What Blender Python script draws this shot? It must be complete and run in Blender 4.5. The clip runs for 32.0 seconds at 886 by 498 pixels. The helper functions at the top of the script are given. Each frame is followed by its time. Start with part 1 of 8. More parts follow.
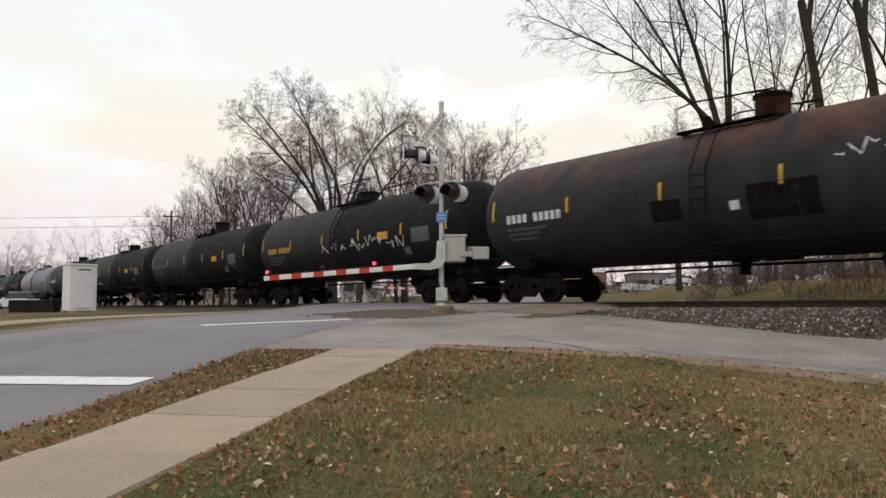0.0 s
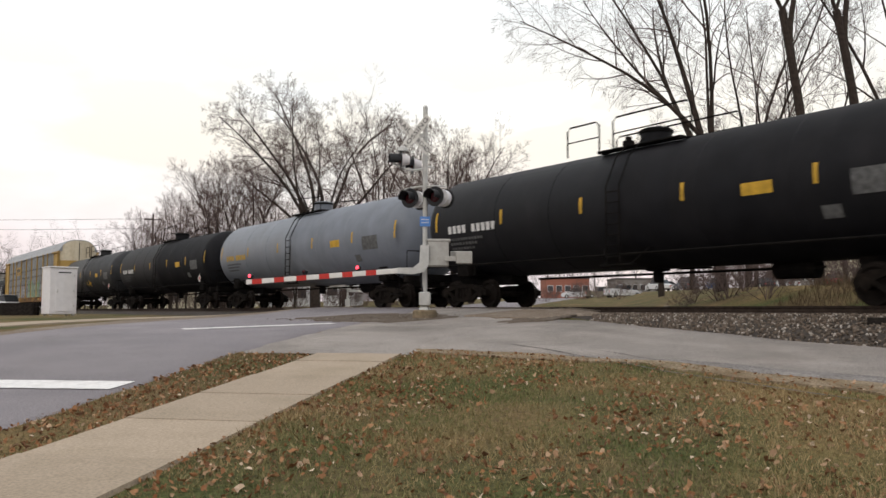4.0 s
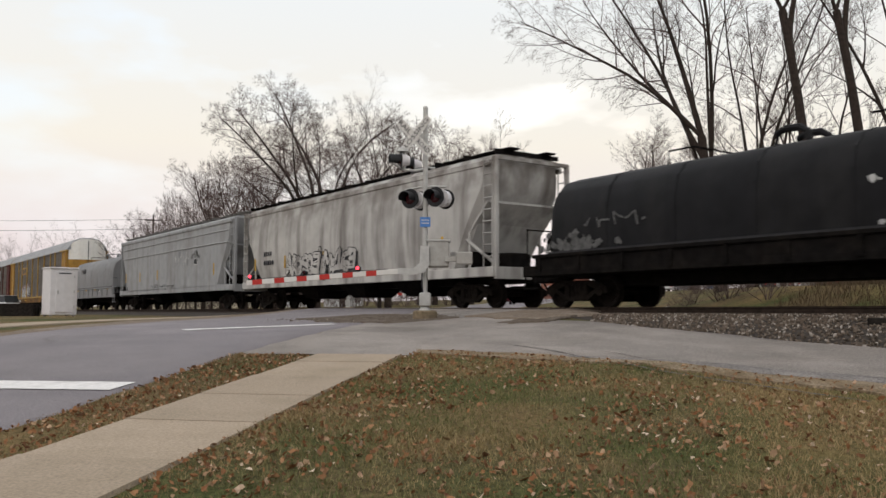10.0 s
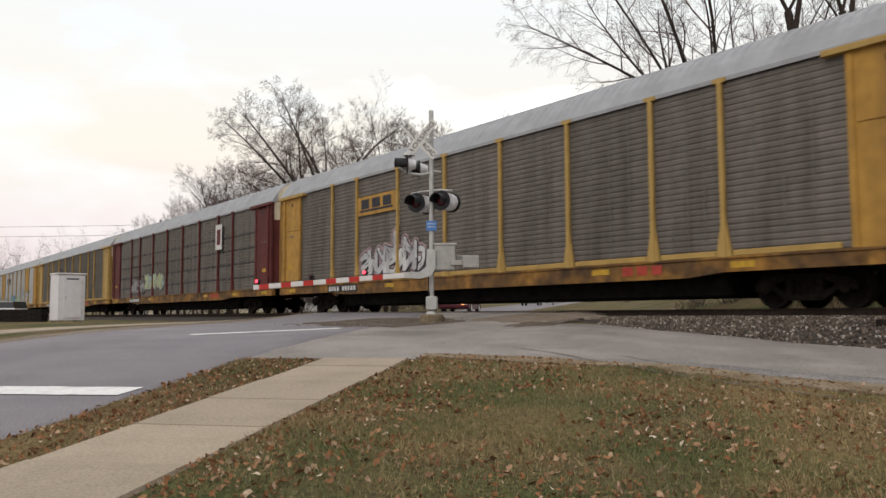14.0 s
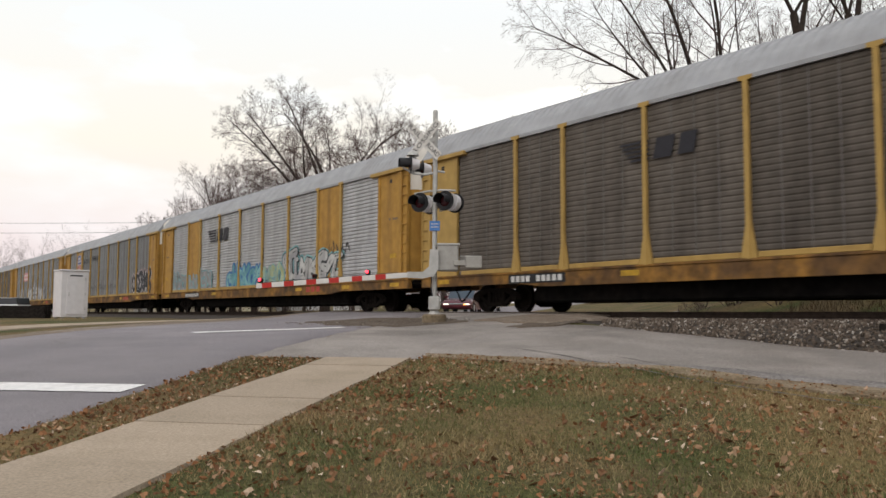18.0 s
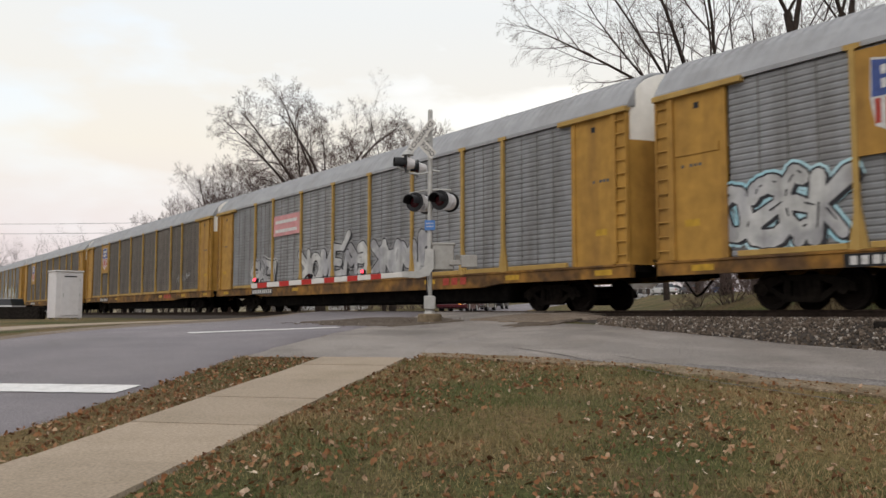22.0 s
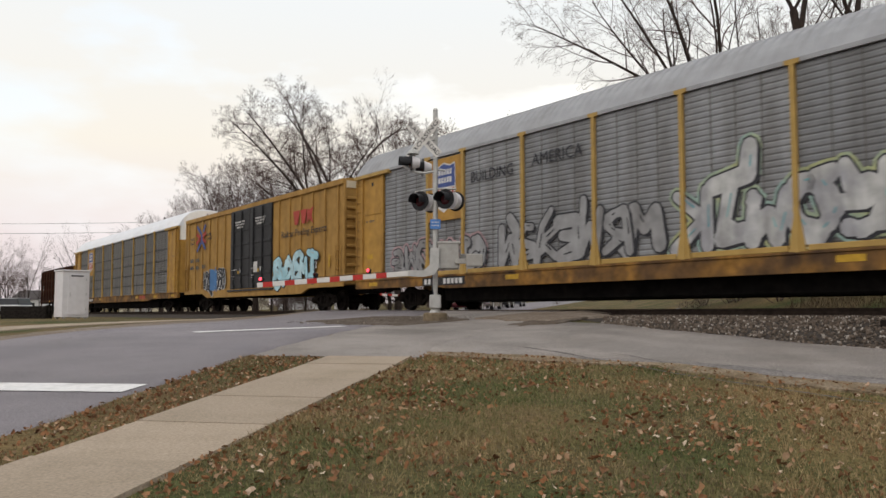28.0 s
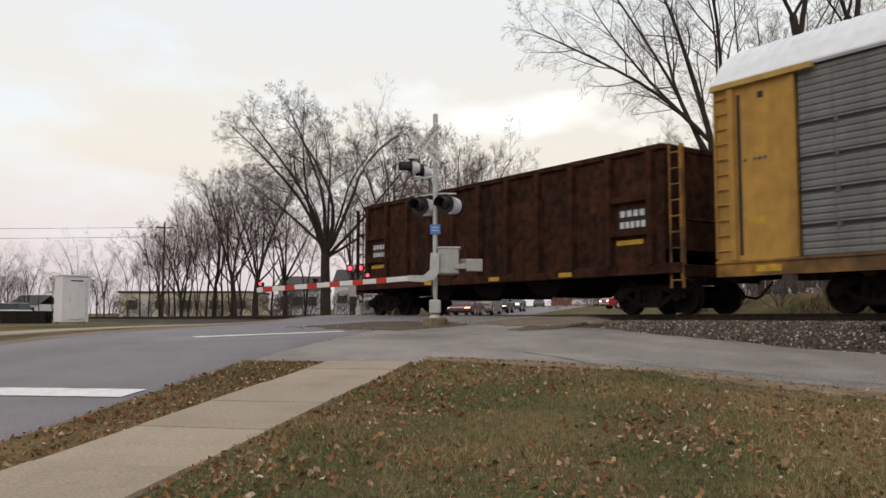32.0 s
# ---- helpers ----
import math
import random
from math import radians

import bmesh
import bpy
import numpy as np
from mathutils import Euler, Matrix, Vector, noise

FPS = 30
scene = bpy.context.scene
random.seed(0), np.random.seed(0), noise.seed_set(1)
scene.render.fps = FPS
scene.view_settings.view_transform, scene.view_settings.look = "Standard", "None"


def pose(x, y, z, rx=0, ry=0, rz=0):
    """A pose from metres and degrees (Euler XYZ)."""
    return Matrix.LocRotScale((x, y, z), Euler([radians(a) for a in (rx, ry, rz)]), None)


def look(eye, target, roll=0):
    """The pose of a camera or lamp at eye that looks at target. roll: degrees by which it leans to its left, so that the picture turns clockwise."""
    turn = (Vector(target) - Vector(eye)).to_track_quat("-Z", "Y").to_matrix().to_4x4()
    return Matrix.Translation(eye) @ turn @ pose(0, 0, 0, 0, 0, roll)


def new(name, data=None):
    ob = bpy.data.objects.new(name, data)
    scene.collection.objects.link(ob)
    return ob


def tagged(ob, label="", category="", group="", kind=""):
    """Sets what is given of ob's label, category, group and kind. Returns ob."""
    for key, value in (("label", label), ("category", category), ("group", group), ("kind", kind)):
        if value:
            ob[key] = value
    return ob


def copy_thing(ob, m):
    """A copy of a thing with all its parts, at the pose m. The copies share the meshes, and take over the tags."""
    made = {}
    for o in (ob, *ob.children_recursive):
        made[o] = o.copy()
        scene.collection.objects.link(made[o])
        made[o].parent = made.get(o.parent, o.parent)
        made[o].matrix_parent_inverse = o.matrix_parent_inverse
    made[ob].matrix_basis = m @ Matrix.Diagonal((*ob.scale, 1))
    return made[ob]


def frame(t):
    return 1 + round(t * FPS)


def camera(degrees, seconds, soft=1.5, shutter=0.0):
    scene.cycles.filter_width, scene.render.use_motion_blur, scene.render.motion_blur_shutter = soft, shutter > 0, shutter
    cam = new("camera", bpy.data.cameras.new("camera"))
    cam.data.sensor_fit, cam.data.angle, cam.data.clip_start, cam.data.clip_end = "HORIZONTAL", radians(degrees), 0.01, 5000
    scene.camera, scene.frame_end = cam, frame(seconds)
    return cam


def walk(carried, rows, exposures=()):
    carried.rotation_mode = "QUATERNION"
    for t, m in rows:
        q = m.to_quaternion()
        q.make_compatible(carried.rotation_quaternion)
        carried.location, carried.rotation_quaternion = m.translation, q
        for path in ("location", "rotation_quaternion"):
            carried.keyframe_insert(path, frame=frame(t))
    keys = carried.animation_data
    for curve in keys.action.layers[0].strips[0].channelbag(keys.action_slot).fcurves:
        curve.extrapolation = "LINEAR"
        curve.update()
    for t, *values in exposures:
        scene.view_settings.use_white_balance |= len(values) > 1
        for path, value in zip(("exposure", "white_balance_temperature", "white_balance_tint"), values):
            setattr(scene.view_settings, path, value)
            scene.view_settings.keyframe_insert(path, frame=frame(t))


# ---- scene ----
# The track runs along D2 (away, to the left), N2 points across it, away from the camera.
TH = radians(34.834)
D2 = Vector((-math.sin(TH), math.cos(TH)))
N2 = Vector((math.cos(TH), math.sin(TH)))
RA = radians(11.8)
U2 = Vector((math.sin(RA), math.cos(RA)))     # along the road
V2 = Vector((math.cos(RA), -math.sin(RA)))    # across the road, to the right
TRACK = 17.32      # distance of the track's centre line
RAIL = 1.66        # rail top
EYE = (0.0, 0.0, 1.55)

cam = camera(55.2, 32.0, soft=1.5, shutter=0.14)
CAMROWS = [
    (0, 0.428, 3.86, -0.121), (0.5, 0.358, 3.836, -0.304), (1, 0.072, 3.669, -0.296), (1.5, -0.077, 3.743, -0.232),
    (2, -0.105, 3.915, -0.292), (2.5, -0.227, 4.01, -0.299), (3, -0.447, 4.063, 0.028), (3.5, -0.612, 4.115, 0.077),
    (5.5, -0.842, 4.228, 0.122), (6, -0.899, 4.231, 0.053), (6.5, -0.916, 4.235, 0.16), (7, -0.699, 4.123, 0.051),
    (7.5, -0.557, 4.06, 0.13), (8, -0.477, 4.066, 0.142), (8.5, -0.468, 4.12, 0.127), (9, -0.559, 4.214, 0.155),
    (9.5, -0.674, 4.231, 0.09), (10, -0.685, 4.197, 0.054), (10.5, -0.67, 4.232, 0.071), (11, -0.562, 4.187, 0.215),
    (11.5, -0.428, 4.119, 0.238), (12, -0.268, 4.057, 0.247), (12.5, -0.034, 4.123, 0.183), (13, -0.115, 4.321, -0.214),
    (13.5, -0.159, 4.411, -0.397), (14, -0.254, 4.445, -0.234), (14.5, -0.048, 4.4, 0.025), (16.5, 0.119, 4.27, 0.243),
    (17, 0.028, 4.287, 0.228), (17.5, -0.027, 4.35, 0.167), (18, -0.045, 4.454, 0.293), (18.5, -0.099, 4.519, 0.144),
    (19, -0.16, 4.604, 0.233), (19.5, -0.2, 4.664, 0.254), (20, -0.198, 4.674, 0.275), (20.5, -0.135, 4.632, 0.321),
    (21, -0.207, 4.565, 0.133), (21.5, -0.265, 4.459, 0.132), (22, -0.368, 4.415, 0.077), (22.5, -0.443, 4.462, 0.103),
    (23, -0.402, 4.504, 0.274), (23.5, -0.223, 4.454, 0.244), (24, -0.115, 4.42, 0.149), (24.5, -0.139, 4.417, 0.089),
    (25, -0.154, 4.403, 0.139), (25.5, -0.231, 4.399, -0.017), (27.5, 0.087, 4.271, -0.043), (28, 0, 4.339, 0),
    (28.5, 0.063, 4.357, 0.033), (29, 0.056, 4.454, -0.005), (29.5, 0.147, 4.546, 0.188), (30, 0.148, 4.572, 0.13),
    (30.5, 0.151, 4.573, 0.129), (31, 0.139, 4.59, 0.057), (31.5, 0.072, 4.632, 0.01), (32, -0.005, 4.681, 0.04),
]
walk(cam, [(t, pose(*EYE, 90 + p, 0, yaw) @ pose(0, 0, 0, 0, 0, roll)) for t, yaw, p, roll in CAMROWS],
     [(t, e + 0.08, 6650, 11.5) for t, e in ((0, -0.06), (1.2, 0.07), (2, 0.09), (3, 0.08), (6, 0.08), (8, 0.06), (9, 0.06), (9.6, -0.02), (10.2, -0.14), (11, -0.08), (12, -0.04), (13, -0.2), (14, -0.02), (14.5, 0.0), (17, 0.04), (18, 0.0), (19, -0.18), (20, -0.22), (21, -0.1), (22, -0.12), (25, -0.08), (28, -0.08), (30, -0.16), (32, -0.18))])

# ---- light: a bright, thinly clouded evening sky and a weak, veiled sun ----
world = bpy.data.worlds.new("sky")
world.use_nodes = True
scene.world = world
wn, wl = world.node_tree.nodes, world.node_tree.links
wn.clear()


def wnode(kind, **kw):
    nd = wn.new(kind)
    for k, v in kw.items():
        if k == "sky_type":
            nd.sky_type = v
        else:
            nd.inputs[k].default_value = v
    return nd


sky = wnode("ShaderNodeTexSky", sky_type="NISHITA")
sky.sun_disc = False
sky.sun_elevation, sky.sun_rotation = radians(24), radians(20)
gain = wn.new("ShaderNodeVectorMath")
gain.operation = "SCALE"
gain.inputs["Scale"].default_value = 0.10
wl.new(sky.outputs[0], gain.inputs[0])
co = wn.new("ShaderNodeTexCoord")
sep = wn.new("ShaderNodeSeparateXYZ")
wl.new(co.outputs["Generated"], sep.inputs[0])
lift = wn.new("ShaderNodeMapRange")           # height above the horizon
lift.inputs["From Min"].default_value, lift.inputs["From Max"].default_value = 0.0, 1.0
wl.new(sep.outputs["Z"], lift.inputs["Value"])
veil = wn.new("ShaderNodeValToRGB")
veil.color_ramp.elements[0].position, veil.color_ramp.elements[0].color = 0.0, (0.735, 0.67, 0.695, 1)
veil.color_ramp.elements[1].position, veil.color_ramp.elements[1].color = 1.0, (1.03, 1.03, 1.02, 1)
for pos, colour in ((0.085, (0.88, 0.805, 0.805, 1)), (0.19, (0.955, 0.92, 0.83, 1)), (0.34, (0.895, 0.94, 0.955, 1)), (0.60, (1.03, 1.03, 1.01, 1))):
    e = veil.color_ramp.elements.new(pos)
    e.color = colour
wl.new(lift.outputs[0], veil.inputs[0])
cmap = wn.new("ShaderNodeMapping")
cmap.inputs["Scale"].default_value = (1.6, 1.6, 4.2)
cmap.inputs["Location"].default_value = (0.3, 0.1, 0.0)
wl.new(co.outputs["Generated"], cmap.inputs[0])
cn = wnode("ShaderNodeTexNoise", Scale=2.4, Detail=5.0, Roughness=0.5)
wl.new(cmap.outputs[0], cn.inputs["Vector"])
thin = wn.new("ShaderNodeMapRange")           # thin places where blue shows through
thin.inputs["From Min"].default_value, thin.inputs["From Max"].default_value = 0.50, 0.66
thin.inputs["To Min"].default_value, thin.inputs["To Max"].default_value = 0.0, 1.3
wl.new(cn.outputs[0], thin.inputs["Value"])
hi = wn.new("ShaderNodeMath")
hi.operation = "MULTIPLY"
wl.new(thin.outputs[0], hi.inputs[0])
wl.new(lift.outputs[0], hi.inputs[1])
mixc = wn.new("ShaderNodeMix")
mixc.data_type = "RGBA"
wl.new(hi.outputs[0], mixc.inputs[0])
wl.new(veil.outputs[0], mixc.inputs[6])
blue = wn.new("ShaderNodeVectorMath")
blue.operation = "ADD"
blue.inputs[1].default_value = (0.52, 0.68, 0.82)
wl.new(gain.outputs[0], blue.inputs[0])
wl.new(blue.outputs[0], mixc.inputs[7])
bg = wnode("ShaderNodeBackground", Strength=1.0)
wl.new(mixc.outputs[2], bg.inputs[0])
wo = wn.new("ShaderNodeOutputWorld")
wl.new(bg.outputs[0], wo.inputs[0])

sun = new("sun", bpy.data.lights.new("sun", "SUN"))
sun.data.energy, sun.data.angle, sun.data.color = 0.72, radians(25), (1.0, 0.94, 0.86)
sun.matrix_world = look((0, 0, 60), (30, 62, 0))
scene.view_settings.exposure = 0.0

# ---- materials ----
def mat(name, colour, rough=0.7, metal=0.0, vary=0.25, scale=6.0, stain=0.0, stain_colour=(0.08, 0.06, 0.05), stain_scale=0.7,
        bump=0.15, bump_scale=40.0, streak=False, alt=None, alt_scale=1.2, jitter=0.0, spec=0.22, crest=None):
    """A surface: base colour, fine grain, larger stains or a second colour, and relief."""
    m = bpy.data.materials.new(name)
    m.use_nodes = True
    ns, ls = m.node_tree.nodes, m.node_tree.links
    b = ns["Principled BSDF"]
    b.inputs["Roughness"].default_value, b.inputs["Metallic"].default_value = rough, metal
    b.inputs["Specular IOR Level"].default_value = spec
    tc = ns.new("ShaderNodeTexCoord")
    grain = ns.new("ShaderNodeTexNoise")
    grain.inputs["Scale"].default_value, grain.inputs["Detail"].default_value = scale, 6.0
    ls.new(tc.outputs["Object"], grain.inputs["Vector"])
    ramp = ns.new("ShaderNodeMapRange")
    ramp.inputs["From Min"].default_value, ramp.inputs["From Max"].default_value = 0.3, 0.7
    ramp.inputs["To Min"].default_value, ramp.inputs["To Max"].default_value = 1 - vary, 1 + vary
    ls.new(grain.outputs[0], ramp.inputs["Value"])
    base = ns.new("ShaderNodeRGB")
    base.outputs[0].default_value = (*colour, 1)
    out = base.outputs[0]

    def mixin(fac, other, out):
        mx = ns.new("ShaderNodeMix")
        mx.data_type = "RGBA"
        ls.new(fac, mx.inputs[0])
        ls.new(out, mx.inputs[6])
        mx.inputs[7].default_value = (*other, 1)
        return mx.outputs[2]

    def patch(sc, lo, hi, top, stretch=None):
        nz = ns.new("ShaderNodeTexNoise")
        nz.inputs["Scale"].default_value, nz.inputs["Detail"].default_value = sc, 5.0
        src = tc.outputs["Object"]
        if stretch:
            mp = ns.new("ShaderNodeMapping")
            mp.inputs["Scale"].default_value = stretch
            ls.new(src, mp.inputs[0])
            src = mp.outputs[0]
        ls.new(src, nz.inputs["Vector"])
        mr = ns.new("ShaderNodeMapRange")
        mr.inputs["From Min"].default_value, mr.inputs["From Max"].default_value = lo, hi
        mr.inputs["To Max"].default_value = top
        ls.new(nz.outputs[0], mr.inputs["Value"])
        return mr.outputs[0]

    if alt:
        out = mixin(patch(alt_scale, 0.42, 0.6, 1.0), alt, out)
    if stain:
        out = mixin(patch(stain_scale, 0.45, 0.75, stain, (1.6, 1.6, 0.18) if streak else None), stain_colour, out)
    if crest:      # rust that has eaten the paint from a height upwards: (height, height, colour)
        sp = ns.new("ShaderNodeSeparateXYZ")
        ls.new(tc.outputs["Object"], sp.inputs[0])
        cr = ns.new("ShaderNodeMapRange")
        cr.inputs["From Min"].default_value, cr.inputs["From Max"].default_value = crest[0], crest[1]
        ls.new(sp.outputs["Z"], cr.inputs["Value"])
        cm = ns.new("ShaderNodeMath")
        cm.operation = "MULTIPLY"
        ls.new(cr.outputs[0], cm.inputs[0])
        ls.new(patch(1.3, 0.36, 0.58, 1.0), cm.inputs[1])
        out = mixin(cm.outputs[0], crest[2], out)
    mul = ns.new("ShaderNodeVectorMath")
    mul.operation = "SCALE"
    ls.new(out, mul.inputs[0])
    ls.new(ramp.outputs[0], mul.inputs["Scale"])
    out = mul.outputs[0]
    if jitter:
        oi = ns.new("ShaderNodeObjectInfo")
        jr = ns.new("ShaderNodeMapRange")
        jr.inputs["To Min"].default_value, jr.inputs["To Max"].default_value = 1 - jitter, 1 + jitter
        ls.new(oi.outputs["Random"], jr.inputs["Value"])
        m2 = ns.new("ShaderNodeVectorMath")
        m2.operation = "SCALE"
        ls.new(out, m2.inputs[0])
        ls.new(jr.outputs[0], m2.inputs["Scale"])
        out = m2.outputs[0]
    ls.new(out, b.inputs["Base Color"])
    if bump:
        bn = ns.new("ShaderNodeTexNoise")
        bn.inputs["Scale"].default_value, bn.inputs["Detail"].default_value = bump_scale, 4.0
        ls.new(tc.outputs["Object"], bn.inputs["Vector"])
        bp = ns.new("ShaderNodeBump")
        bp.inputs["Strength"].default_value, bp.inputs["Distance"].default_value = bump, 0.02
        ls.new(bn.outputs[0], bp.inputs["Height"])
        ls.new(bp.outputs[0], b.inputs["Normal"])
    return m


def island(name, colours, rough=0.85, others=None, scale=0.5):
    """Many small pieces in one mesh, each with its own tone; others: tones of patches in it."""
    m = bpy.data.materials.new(name)
    m.use_nodes = True
    ns, ls = m.node_tree.nodes, m.node_tree.links
    b = ns["Principled BSDF"]
    b.inputs["Roughness"].default_value = rough
    b.inputs["Specular IOR Level"].default_value = 0.15
    g = ns.new("ShaderNodeNewGeometry")
    outs = []
    for tones in (colours, others or colours):
        r = ns.new("ShaderNodeValToRGB")
        el = r.color_ramp.elements
        while len(el) < len(tones):
            el.new(0.5)
        for i, c in enumerate(tones):
            el[i].position, el[i].color = i / (len(tones) - 1), (*c, 1)
        ls.new(g.outputs["Random Per Island"], r.inputs[0])
        outs.append(r.outputs[0])
    if others:
        tc = ns.new("ShaderNodeTexCoord")
        nz = ns.new("ShaderNodeTexNoise")
        nz.inputs["Scale"].default_value, nz.inputs["Detail"].default_value = scale, 4.0
        ls.new(tc.outputs["Object"], nz.inputs["Vector"])
        mr = ns.new("ShaderNodeMapRange")
        mr.inputs["From Min"].default_value, mr.inputs["From Max"].default_value = 0.42, 0.58
        ls.new(nz.outputs[0], mr.inputs["Value"])
        mx = ns.new("ShaderNodeMix")
        mx.data_type = "RGBA"
        ls.new(mr.outputs[0], mx.inputs[0])
        ls.new(outs[0], mx.inputs[6])
        ls.new(outs[1], mx.inputs[7])
        outs[0] = mx.outputs[2]
    ls.new(outs[0], b.inputs["Base Color"])
    return m


def glow(name, colour, power):
    m = bpy.data.materials.new(name)
    m.use_nodes = True
    b = m.node_tree.nodes["Principled BSDF"]
    b.inputs["Base Color"].default_value = (*colour, 1)
    b.inputs["Emission Color"].default_value, b.inputs["Emission Strength"].default_value = (*colour, 1), power
    return m


def glass(name, colour=(0.03, 0.035, 0.04)):
    m = bpy.data.materials.new(name)
    m.use_nodes = True
    b = m.node_tree.nodes["Principled BSDF"]
    b.inputs["Base Color"].default_value, b.inputs["Roughness"].default_value = (*colour, 1), 0.06
    return m


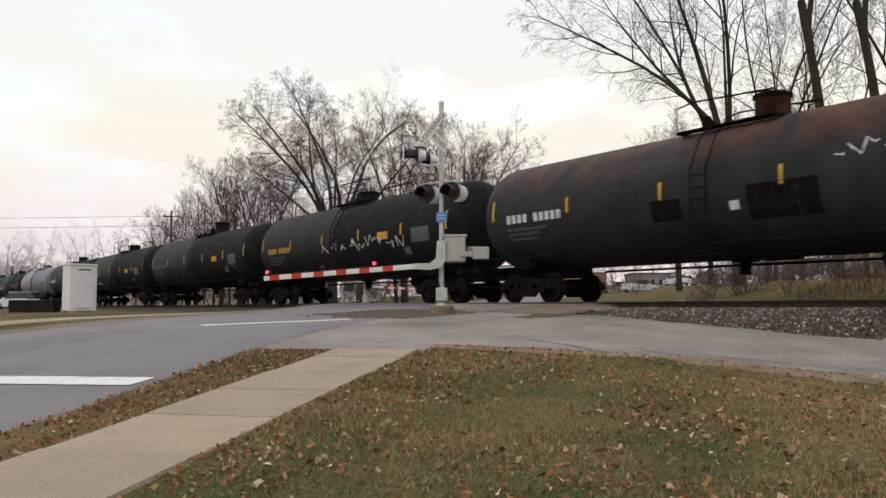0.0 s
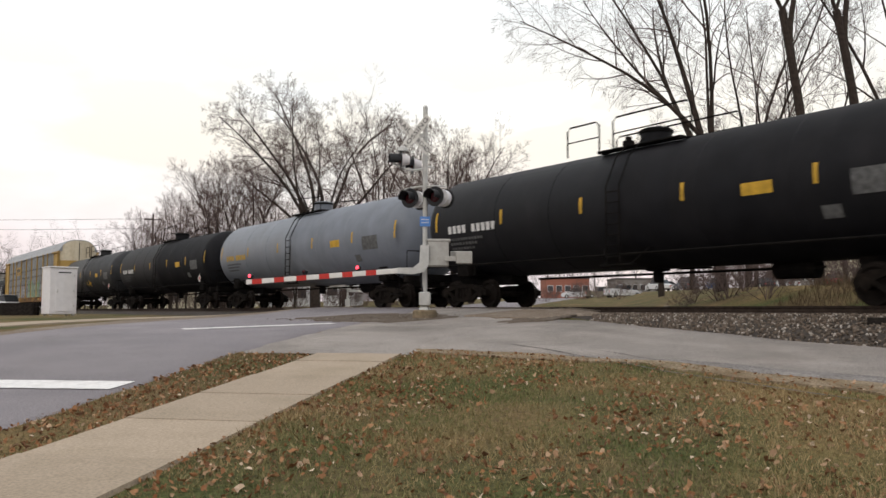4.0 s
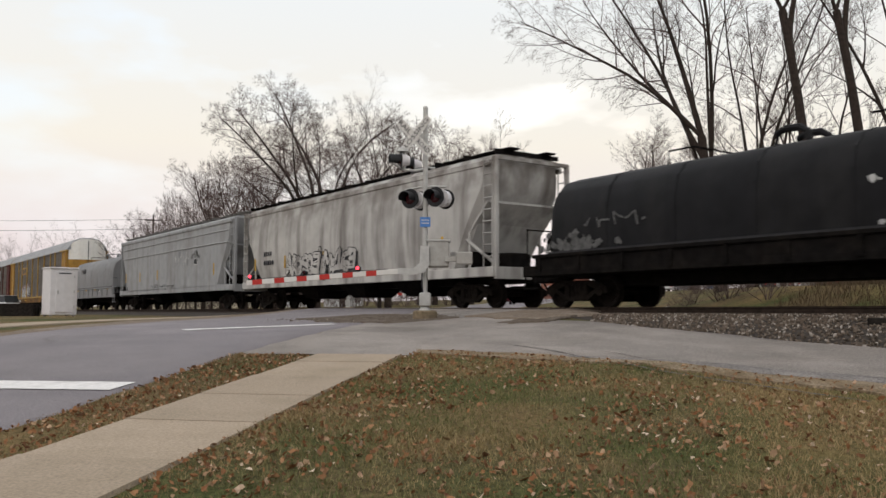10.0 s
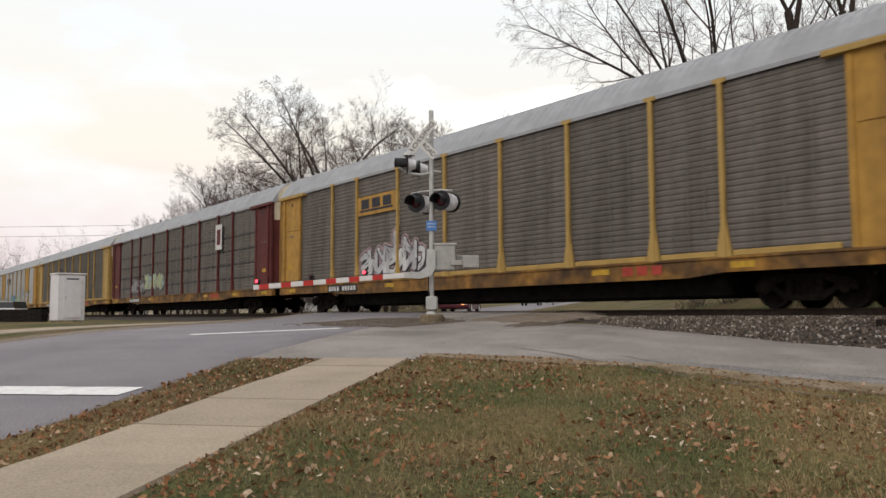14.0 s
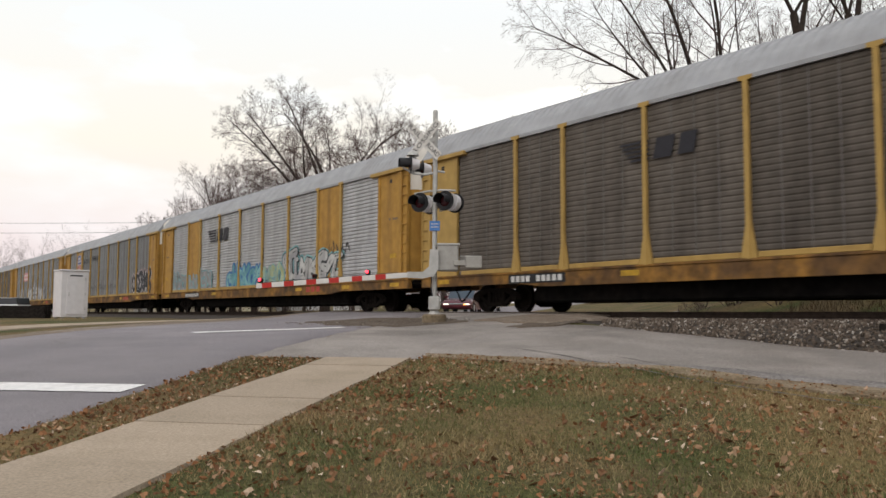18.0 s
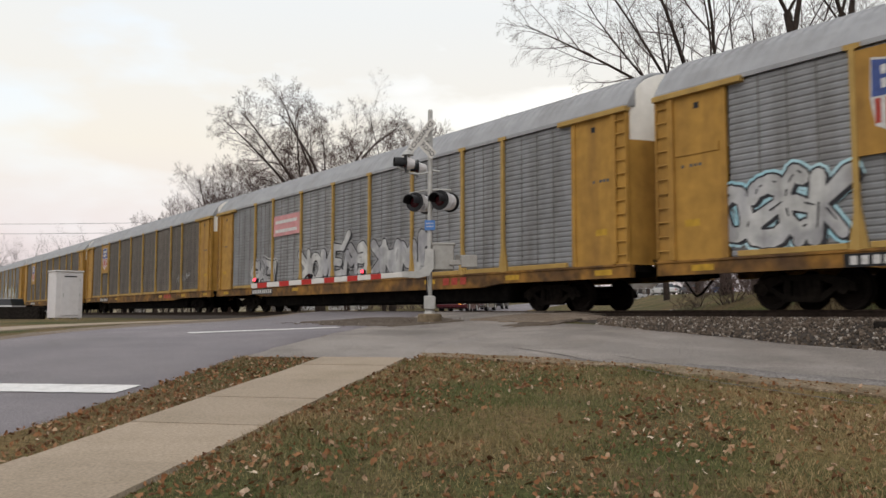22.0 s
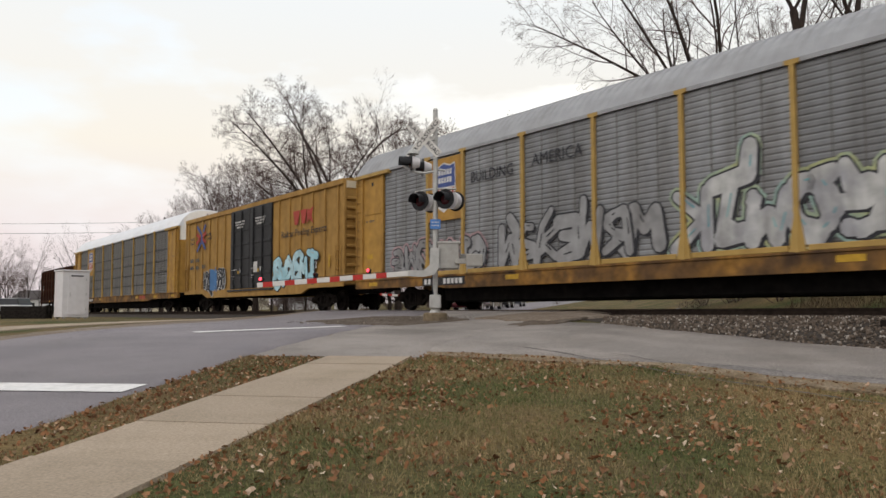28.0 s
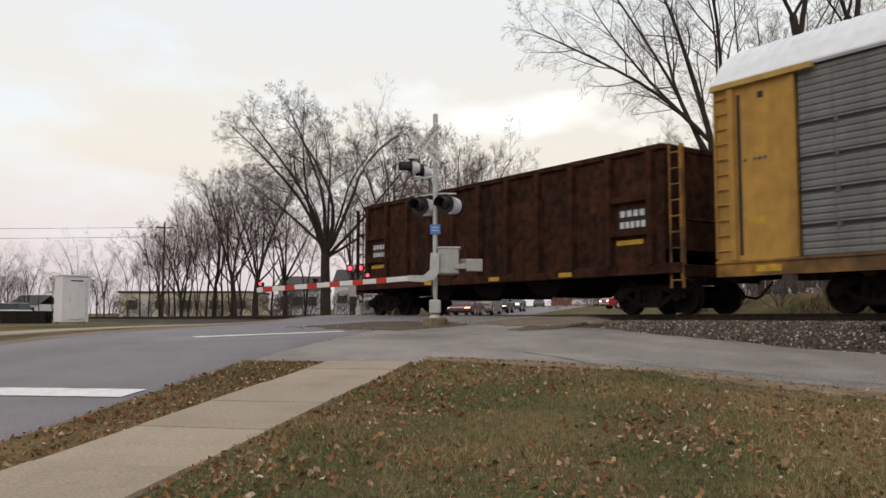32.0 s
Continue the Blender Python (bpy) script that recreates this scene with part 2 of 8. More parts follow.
M = {
    "asphalt": mat("asphalt", (0.192, 0.1745, 0.1867), 0.88, vary=0.30, scale=60, stain=0.6, stain_colour=(0.1342, 0.1225, 0.1268), stain_scale=0.22, bump=0.35, bump_scale=90, alt=(0.2291, 0.2078, 0.2171), alt_scale=0.5),
    "old_asphalt": mat("old_asphalt", (0.229, 0.2045, 0.1883), 0.92, vary=0.42, scale=50, stain=0.75, stain_colour=(0.1364, 0.1189, 0.1056), stain_scale=0.55, bump=0.5, bump_scale=70, alt=(0.2826, 0.251, 0.2296), alt_scale=0.8),
    "asphalt_broken": mat("broken_asphalt", (0.178, 0.163, 0.158), 0.95, vary=0.5, scale=28, stain=0.8, stain_colour=(0.095, 0.085, 0.08), stain_scale=1.6, bump=0.8, bump_scale=45, alt=(0.235, 0.215, 0.205), alt_scale=1.1, spec=0.1),
    "tar": mat("tar", (0.085, 0.078, 0.072), 0.9, vary=0.3, scale=9),
    "concrete": mat("concrete", (0.3316, 0.2642, 0.1987), 0.9, vary=0.2, scale=40, stain=0.9, stain_colour=(0.255, 0.2039, 0.146), stain_scale=1.1, bump=0.2, bump_scale=60, jitter=0.06),
    "line_paint": mat("line_paint", (0.68, 0.66, 0.65), 0.75, vary=0.12, scale=14, stain=0.45, stain_colour=(0.3, 0.29, 0.28), stain_scale=2.5),
    "lawn": mat("lawn_soil", (0.108, 0.080, 0.041), 1.0, vary=0.5, scale=18, stain=0.85, stain_colour=(0.2066, 0.1329, 0.06358), stain_scale=0.35, bump=0.9, bump_scale=30, alt=(0.060, 0.067, 0.024), alt_scale=0.5, spec=0.1),
    "dirt": mat("dirt", (0.17, 0.132, 0.1013), 1.0, vary=0.35, scale=12, stain=0.7, stain_colour=(0.255, 0.216, 0.18), stain_scale=1.4, bump=0.8, bump_scale=25),
    "litter": mat("leaf_litter", (0.20, 0.148, 0.095), 1.0, vary=0.5, scale=30, stain=0.8, stain_colour=(0.12, 0.088, 0.055), stain_scale=2.2, bump=0.9, bump_scale=35, alt=(0.26, 0.205, 0.145), alt_scale=1.6, spec=0.1),
    # bed colour lowered so that it holds the shade under the train
    "ballast": mat("ballast_bed", (0.051, 0.042, 0.036), 1.0, vary=0.55, scale=14, stain=0.5, stain_colour=(0.036, 0.03, 0.027), stain_scale=1.0, bump=1.0, bump_scale=16),
    "stones": island("ballast_stones", [(0.05, 0.040, 0.032), (0.125, 0.097, 0.076), (0.068, 0.053, 0.042), (0.19, 0.152, 0.123), (0.092, 0.069, 0.053), (0.15, 0.114, 0.089), (0.08, 0.063, 0.05), (0.21, 0.175, 0.145), (0.40, 0.365, 0.33)]),
    "dark_dirt": mat("trodden_dirt", (0.105, 0.082, 0.064), 1.0, vary=0.4, scale=14, stain=0.7, stain_colour=(0.17, 0.145, 0.125), stain_scale=1.6, bump=0.9, bump_scale=22, spec=0.1),
    "base_block": mat("stained_concrete", (0.19, 0.145, 0.095), 0.95, vary=0.3, scale=9, stain=0.6, stain_colour=(0.11, 0.09, 0.065), stain_scale=2.0, bump=0.4, bump_scale=30),
    "rail": mat("rail_steel", (0.036, 0.026, 0.021), 0.85, 0.1, vary=0.3, scale=8, spec=0.08),
    "old_tie": mat("tarred_tie_wood", (0.020, 0.017, 0.015), 0.95, vary=0.4, scale=10, bump=0.6, spec=0.08),
    "tie": mat("tie_wood", (0.075, 0.06, 0.05), 0.95, vary=0.4, scale=10, bump=0.6),
    "tank_black": mat("tank_black", (0.0080, 0.0080, 0.0098), 0.6, vary=0.22, scale=1.6, stain=0.35, stain_colour=(0.022, 0.020, 0.021), stain_scale=0.8, streak=True, bump=0.05, bump_scale=6, spec=0.11),
    "tank_rust": mat("tank_rusty_black", (0.0155, 0.0160, 0.0185), 0.66, vary=0.25, scale=1.6, stain=0.45, stain_colour=(0.05, 0.036, 0.03), stain_scale=0.5, bump=0.05, bump_scale=6, spec=0.2, crest=(3.0, 3.9, (0.085, 0.036, 0.022))),
    "tank_worn": mat("tank_worn_black", (0.024, 0.0245, 0.027), 0.5, vary=0.3, scale=1.4, stain=0.7, stain_colour=(0.042, 0.039, 0.037), stain_scale=0.6, streak=True, bump=0.05, bump_scale=6, spec=0.16),
    "tank_grey": mat("tank_grey", (0.155, 0.170, 0.200), 0.45, vary=0.1, scale=1.5, stain=0.4, stain_colour=(0.085, 0.09, 0.1), stain_scale=0.7, streak=True, bump=0.04, bump_scale=6),
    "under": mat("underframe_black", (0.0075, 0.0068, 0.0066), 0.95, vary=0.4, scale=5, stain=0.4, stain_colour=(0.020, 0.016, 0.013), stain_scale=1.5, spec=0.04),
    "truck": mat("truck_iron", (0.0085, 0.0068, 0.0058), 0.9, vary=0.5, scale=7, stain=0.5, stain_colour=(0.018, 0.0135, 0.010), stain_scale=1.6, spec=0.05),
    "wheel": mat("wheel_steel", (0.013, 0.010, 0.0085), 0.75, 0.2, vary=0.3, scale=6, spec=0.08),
    "rack_yellow": mat("rack_yellow", (0.385, 0.212, 0.046), 0.65, vary=0.16, scale=3, stain=0.7, stain_colour=(0.165, 0.085, 0.03), stain_scale=1.1, streak=True, bump=0.06, bump_scale=9),
    "rack_cream": mat("rack_cream", (0.5676, 0.4988, 0.3784), 0.6, vary=0.1, scale=4, stain=0.45, stain_colour=(0.2838, 0.172, 0.0774), stain_scale=1.0, streak=True),
    "post_pale": mat("post_pale_yellow", (0.395, 0.256, 0.080), 0.65, vary=0.12, scale=3, stain=0.4, stain_colour=(0.215, 0.129, 0.0516), stain_scale=1.0, streak=True),
    "end_white": mat("end_white", (0.80, 0.78, 0.74), 0.6, vary=0.05, scale=4, stain=0.3, stain_colour=(0.45, 0.36, 0.25), stain_scale=1.0, streak=True),
    "rack_ochre": mat("sill_ochre", (0.27, 0.135, 0.032), 0.8, vary=0.3, scale=4, stain=0.95, stain_colour=(0.045, 0.028, 0.019), stain_scale=1.6, alt=(0.135, 0.072, 0.028), alt_scale=0.8),
    "rack_red": mat("rack_oxide_red", (0.1075, 0.02408, 0.02236), 0.7, vary=0.2, scale=3, stain=0.5, stain_colour=(0.043, 0.0172, 0.0172), stain_scale=1.0, streak=True),
    "panel": mat("panel_galvanised", (0.232, 0.238, 0.248), 0.65, 0.1, vary=0.12, scale=2.5, stain=0.6, stain_colour=(0.118, 0.108, 0.102), stain_scale=0.9, streak=True, bump=0.05, bump_scale=8, jitter=0.14),
    "panel_brown": mat("panel_weathered", (0.1419, 0.1247, 0.1101), 0.7, 0.1, vary=0.16, scale=2.5, stain=0.75, stain_colour=(0.0731, 0.0602, 0.0516), stain_scale=1.0, streak=True, bump=0.05, bump_scale=8, jitter=0.12),
    "panel_grimy": mat("panel_grimy", (0.112, 0.096, 0.082), 0.75, 0.1, vary=0.2, scale=2.5, stain=0.7, stain_colour=(0.055, 0.045, 0.038), stain_scale=1.0, streak=True, bump=0.05, bump_scale=8, jitter=0.12),
    "panel_dark": mat("panel_dull_zinc", (0.158, 0.155, 0.152), 0.7, 0.1, vary=0.12, scale=2.5, stain=0.5, stain_colour=(0.092, 0.085, 0.078), stain_scale=1.0, streak=True, bump=0.05, bump_scale=8, jitter=0.10),
    "panel_bright": mat("panel_bright_zinc", (0.4042, 0.4085, 0.4214), 0.55, 0.15, vary=0.12, scale=2.5, stain=0.5, stain_colour=(0.2064, 0.2021, 0.1978), stain_scale=0.9, streak=True, jitter=0.08),
    "roof_grey": mat("roof_galvanised", (0.3182, 0.3225, 0.3354), 0.6, 0.2, vary=0.1, scale=2, stain=0.4, stain_colour=(0.1892, 0.1806, 0.172), stain_scale=0.8),
    "roof_white": mat("roof_white", (0.72, 0.73, 0.76), 0.6, vary=0.06, scale=3, stain=0.2, stain_colour=(0.5, 0.5, 0.5)),
    "hop_white": mat("hopper_white", (0.43, 0.4171, 0.3999), 0.6, vary=0.1, scale=2, stain=0.95, stain_colour=(0.129, 0.1161, 0.1075), stain_scale=1.1, streak=True, bump=0.05, bump_scale=5, crest=(2.9, 4.6, (0.17, 0.15, 0.135))),
    "hop_grey": mat("hopper_grey", (0.2967, 0.301, 0.3096), 0.6, vary=0.1, scale=2, stain=0.6, stain_colour=(0.1634, 0.1505, 0.1376), stain_scale=1.0, streak=True, bump=0.05, bump_scale=5),
    "hop_rail": mat("hopper_rail_grey", (0.36, 0.365, 0.375), 0.6, vary=0.1, scale=4),
    "coil_grey": mat("coil_cover_grey", (0.195, 0.196, 0.203), 0.5, vary=0.08, scale=2, stain=0.3, stain_colour=(0.1438, 0.1355, 0.1273), stain_scale=1.0, streak=True),
    "coil_black": mat("coil_cover_black", (0.0085, 0.0085, 0.010), 0.6, spec=0.12, vary=0.3, scale=2, stain=0.25, stain_colour=(0.0385, 0.03575, 0.033), stain_scale=0.9, streak=True),
    "rust": mat("rusted_steel", (0.032, 0.01444, 0.00962), 0.95, vary=0.5, scale=4, alt=(0.0512, 0.02128, 0.01258), alt_scale=1.1, spec=0.06, stain=0.75, stain_colour=(0.016, 0.00988, 0.00814), stain_scale=1.1, streak=True, bump=0.3, bump_scale=20),
    "box_yellow": mat("boxcar_yellow", (0.352, 0.203, 0.060), 0.7, vary=0.14, scale=2.5, stain=0.6, stain_colour=(0.15, 0.082, 0.028), stain_scale=0.8, streak=True, spec=0.15),
    "black_paint": mat("black_paint", (0.018, 0.018, 0.02), 0.55, vary=0.3, scale=4),
    "mark_yellow": mat("marking_yellow", (0.44, 0.26, 0.03), 0.65, vary=0.25, scale=6),
    "mark_white": mat("marking_white", (0.55, 0.54, 0.53), 0.6, vary=0.2, scale=8),
    "mark_grey": mat("marking_faded", (0.085, 0.085, 0.085), 0.7, vary=0.4, scale=8),
    "mark_black": mat("marking_black", (0.025, 0.024, 0.03), 0.6, vary=0.2, scale=8),
    "mark_red": mat("marking_red", (0.36, 0.05, 0.035), 0.6, vary=0.2, scale=6),
    "mark_blue": mat("marking_blue", (0.055, 0.085, 0.24), 0.6, vary=0.2, scale=6),
    "g_white": mat("spray_white", (0.50, 0.50, 0.49), 0.7, vary=0.2, scale=3, stain=0.8, stain_colour=(0.17, 0.165, 0.165), stain_scale=1.4, streak=True, alt=(0.32, 0.32, 0.34), alt_scale=0.9),
    "g_silver": mat("spray_silver", (0.27, 0.27, 0.275), 0.6, vary=0.2, scale=3, stain=0.7, stain_colour=(0.14, 0.13, 0.125), stain_scale=1.2, streak=True),
    "g_teal": mat("spray_teal", (0.22, 0.42, 0.43), 0.7, vary=0.2, scale=2, alt=(0.10, 0.26, 0.30), alt_scale=0.9),
    "g_blue": mat("spray_blue", (0.30, 0.52, 0.60), 0.7, vary=0.15, scale=2, alt=(0.42, 0.60, 0.66), alt_scale=0.8),
    "g_deep": mat("spray_deep_blue", (0.06, 0.16, 0.34), 0.7, vary=0.2, scale=2),
    "g_green": mat("spray_green", (0.13, 0.22, 0.12), 0.7, vary=0.2, scale=2, alt=(0.22, 0.28, 0.20), alt_scale=1.0),
    "g_lime": mat("spray_lime", (0.36, 0.38, 0.20), 0.7, vary=0.2, scale=2, alt=(0.24, 0.34, 0.31), alt_scale=0.9),
    "seam": mat("panel_seam", (0.12, 0.112, 0.105), 0.7, vary=0.3, scale=4),
    "plate_pink": mat("faded_red_plate", (0.56, 0.26, 0.27), 0.7, vary=0.15, scale=4, stain=0.4, stain_colour=(0.42, 0.33, 0.32), stain_scale=1.2),
    "g_pink": mat("spray_pink", (0.34, 0.235, 0.245), 0.7, vary=0.2, scale=2),
    "g_black": mat("spray_black", (0.03, 0.03, 0.035), 0.7, vary=0.2, scale=3),
    "bark": mat("bark", (0.036, 0.0265, 0.022), 0.95, vary=0.35, scale=6, bump=0.5, bump_scale=14),
    "twig": mat("twig_bark", (0.098, 0.069, 0.062), 0.95, vary=0.2, scale=2, bump=0),
    "white_paint": mat("cabinet_white", (0.66, 0.64, 0.65), 0.55, vary=0.05, scale=4, stain=0.25, stain_colour=(0.45, 0.4, 0.36), stain_scale=1.4, streak=True),
    "galv": mat("galvanised_steel", (0.44, 0.435, 0.42), 0.5, 0.35, vary=0.1, scale=8, stain=0.3, stain_colour=(0.28, 0.26, 0.23)),
    "sig_grey": mat("signal_grey", (0.36, 0.35, 0.33), 0.6, 0.1, vary=0.1, scale=8, stain=0.3, stain_colour=(0.25, 0.2, 0.15)),
    "lens_off": mat("red_lens_unlit", (0.035, 0.004, 0.006), 0.2, vary=0.1),
    "sign_white": mat("sign_white", (0.60, 0.58, 0.55), 0.5, vary=0.05, scale=8),
    "sign_blue": mat("sign_blue", (0.08, 0.20, 0.48), 0.5, vary=0.05),
    "stripe_red": mat("reflector_red", (0.42, 0.035, 0.028), 0.45, vary=0.1),
    "red_glow": glow("red_lamp_lit", (1.0, 0.05, 0.08), 3.0),
    "amber_glow": glow("amber_lamp_lit", (1.0, 0.35, 0.05), 3.0),
    "tail_glow": glow("tail_lamp_lit", (1.0, 0.04, 0.03), 2.0),
    "head_glow": glow("head_lamp_lit", (1.0, 0.93, 0.8), 2.0),
    "tyre": mat("tyre_rubber", (0.02, 0.02, 0.02), 0.9),
    "chrome": mat("chrome", (0.55, 0.55, 0.56), 0.2, 0.9, vary=0.05),
    "glass": glass("dark_glass"),
    "cream_wall": mat("cream_wall", (0.52, 0.47, 0.36), 0.9, vary=0.08, scale=3, stain=0.3, stain_colour=(0.35, 0.3, 0.22)),
    "white_wall": mat("white_siding", (0.62, 0.62, 0.63), 0.8, vary=0.06, scale=3),
    "grey_wall": mat("grey_siding", (0.20, 0.185, 0.175), 0.85, vary=0.1, scale=3),
    "brick_wall": mat("brick_red_wall", (0.26, 0.105, 0.075), 0.9, vary=0.2, scale=10),
    "roof_dark": mat("roof_felt", (0.07, 0.06, 0.058), 0.9, vary=0.2, scale=5),
    "wire": mat("cable_black", (0.03, 0.03, 0.035), 0.7),
    "blades": island("grass_blades", [(0.080, 0.109, 0.036), (0.130, 0.151, 0.058), (0.060, 0.084, 0.029), (0.27, 0.215, 0.112), (0.098, 0.119, 0.042)], others=[(0.235, 0.165, 0.082), (0.36, 0.258, 0.135), (0.15, 0.108, 0.052), (0.43, 0.32, 0.178), (0.135, 0.128, 0.046)], scale=0.42),
    "leaves": island("fallen_leaves", [(0.16, 0.066, 0.028), (0.27, 0.13, 0.062), (0.10, 0.046, 0.024), (0.34, 0.19, 0.10), (0.21, 0.092, 0.042), (0.40, 0.27, 0.17), (0.13, 0.062, 0.034), (0.30, 0.145, 0.068), (0.54, 0.44, 0.34)]),
    "verge": island("dead_grass", [(0.21, 0.148, 0.086), (0.29, 0.20, 0.115), (0.14, 0.098, 0.056), (0.24, 0.18, 0.10), (0.11, 0.105, 0.04)]),
    # tones kept low: shade of train and trees on the bank is in them
    "straw": island("dry_tall_grass", [(0.086, 0.058, 0.036), (0.125, 0.086, 0.052), (0.058, 0.041, 0.026), (0.10, 0.071, 0.038), (0.046, 0.034, 0.022)]),
}
for key, colour in (("car_maroon", (0.085, 0.012, 0.018)), ("car_tan", (0.20, 0.17, 0.13)), ("car_black", (0.015, 0.015, 0.018)), ("car_grey", (0.10, 0.11, 0.13)), ("car_white", (0.55, 0.55, 0.56)), ("car_red", (0.32, 0.014, 0.02)), ("car_blue", (0.05, 0.10, 0.22))):
    M[key] = mat("paint_" + key[4:], colour, 0.25, vary=0.04, bump=0, spec=0.6)


# ---- mesh helpers ----
class Shape:
    """Collects faces for one mesh."""

    def __init__(self):
        self.v, self.f = [], []

    def add(self, vs, fs):
        k = len(self.v)
        self.v += [tuple(p) for p in vs]
        self.f += [tuple(i + k for i in q) for q in fs]
        return self

    def box(self, x0, x1, y0, y1, z0, z1, c=0.0):
        """A box; c: its chamfer."""
        if c <= 0:
            vs = [(x, y, z) for x in (x0, x1) for y in (y0, y1) for z in (z0, z1)]
            return self.add(vs, [(0, 1, 3, 2), (4, 6, 7, 5), (0, 4, 5, 1), (2, 3, 7, 6), (0, 2, 6, 4), (1, 5, 7, 3)])
        c = min(c, (x1 - x0) * 0.45, (y1 - y0) * 0.45, (z1 - z0) * 0.45)
        ring = lambda a0, a1, b0, b1: [(a0 + c, b0), (a1 - c, b0), (a1, b0 + c), (a1, b1 - c), (a1 - c, b1), (a0 + c, b1), (a0, b1 - c), (a0, b0 + c)]
        vs = []
        for z, k in ((z0, c), (z0 + c, 0), (z1 - c, 0), (z1, c)):
            vs += [(x, y, z) for x, y in ring(x0 + k, x1 - k, y0 + k, y1 - k)]
        fs = [tuple(range(7, -1, -1)), tuple(range(24, 32))]
        for r in range(3):
            fs += [(r * 8 + i, r * 8 + (i + 1) % 8, r * 8 + 8 + (i + 1) % 8, r * 8 + 8 + i) for i in range(8)]
        return self.add(vs, fs)

    def tube(self, pts, radii, seg=8, caps=True):
        """A round bar through points."""
        pts = [Vector(p) for p in pts]
        if not isinstance(radii, (list, tuple)):
            radii = [radii] * len(pts)
        k, fs, vs = 0, [], []
        for i, (p, r) in enumerate(zip(pts, radii)):
            dirn = (pts[min(i + 1, len(pts) - 1)] - pts[max(i - 1, 0)]).normalized()
            a = dirn.cross(Vector((0, 0, 1)) if abs(dirn.z) < 0.9 else Vector((1, 0, 0))).normalized()
            b = dirn.cross(a)
            vs += [p + (a * math.cos(2 * math.pi * j / seg) + b * math.sin(2 * math.pi * j / seg)) * r for j in range(seg)]
        for i in range(len(pts) - 1):
            fs += [(i * seg + j, i * seg + (j + 1) % seg, (i + 1) * seg + (j + 1) % seg, (i + 1) * seg + j) for j in range(seg)]
        if caps:
            fs += [tuple(range(seg - 1, -1, -1)), tuple(range((len(pts) - 1) * seg, len(pts) * seg))]
        return self.add(vs, fs)

    def prism(self, outline, a0, a1, axis="x"):
        """An outline (pairs) drawn out along an axis, closed at both ends."""
        n = len(outline)
        put = {"x": lambda a, p: (a, p[0], p[1]), "y": lambda a, p: (p[0], a, p[1]), "z": lambda a, p: (p[0], p[1], a)}[axis]
        vs = [put(a0, p) for p in outline] + [put(a1, p) for p in outline]
        return self.add(vs, [tuple(range(n)), tuple(range(2 * n - 1, n - 1, -1))] + [(i, (i + 1) % n, n + (i + 1) % n, n + i) for i in range(n)])

    def loft(self, rings, closed=True, caps=True):
        n, fs = len(rings[0]), []
        vs = [p for r in rings for p in r]
        for i in range(len(rings) - 1):
            fs += [(i * n + j, i * n + (j + 1) % n, (i + 1) * n + (j + 1) % n, (i + 1) * n + j) for j in range(n if closed else n - 1)]
        if caps:
            fs += [tuple(range(n - 1, -1, -1)), tuple(range((len(rings) - 1) * n, len(rings) * n))]
        return self.add(vs, fs)

    def mesh(self, name, material, smooth=None):
        me = bpy.data.meshes.new(name)
        me.from_pydata(self.v, [], self.f)
        bm = bmesh.new()
        bm.from_mesh(me)
        bmesh.ops.recalc_face_normals(bm, faces=bm.faces)
        if smooth is not None:
            for fc in bm.faces:
                fc.smooth = True
            for e in bm.edges:
                if len(e.link_faces) == 2 and e.calc_face_angle(0) > radians(smooth):
                    e.smooth = False
        bm.to_mesh(me)
        bm.free()
        me.materials.append(material)
        return me


def part(name, shape, material, parent, label="", smooth=None, at=None):
    """Links a shape (or a finished mesh) as one mesh object under a thing or a part."""
    ob = new(name, shape if isinstance(shape, bpy.types.Mesh) else shape.mesh(name, material, smooth))
    ob.parent = parent
    if at is not None:
        ob.matrix_basis = at
    if label:
        ob["label"] = label
    return ob


def thing(name, label, category, group="", m=None, kind=""):
    ob = tagged(new(name), label, category, group, kind)
    if m is not None:
        ob.matrix_basis = m
    return ob


def solid(name, shape, material, label, category="", kind="", group="", smooth=None, m=None):
    """A thing or a piece of the setting that is one mesh."""
    ob = tagged(new(name, shape.mesh(name, material, smooth)), label, category, group, kind)
    if m is not None:
        ob.matrix_basis = m
    return ob


def words(text, size, material, parent, m, name="lettering", depth=0.003, fit=None, bold=0.0):
    """Lettering in the built-in font as a mesh, its middle at m, read from -y."""
    cu = bpy.data.curves.new(name, "FONT")
    cu.body, cu.size, cu.extrude, cu.align_x, cu.align_y, cu.resolution_u = text, size, depth, "CENTER", "CENTER", 2
    cu.offset = bold
    tmp = bpy.data.objects.new(name, cu)
    scene.collection.objects.link(tmp)
    me = bpy.data.meshes.new_from_object(tmp.evaluated_get(bpy.context.evaluated_depsgraph_get()))
    bpy.data.objects.remove(tmp)
    if fit:
        xs = [v.co.x for v in me.vertices]
        me.transform(Matrix.Diagonal((fit / (max(xs) - min(xs)), 1, 1, 1)))
    me.materials.clear()
    me.materials.append(material)
    ob = new(name, me)
    ob.parent, ob.matrix_basis = parent, m @ pose(0, 0, 0, 90)
    return ob

# ---- the ground ----
def along(u, v):
    return U2 * u + V2 * v


def onrail(s, nd):
    return D2 * s + N2 * nd


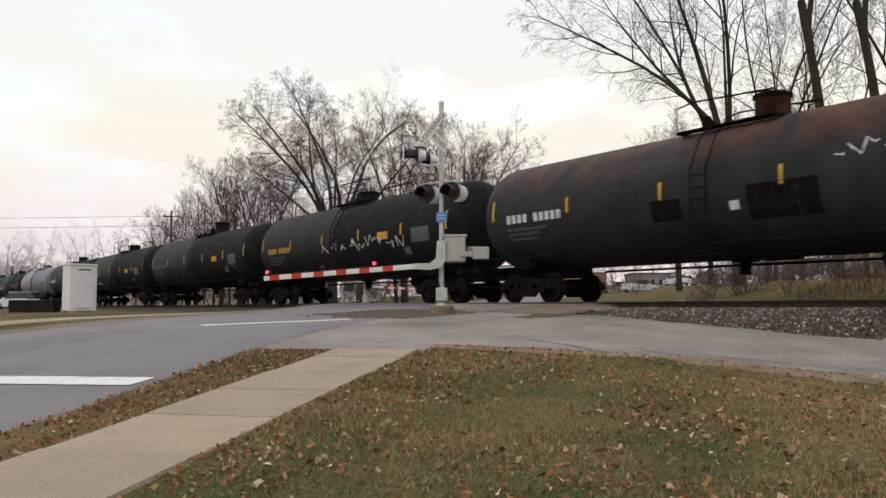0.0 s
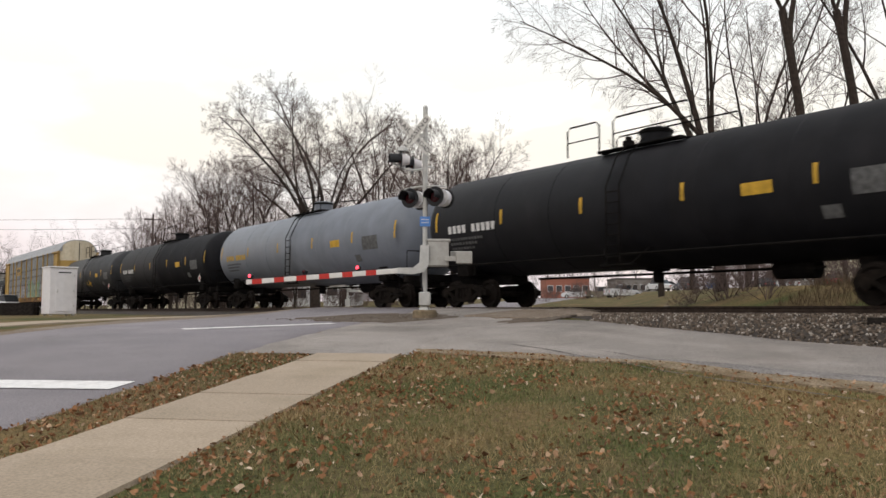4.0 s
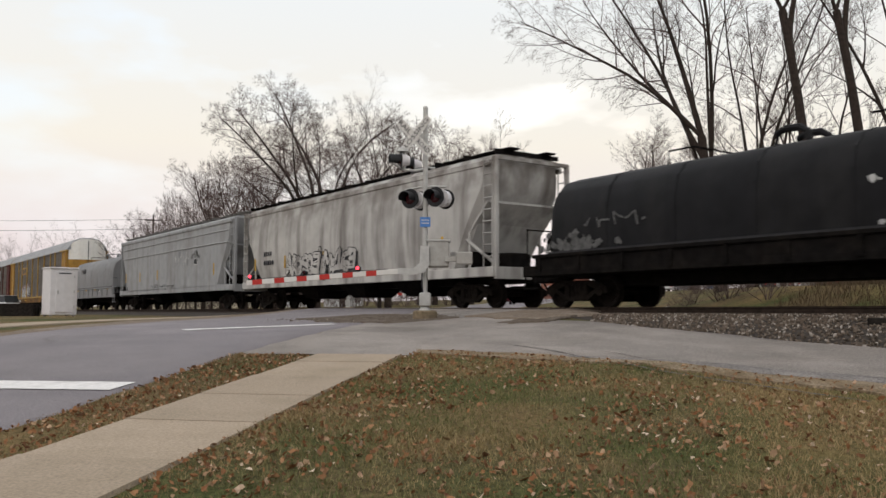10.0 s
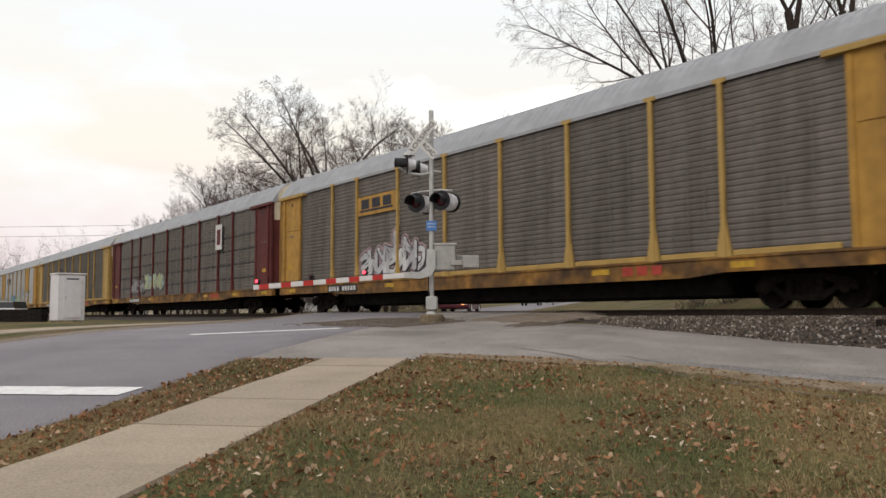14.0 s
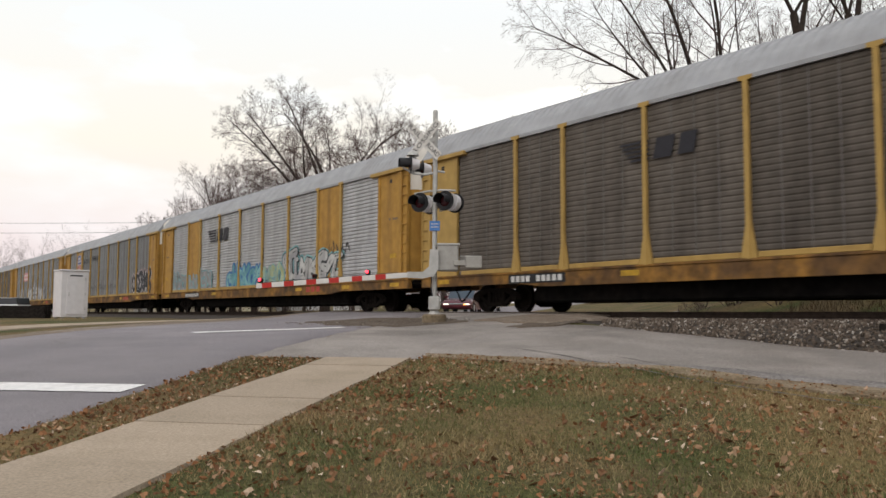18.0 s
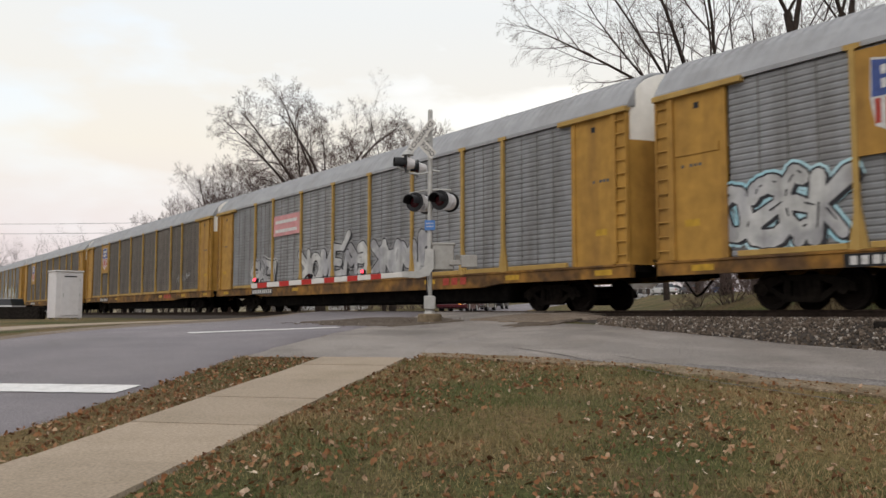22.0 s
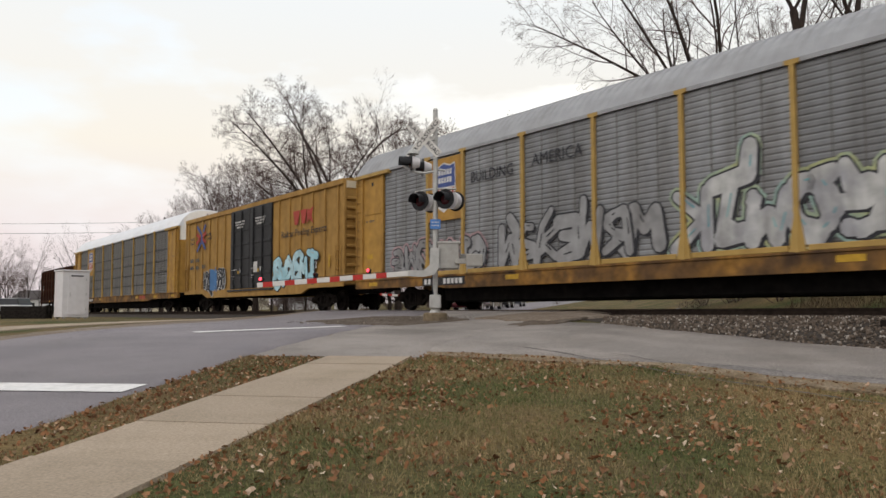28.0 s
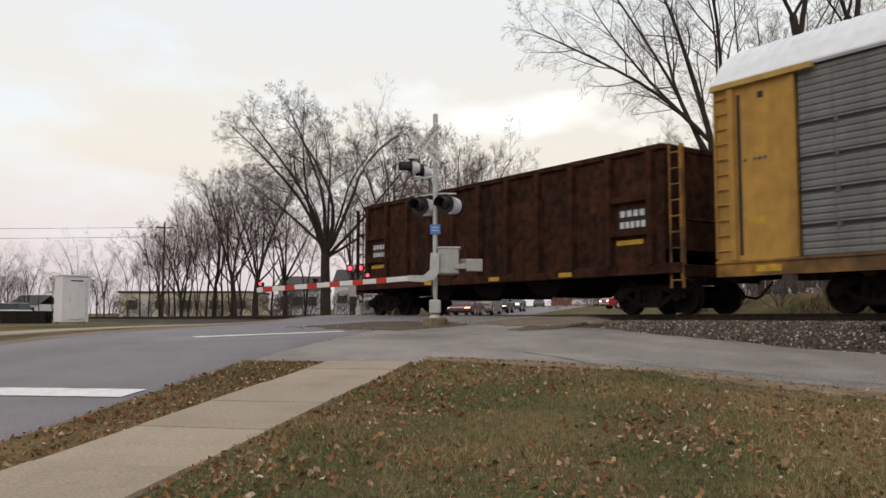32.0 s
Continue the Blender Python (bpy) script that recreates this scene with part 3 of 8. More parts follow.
def ground_z(x, y):
    u, nd = U2.x * x + U2.y * y, N2.x * x + N2.y * y
    if u < 0:
        z = max(0.065 * u, -0.4)
    elif u < 15:
        z = 0.065 * u
    else:
        z = 0.975 + 0.325 * (1 - math.exp(-(u - 15) * 0.2))
    v = V2.x * x + V2.y * y
    hump = min(max((v + 17) / 4, 0), 1) * min(max((3 - v) / 4, 0), 1)   # the road climbs to the rails
    z += 0.355 * hump * math.exp(-((nd - TRACK) / 4.5) ** 2)
    bank = min(max((nd - 20.8) / 4.5, 0), 1) * min(max((v - 0.5) / 6, 0), 1)      # grassy bank beyond the rails
    return z + 0.028 * min(max(nd - 20, 0), 140) + 0.95 * bank * bank * (3 - 2 * bank)


def spread(lo, hi, step, far, grow=1.25):
    a = list(np.arange(lo, hi, step))
    k, x = step, hi
    while x < far:
        a.append(x)
        k *= grow
        x += k
    a.append(far)
    k, x = step, lo
    while x > -far:
        k *= grow
        x -= k
        a.insert(0, max(x, -far))
    return a


xs, ys = spread(-30, 30, 0.6, 2500), spread(-4, 60, 0.6, 2500)
g = Shape()
g.v = [(x, y, ground_z(x, y) + 0.02 * noise.noise((x * 0.9, y * 0.9, 0))) for y in ys for x in xs]
nx = len(xs)
g.f = [(j * nx + i, j * nx + i + 1, (j + 1) * nx + i + 1, (j + 1) * nx + i) for j in range(len(ys) - 1) for i in range(nx - 1)]
solid("ground", g, M["lawn"], "patchy brown and green winter grass on a low rise", kind="structure", smooth=60)


def sheet(name, material, label, corner, a0, a1, na, edge0, edge1, nb, dz, ragged=0.0, kind="structure", drop=0.06):
    """A strip that follows the ground; corner maps (a, b) to the plan, edge0(a) and edge1(a) bound b."""
    sh = Shape()
    for i in range(na + 1):
        a = a0 if i == 0 else (a1 if i == na else a0 + 0.06 + (a1 - a0 - 0.12) * (i - 1) / (na - 2))
        b0, b1 = edge0(a), edge1(a)
        b0 -= ragged * noise.noise((a * 1.3, 3.1, 0)) + ragged * 0.5 * noise.noise((a * 4.7, 7.7, 0))
        b1 += ragged * noise.noise((a * 1.1, 9.4, 0)) + ragged * 0.5 * noise.noise((a * 5.1, 1.7, 0))
        for j in range(nb + 1):
            q = 0.0 if j == 0 else (1.0 if j == nb else 0.012 + 0.976 * (j - 1) / (nb - 2))
            p = corner(a, b0 + (b1 - b0) * q)
            edge = -drop if j in (0, nb) or i in (0, na) else 0.0
            sh.v.append((p.x, p.y, ground_z(p.x, p.y) + dz + edge))
    n = nb + 1
    sh.f = [(i * n + j, i * n + j + 1, (i + 1) * n + j + 1, (i + 1) * n + j) for i in range(na) for j in range(nb)]
    return solid(name, sh, material, label, kind=kind, smooth=50)


road = sheet("road", M["asphalt"], "worn grey asphalt two-lane road", along, -60, 260, 420, lambda u: -12.3 - 0.02 * max(0, u - 40), lambda u: -5.37 - 0.092 * min(max(u - 6.5, -3), 6.5), 10, 0.035, 0.05)
sheet("driveway", M["old_asphalt"], "cracked old asphalt lane beside the track", onrail, -70, 14.5, 200, lambda s: 9.1 + 0.06 * max(0, 12 - s) * (s < 12) - 0.35 * max(0, s - 8), lambda s: 13.5, 8, 0.028, 0.22)
sheet("crossing", M["old_asphalt"], "patched asphalt level crossing over the rails", along, 12.9, 36, 60, lambda u: -5.9, lambda u: -3.1 + max(0, u - 15.5) * 0.27, 8, 0.040, 0.15, drop=0.014)
sheet("dirt_shoulder", M["dirt"], "bare dirt and gravel beside the road", along, -10, 60, 120, lambda u: -13.6 - 0.5 * math.sin(u * 0.3), lambda u: -12.1, 4, 0.02, 0.3)
sheet("path", M["concrete"], "narrow concrete path across the verge", along, 5, 40, 60, lambda u: -15.9, lambda u: -14.5, 4, 0.03, 0.03)
sheet("mast_island", M["dark_dirt"], "gravelly brown dirt patch at the crossing signal", onrail, 17.3, 22.6, 24, lambda s: 10.2 + 0.25 * abs(s - 19.8), lambda s: 13.5 - 0.12 * abs(s - 20), 6, 0.055, 0.45)
sheet("dirt_patch", M["dirt"], "bare brown dirt where the asphalt meets the track stone", onrail, 14.6, 17.6, 14, lambda s: 12.9 + 0.2 * abs(s - 16), lambda s: 15.4, 6, 0.07, 0.3)

sheet("lane_edge", M["asphalt_broken"], "darker broken asphalt along the edge of the lane", onrail, -24, 11.2, 120, lambda s: 9.1 + 0.06 * max(0, 12 - s) - 0.35 * max(0, s - 8), lambda s: 9.2 + 0.06 * max(0, 12 - s) - 0.35 * max(0, s - 8) + min(1.0, max(0.02, (10.6 - s) * 0.13)), 6, 0.033, 0.14, drop=0.01)
sheet("lawn_edge", M["litter"], "fringe of dead grass and leaf litter along the lane", onrail, -20, 12.5, 110, lambda s: 8.75 + 0.06 * max(0, 12 - s) - 0.35 * max(0, s - 8), lambda s: 9.22 + 0.06 * max(0, 12 - s) - 0.35 * max(0, s - 8), 5, 0.036, 0.34)

sheet("dirt_apron", M["dark_dirt"], "trodden brown dirt at the end of the crossing", along, 18.9, 24.0, 22, lambda u: -3.35 + max(0, u - 15.5) * 0.27, lambda u: -2.2 + max(0, u - 15.5) * 0.27, 6, 0.056, 0.40, drop=0.03)

# tar-filled cracks
rc = random.Random(6)
ck = Shape()
def crack(q, d, steps, w, turn, dz):
    for _ in range(steps):
        d = (d + Vector((rc.gauss(0, turn), rc.gauss(0, turn)))).normalized()
        e = q + d * rc.uniform(0.08, 0.22)
        n0, n1 = Vector((-d.y, d.x)) * w * rc.uniform(0.3, 1.5), Vector((-d.y, d.x)) * w * rc.uniform(0.3, 1.5)
        ck.add([(c.x, c.y, ground_z(c.x, c.y) + dz) for c in (q + n0, q - n0, e - n1, e + n1)], [(0, 1, 2, 3)])
        q = e


crack(onrail(11.2, 9.35), -D2, 44, 0.022, 0.05, 0.034)
crack(onrail(9.4, 9.75), -D2, 36, 0.012, 0.06, 0.034)
for k in range(6):
    crack(along(rc.uniform(8, 24), rc.uniform(-11.5, -6.3)), Vector((rc.uniform(-1, 1), rc.uniform(-0.5, 0.5))).normalized(), rc.choice((8, 14)), 0.007, 0.22, 0.041)
solid("asphalt_cracks", ck, M["tar"], "dark tar-filled cracks in the asphalt", "road cracks", kind="stuff")

# stop lines
for i, (p0, p1, w) in enumerate((((9.15, -9.6), (9.35, -5.75), 0.62), ((17.25, -9.2), (19.75, -6.6), 0.42))):
    a, b = along(*p0), along(*p1)
    t = (b - a).normalized()
    nrm = Vector((-t.y, t.x))
    sh = Shape()
    for k in range(21):
        c = a + (b - a) * k / 20
        for side in (-0.5, 0.5):
            q = c + nrm * side * (w + 0.05 * noise.noise((k * 0.9, i, side)))
            sh.v.append((q.x, q.y, ground_z(q.x, q.y) + 0.046))
    sh.f = [(2 * k, 2 * k + 1, 2 * k + 3, 2 * k + 2) for k in range(20)]
    solid("stop_line", sh, M["line_paint"], "worn white painted stop line on the road", kind="structure", category="road marking")

# the pavement: slabs with open joints
pave = thing("pavement", "weathered concrete pavement of single slabs", "", kind="structure")
u = -6.0
k = 0
while u < 13.2:
    u1 = min(u + 1.5, 13.35)
    sh = Shape()
    for a in (u + 0.004, u1 - 0.004):
        for v, dz in ((-4.60, -0.05), (-4.58, 0.034), (-3.22, 0.034), (-3.20, -0.05)):
            p = along(a, v)
            sh.v.append((p.x, p.y, ground_z(p.x, p.y) + dz + 0.006 * math.sin(k * 2.1)))
    sh.f = [(0, 1, 5, 4), (1, 2, 6, 5), (2, 3, 7, 6), (0, 3, 2, 1), (4, 5, 6, 7)]
    part("slab", sh, M["concrete"], pave)
    u, k = u1, k + 1

# ---- the track ----
bed = Shape()
for s in np.arange(-80, 700, 2.0):
    for nd, z in ((13.35, 0), (14.2, 0.45), (15.3, 0.86), (15.8, 1.0), (18.8, 1.0), (19.4, 0.86), (21.3, 0)):
        p = onrail(s, nd)
        g0 = ground_z(p.x, p.y) - 0.03
        bed.v.append((p.x, p.y, g0 + (RAIL - 0.19 - g0) * z + 0.02 * noise.noise((s, nd, 0))))
nb = 7
rows = len(bed.v) // nb
bed.f = [(i * nb + j, i * nb + j + 1, (i + 1) * nb + j + 1, (i + 1) * nb + j) for i in range(rows - 1) for j in range(nb - 1)]
solid("track_bed", bed, M["ballast"], "grey crushed-stone track bed, coloured dark for the shade under the train", kind="structure")

TRK = Matrix.Translation((*(N2 * TRACK), RAIL)) @ pose(0, 0, 0, 0, 0, -90 + math.degrees(TH))  # x: the way the train goes
for side in (-1, 1):
    sh = Shape()
    prof = [(-0.07, -0.17), (0.07, -0.17), (0.07, -0.155), (0.012, -0.135), (0.010, -0.05), (0.036, -0.04), (0.036, -0.004), (0.03, 0.0), (-0.03, 0.0), (-0.036, -0.004), (-0.036, -0.04), (-0.010, -0.05), (-0.012, -0.135), (-0.07, -0.155)]
    sh.prism([(side * 0.755 + y, z) for y, z in prof], -700, 80)
    solid("rail", sh, M["rail"], "rusty steel running rail with a worn top", "rail", kind="structure", m=TRK)
tie_mesh = Shape().box(-0.11, 0.11, -1.3, 1.3, -0.36, -0.165, 0.015).mesh("tie", M["tie"])
ties = thing("ties", "creosoted wooden ties half sunk in stone", "track ties", kind="structure", m=TRK)
for k in range(190):
    part("tie", tie_mesh, None, ties, at=pose(25 - k * 0.55, 0, 0.0, 0, 0, math.sin(k * 3.7) * 0.6))
# timber and rubber panels between the rails at the road
pan = thing("crossing_panels", "worn timber panels between the rails", "crossing panel", kind="structure", m=TRK)
pm = {w: Shape().box(-1.2, 1.2, -w / 2, w / 2, -0.06, -0.012, 0.01).mesh("panel", M["tie"]) for w in (0.68, 0.6)}
for k in range(7):
    for y, w in ((-0.35, 0.68), (0.35, 0.68), (-1.16, 0.6), (1.16, 0.6)):
        part("panel", pm[w], None, pan, at=pose(-18.4 - k * 2.42, y, 0))

# ---- the train: x forward, -y the side seen, z from the rail top ----
HW = 1.60   # half the width of a car


def disc_wheel():
    sh = Shape()
    prof = [(0.0, -0.03), (0.09, -0.05), (0.10, 0.0), (0.30, 0.02), (0.35, -0.03), (0.42, -0.035), (0.42, 0.075), (0.455, 0.085), (0.455, 0.115), (0.36, 0.11), (0.30, 0.06), (0.0, 0.06)]
    seg = 24
    rings = [[(r * math.cos(2 * math.pi * j / seg), y, r * math.sin(2 * math.pi * j / seg)) for j in range(seg)] for r, y in prof[1:-1]]
    sh.loft(rings)
    return sh.mesh("wheel", M["wheel"], 40)


WHEEL = disc_wheel()


def truck_frame():
    sh = Shape()
    for sgn in (-1, 1):
        y0, y1 = (-1.14, -1.0) if sgn < 0 else (1.0, 1.14)
        # cast side frame: arch bar outline with two window openings, as bars
        sh.prism([(-1.15, 0.52), (-0.95, 0.62), (-0.45, 0.72), (0.45, 0.72), (0.95, 0.62), (1.15, 0.52), (1.15, 0.36), (0.95, 0.38), (0.42, 0.60), (-0.42, 0.60), (-0.95, 0.38), (-1.15, 0.36)], y0, y1, "y")
        sh.prism([(-0.85, 0.46), (-0.42, 0.16), (0.42, 0.16), (0.85, 0.46), (0.72, 0.50), (0.36, 0.28), (-0.36, 0.28), (-0.72, 0.50)], y0 + 0.01, y1 - 0.01, "y")
        sh.box(-0.42, -0.25, y0 - 0.01, y1 + 0.01, 0.2, 0.66, 0.02)
        sh.box(0.25, 0.42, y0 - 0.01, y1 + 0.01, 0.2, 0.66, 0.02)
        for k in (-0.16, 0.0, 0.16):
            sh.tube([(k, (y0 + y1) / 2 - sgn * 0.02, 0.27), (k, (y0 + y1) / 2 - sgn * 0.02, 0.60)], 0.075, 8)
        for ax in (-0.89, 0.89):
            sh.tube([(ax, y0 - 0.03 if sgn < 0 else y0 - 0.1, 0.42), (ax, y1 + 0.1 if sgn < 0 else y1 + 0.03, 0.42)], 0.125, 12)
            sh.box(ax - 0.16, ax + 0.16, y0, y1, 0.36, 0.58, 0.03)
    sh.box(-0.22, 0.22, -1.1, 1.1, 0.40, 0.66, 0.03)
    for ax in (-0.89, 0.89):
        sh.tube([(ax, -1.0, 0.42), (ax, 1.0, 0.42)], 0.08, 8)
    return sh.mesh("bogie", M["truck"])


TRUCK = truck_frame()


def trucks(car, x):
    for tx in (-x, x):
        b = part("bogie", TRUCK, None, car, at=pose(tx, 0, 0))
        for ax in (-0.89, 0.89):
            for sgn, rz in ((-1, 0), (1, 180)):
                part("wheel", WHEEL, None, b, at=pose(ax, sgn * 0.80, 0.42, 0, 0, rz))


def couplers(car, x, pitch):
    for sgn in (-1, 1):
        sh = Shape().box(min(sgn * (x - 0.5), sgn * pitch / 2), max(sgn * (x - 0.5), sgn * pitch / 2), -0.09, 0.09, 0.78, 0.98, 0.02)
        e = sgn * (pitch / 2 - 0.16)
        sh.box(e - 0.16, e + 0.16, -0.17, 0.15, 0.72, 1.02, 0.04)
        sh.tube([(sgn * x, 0.45, 0.75), (sgn * (x + 0.3), 0.40, 0.42), (sgn * pitch / 2, 0.36, 0.36)], 0.03, 6)
        part("coupler", sh, M["under"], car)


def bars(car, x0, x1, z, h, material, y, n=6, seed=0, label="", name="lettering"):
    """A line of writing that cannot be read: small bars, one a letter."""
    rnd = random.Random(seed)
    sh, w = Shape(), (x1 - x0) / n
    for k in range(n):
        if n > 4 and k == n // 2 - 1 and seed % 2:
            continue
        a = x0 + k * w
        sh.box(a + w * 0.12, a + w * (0.72 + 0.12 * rnd.random()), y - 0.004, y, z - h / 2, z + h / 2)
    return tagged(part(name, sh, material, car, label), kind="stuff")


def plate(car, x0, x1, z0, z1, material, y, name="marking", label="", t=0.005):
    return part(name, Shape().box(x0, x1, y - t, y, z0, z1), material, car, label)


def arc(cx, cz, rx, rz, a0, a1, n=6):
    return [(cx + rx * math.cos(radians(a0 + (a1 - a0) * k / n)), cz + rz * math.sin(radians(a0 + (a1 - a0) * k / n))) for k in range(n + 1)]


# bent strokes in a unit box, from which sprayed shapes past reading are put together
STROKES = [
    [[(0.1, 0.0), (0.2, 1.0), (0.55, 0.35), (0.9, 0.95), (0.85, 0.0)]],
    [arc(0.5, 0.5, 0.4, 0.45, 60, 300), [(0.45, 0.45), (0.95, 0.40)]],
    [[(0.15, 0.0), (0.2, 1.0)], arc(0.25, 0.72, 0.55, 0.28, 90, -90), [(0.3, 0.45), (0.9, 0.0)]],
    [[(0.05, 0.0), (0.45, 1.0), (0.9, 0.02)], [(0.2, 0.35), (0.85, 0.42)]],
    [arc(0.45, 0.75, 0.4, 0.25, 20, 200), [(0.08, 0.68), (0.85, 0.35)], arc(0.45, 0.27, 0.4, 0.27, 10, -170)],
    [[(0.1, 0.95), (0.15, 0.05), (0.9, 0.1)], [(0.15, 0.55), (0.75, 0.5)], [(0.1, 0.95), (0.85, 0.98)]],
    [[(0.12, 1.0), (0.18, 0.0)], [(0.9, 1.0), (0.22, 0.5), (0.95, 0.0)]],
    [[(0.0, 0.9), (0.95, 1.0)], [(0.5, 0.95), (0.42, 0.0)], [(0.42, 0.02), (0.7, 0.12)]],
    [arc(0.5, 0.5, 0.42, 0.48, 90, 430, 9)],
    [[(0.1, 0.95), (0.2, 0.15), (0.5, 0.55), (0.8, 0.1), (0.95, 1.0)]],
]


def spray(car, x0, x1, z0, z1, fill, edge, seed, n=6, y=-HW, wild=1.0, second=None, halo=None):
    """Sprayed writing past reading: fat bent strokes that crowd each other, with an outline and a pale rim, a few millimetres proud."""
    rnd = random.Random(seed)
    n = int(n * 1.5)
    w, hgt = (x1 - x0) / n, z1 - z0
    rim, outer, inner, shine = Shape(), Shape(), Shape(), Shape()

    def capsule(shp, a, b, t0, t1, off):
        d = Vector((b[0] - a[0], b[1] - a[1]))
        d = d / max(d.length, 1e-4)
        pn = Vector((-d.y, d.x))
        ring = []
        for c, t, q0 in ((a, t0, math.pi / 2), (b, t1, -math.pi / 2)):
            for k in range(5):
                q = q0 + math.pi * k / 4
                ring.append((c[0] + (d.x * math.cos(q) + pn.x * math.sin(q)) * t, y - off - 0.00012 * (len(shp.f) % 9), c[1] + (d.y * math.cos(q) + pn.y * math.sin(q)) * t))
        shp.add(ring, [tuple(range(10))])

    pick = -1
    for k in range(n):
        pick = (pick + rnd.randrange(1, len(STROKES))) % len(STROKES)
        cw, ch = w * rnd.uniform(1.25, 1.7), hgt * rnd.uniform(0.74, 1.0)
        mx, mz = rnd.random() < 0.5, rnd.random() < 0.5
        bx, bz, lean = x0 + w * k + rnd.uniform(-0.08, 0.05) * w, z0 + rnd.uniform(0, 0.14) * hgt, rnd.uniform(-0.12, 0.22) * wild
        th = min(cw * 0.13, ch * 0.12) * rnd.uniform(0.8, 1.3)
        step = 0.0011 * (k % 6)
        for line in STROKES[pick]:
            pts = [(bx + cw * (0.12 + 0.76 * (px + lean * (pz - 0.3))) + rnd.uniform(-0.03, 0.03) * cw, bz + ch * (0.12 + 0.76 * pz) + rnd.uniform(-0.04, 0.04) * ch) for px, pz in [(1 - u if mx else u, 1 - v if mz else v) for u, v in line]]
            if rnd.random() < 0.45:      # a barbed end
                pts.append((pts[-1][0] + rnd.uniform(-0.5, 0.7) * w, pts[-1][1] + rnd.uniform(-0.3, 0.35) * ch))
            for a, b in zip(pts, pts[1:]):
                t0, t1 = th * rnd.uniform(0.85, 1.2), th * rnd.uniform(0.7, 1.15)
                if halo:
                    capsule(rim, a, b, t0 + 0.11, t1 + 0.11, 0.002)
                if edge:
                    capsule(outer, a, b, t0 + min(0.045, th * 0.35), t1 + min(0.045, th * 0.35), 0.004 + step)
                    capsule(outer, (a[0] + 0.09, a[1] - 0.06), (b[0] + 0.09, b[1] - 0.06), t0, t1, 0.003 + step)
                capsule(inner, a, b, t0, t1, 0.0066 + step + 0.0006 * (k % 6))
                if rnd.random() < 0.5 and (second or edge):
                    q = rnd.uniform(0.2, 0.5)
                    c = (a[0] + (b[0] - a[0]) * q + th * 0.35, a[1] + (b[1] - a[1]) * q + th * 0.25)
                    capsule(shine, c, (c[0] + (b[0] - a[0]) * 0.4, c[1] + (b[1] - a[1]) * 0.4), 0.022, 0.014, 0.0195)
    for name, shp, m in (("sprayed_rim", rim, halo), ("sprayed_outline", outer, edge), ("sprayed_writing", inner, fill), ("sprayed_shine", shine, second or edge)):
        if m and shp.f:
            tagged(part(name, shp, M[m], car), kind="stuff")


def peeling(car, x0, x1, z0, z1, material, seed, y, n=170):
    """What is left of a flaking coat of paint: ragged chips, crowded in the middle."""
    rnd = random.Random(seed)
    sh = Shape()
    for k in range(n):
        cx, cz = (x0 + x1) / 2 + rnd.gauss(0, 0.24) * (x1 - x0), z0 + (z1 - z0) * min(abs(rnd.gauss(0, 0.5)), 1.0)
        r, m = rnd.uniform(0.03, 0.13), rnd.choice((5, 6, 7))
        sh.add([(cx + r * rnd.uniform(0.5, 1.3) * math.cos(6.283 * j / m), y - 0.0002 * (k % 20), cz + r * rnd.uniform(0.5, 1.2) * math.sin(6.283 * j / m)) for j in range(m)], [tuple(range(m))])
    tagged(part("paint_chip", sh, M[material], car), kind="stuff")


def scrawl(car, x0, x1, z0, z1, material, seed, y=-HW, n=5, r=0.025):
    """Thin sprayed lines, a tag past reading."""
    rnd = random.Random(seed)
    sh = Shape()
    w = (x1 - x0) / n
    for k in range(n):
        pts = [(x0 + w * (k + j * 0.16 + rnd.uniform(-0.32, 0.32)), y - 0.004, z0 + (z1 - z0) * (rnd.uniform(0.4, 1.0) if (j + k) % 2 else rnd.uniform(0.0, 0.6)) * (0.6 + 0.4 * math.sin(k * 2.3) ** 2)) for j in range(rnd.choice((4, 5, 6)))]
        for a, b in zip(pts, pts[1:]):
            d = Vector((b[0] - a[0], b[2] - a[2]))
            pn = Vector((-d.y, d.x)).normalized() * r
            m = len(sh.v)
            sh.v += [(a[0] + pn.x, y - 0.004 - 0.0004 * (m % 9), a[2] + pn.y), (a[0] - pn.x, y - 0.004, a[2] - pn.y), (b[0] - pn.x, y - 0.004, b[2] - pn.y), (b[0] + pn.x, y - 0.004, b[2] + pn.y)]
            sh.f.append((m, m + 1, m + 2, m + 3))
    tagged(part("sprayed_tag", sh, M[material], car), kind="stuff")


def rung_ladder(x, y0, z0, z1, n, w=0.42, r=0.016, along_x=True):
    sh = Shape()
    for sx in (-w / 2, w / 2):
        a, b = ((x + sx, y0, z0), (x + sx, y0, z1)) if along_x else ((x, y0 + sx, z0), (x, y0 + sx, z1))
        sh.tube([a, b], r * 1.3, 6)
    for k in range(n):
        z = z0 + (z1 - z0) * (k + 0.5) / n
        a, b = ((x - w / 2, y0, z), (x + w / 2, y0, z)) if along_x else ((x, y0 - w / 2, z), (x, y0 + w / 2, z))
        sh.tube([a, b], r, 6)
    return sh


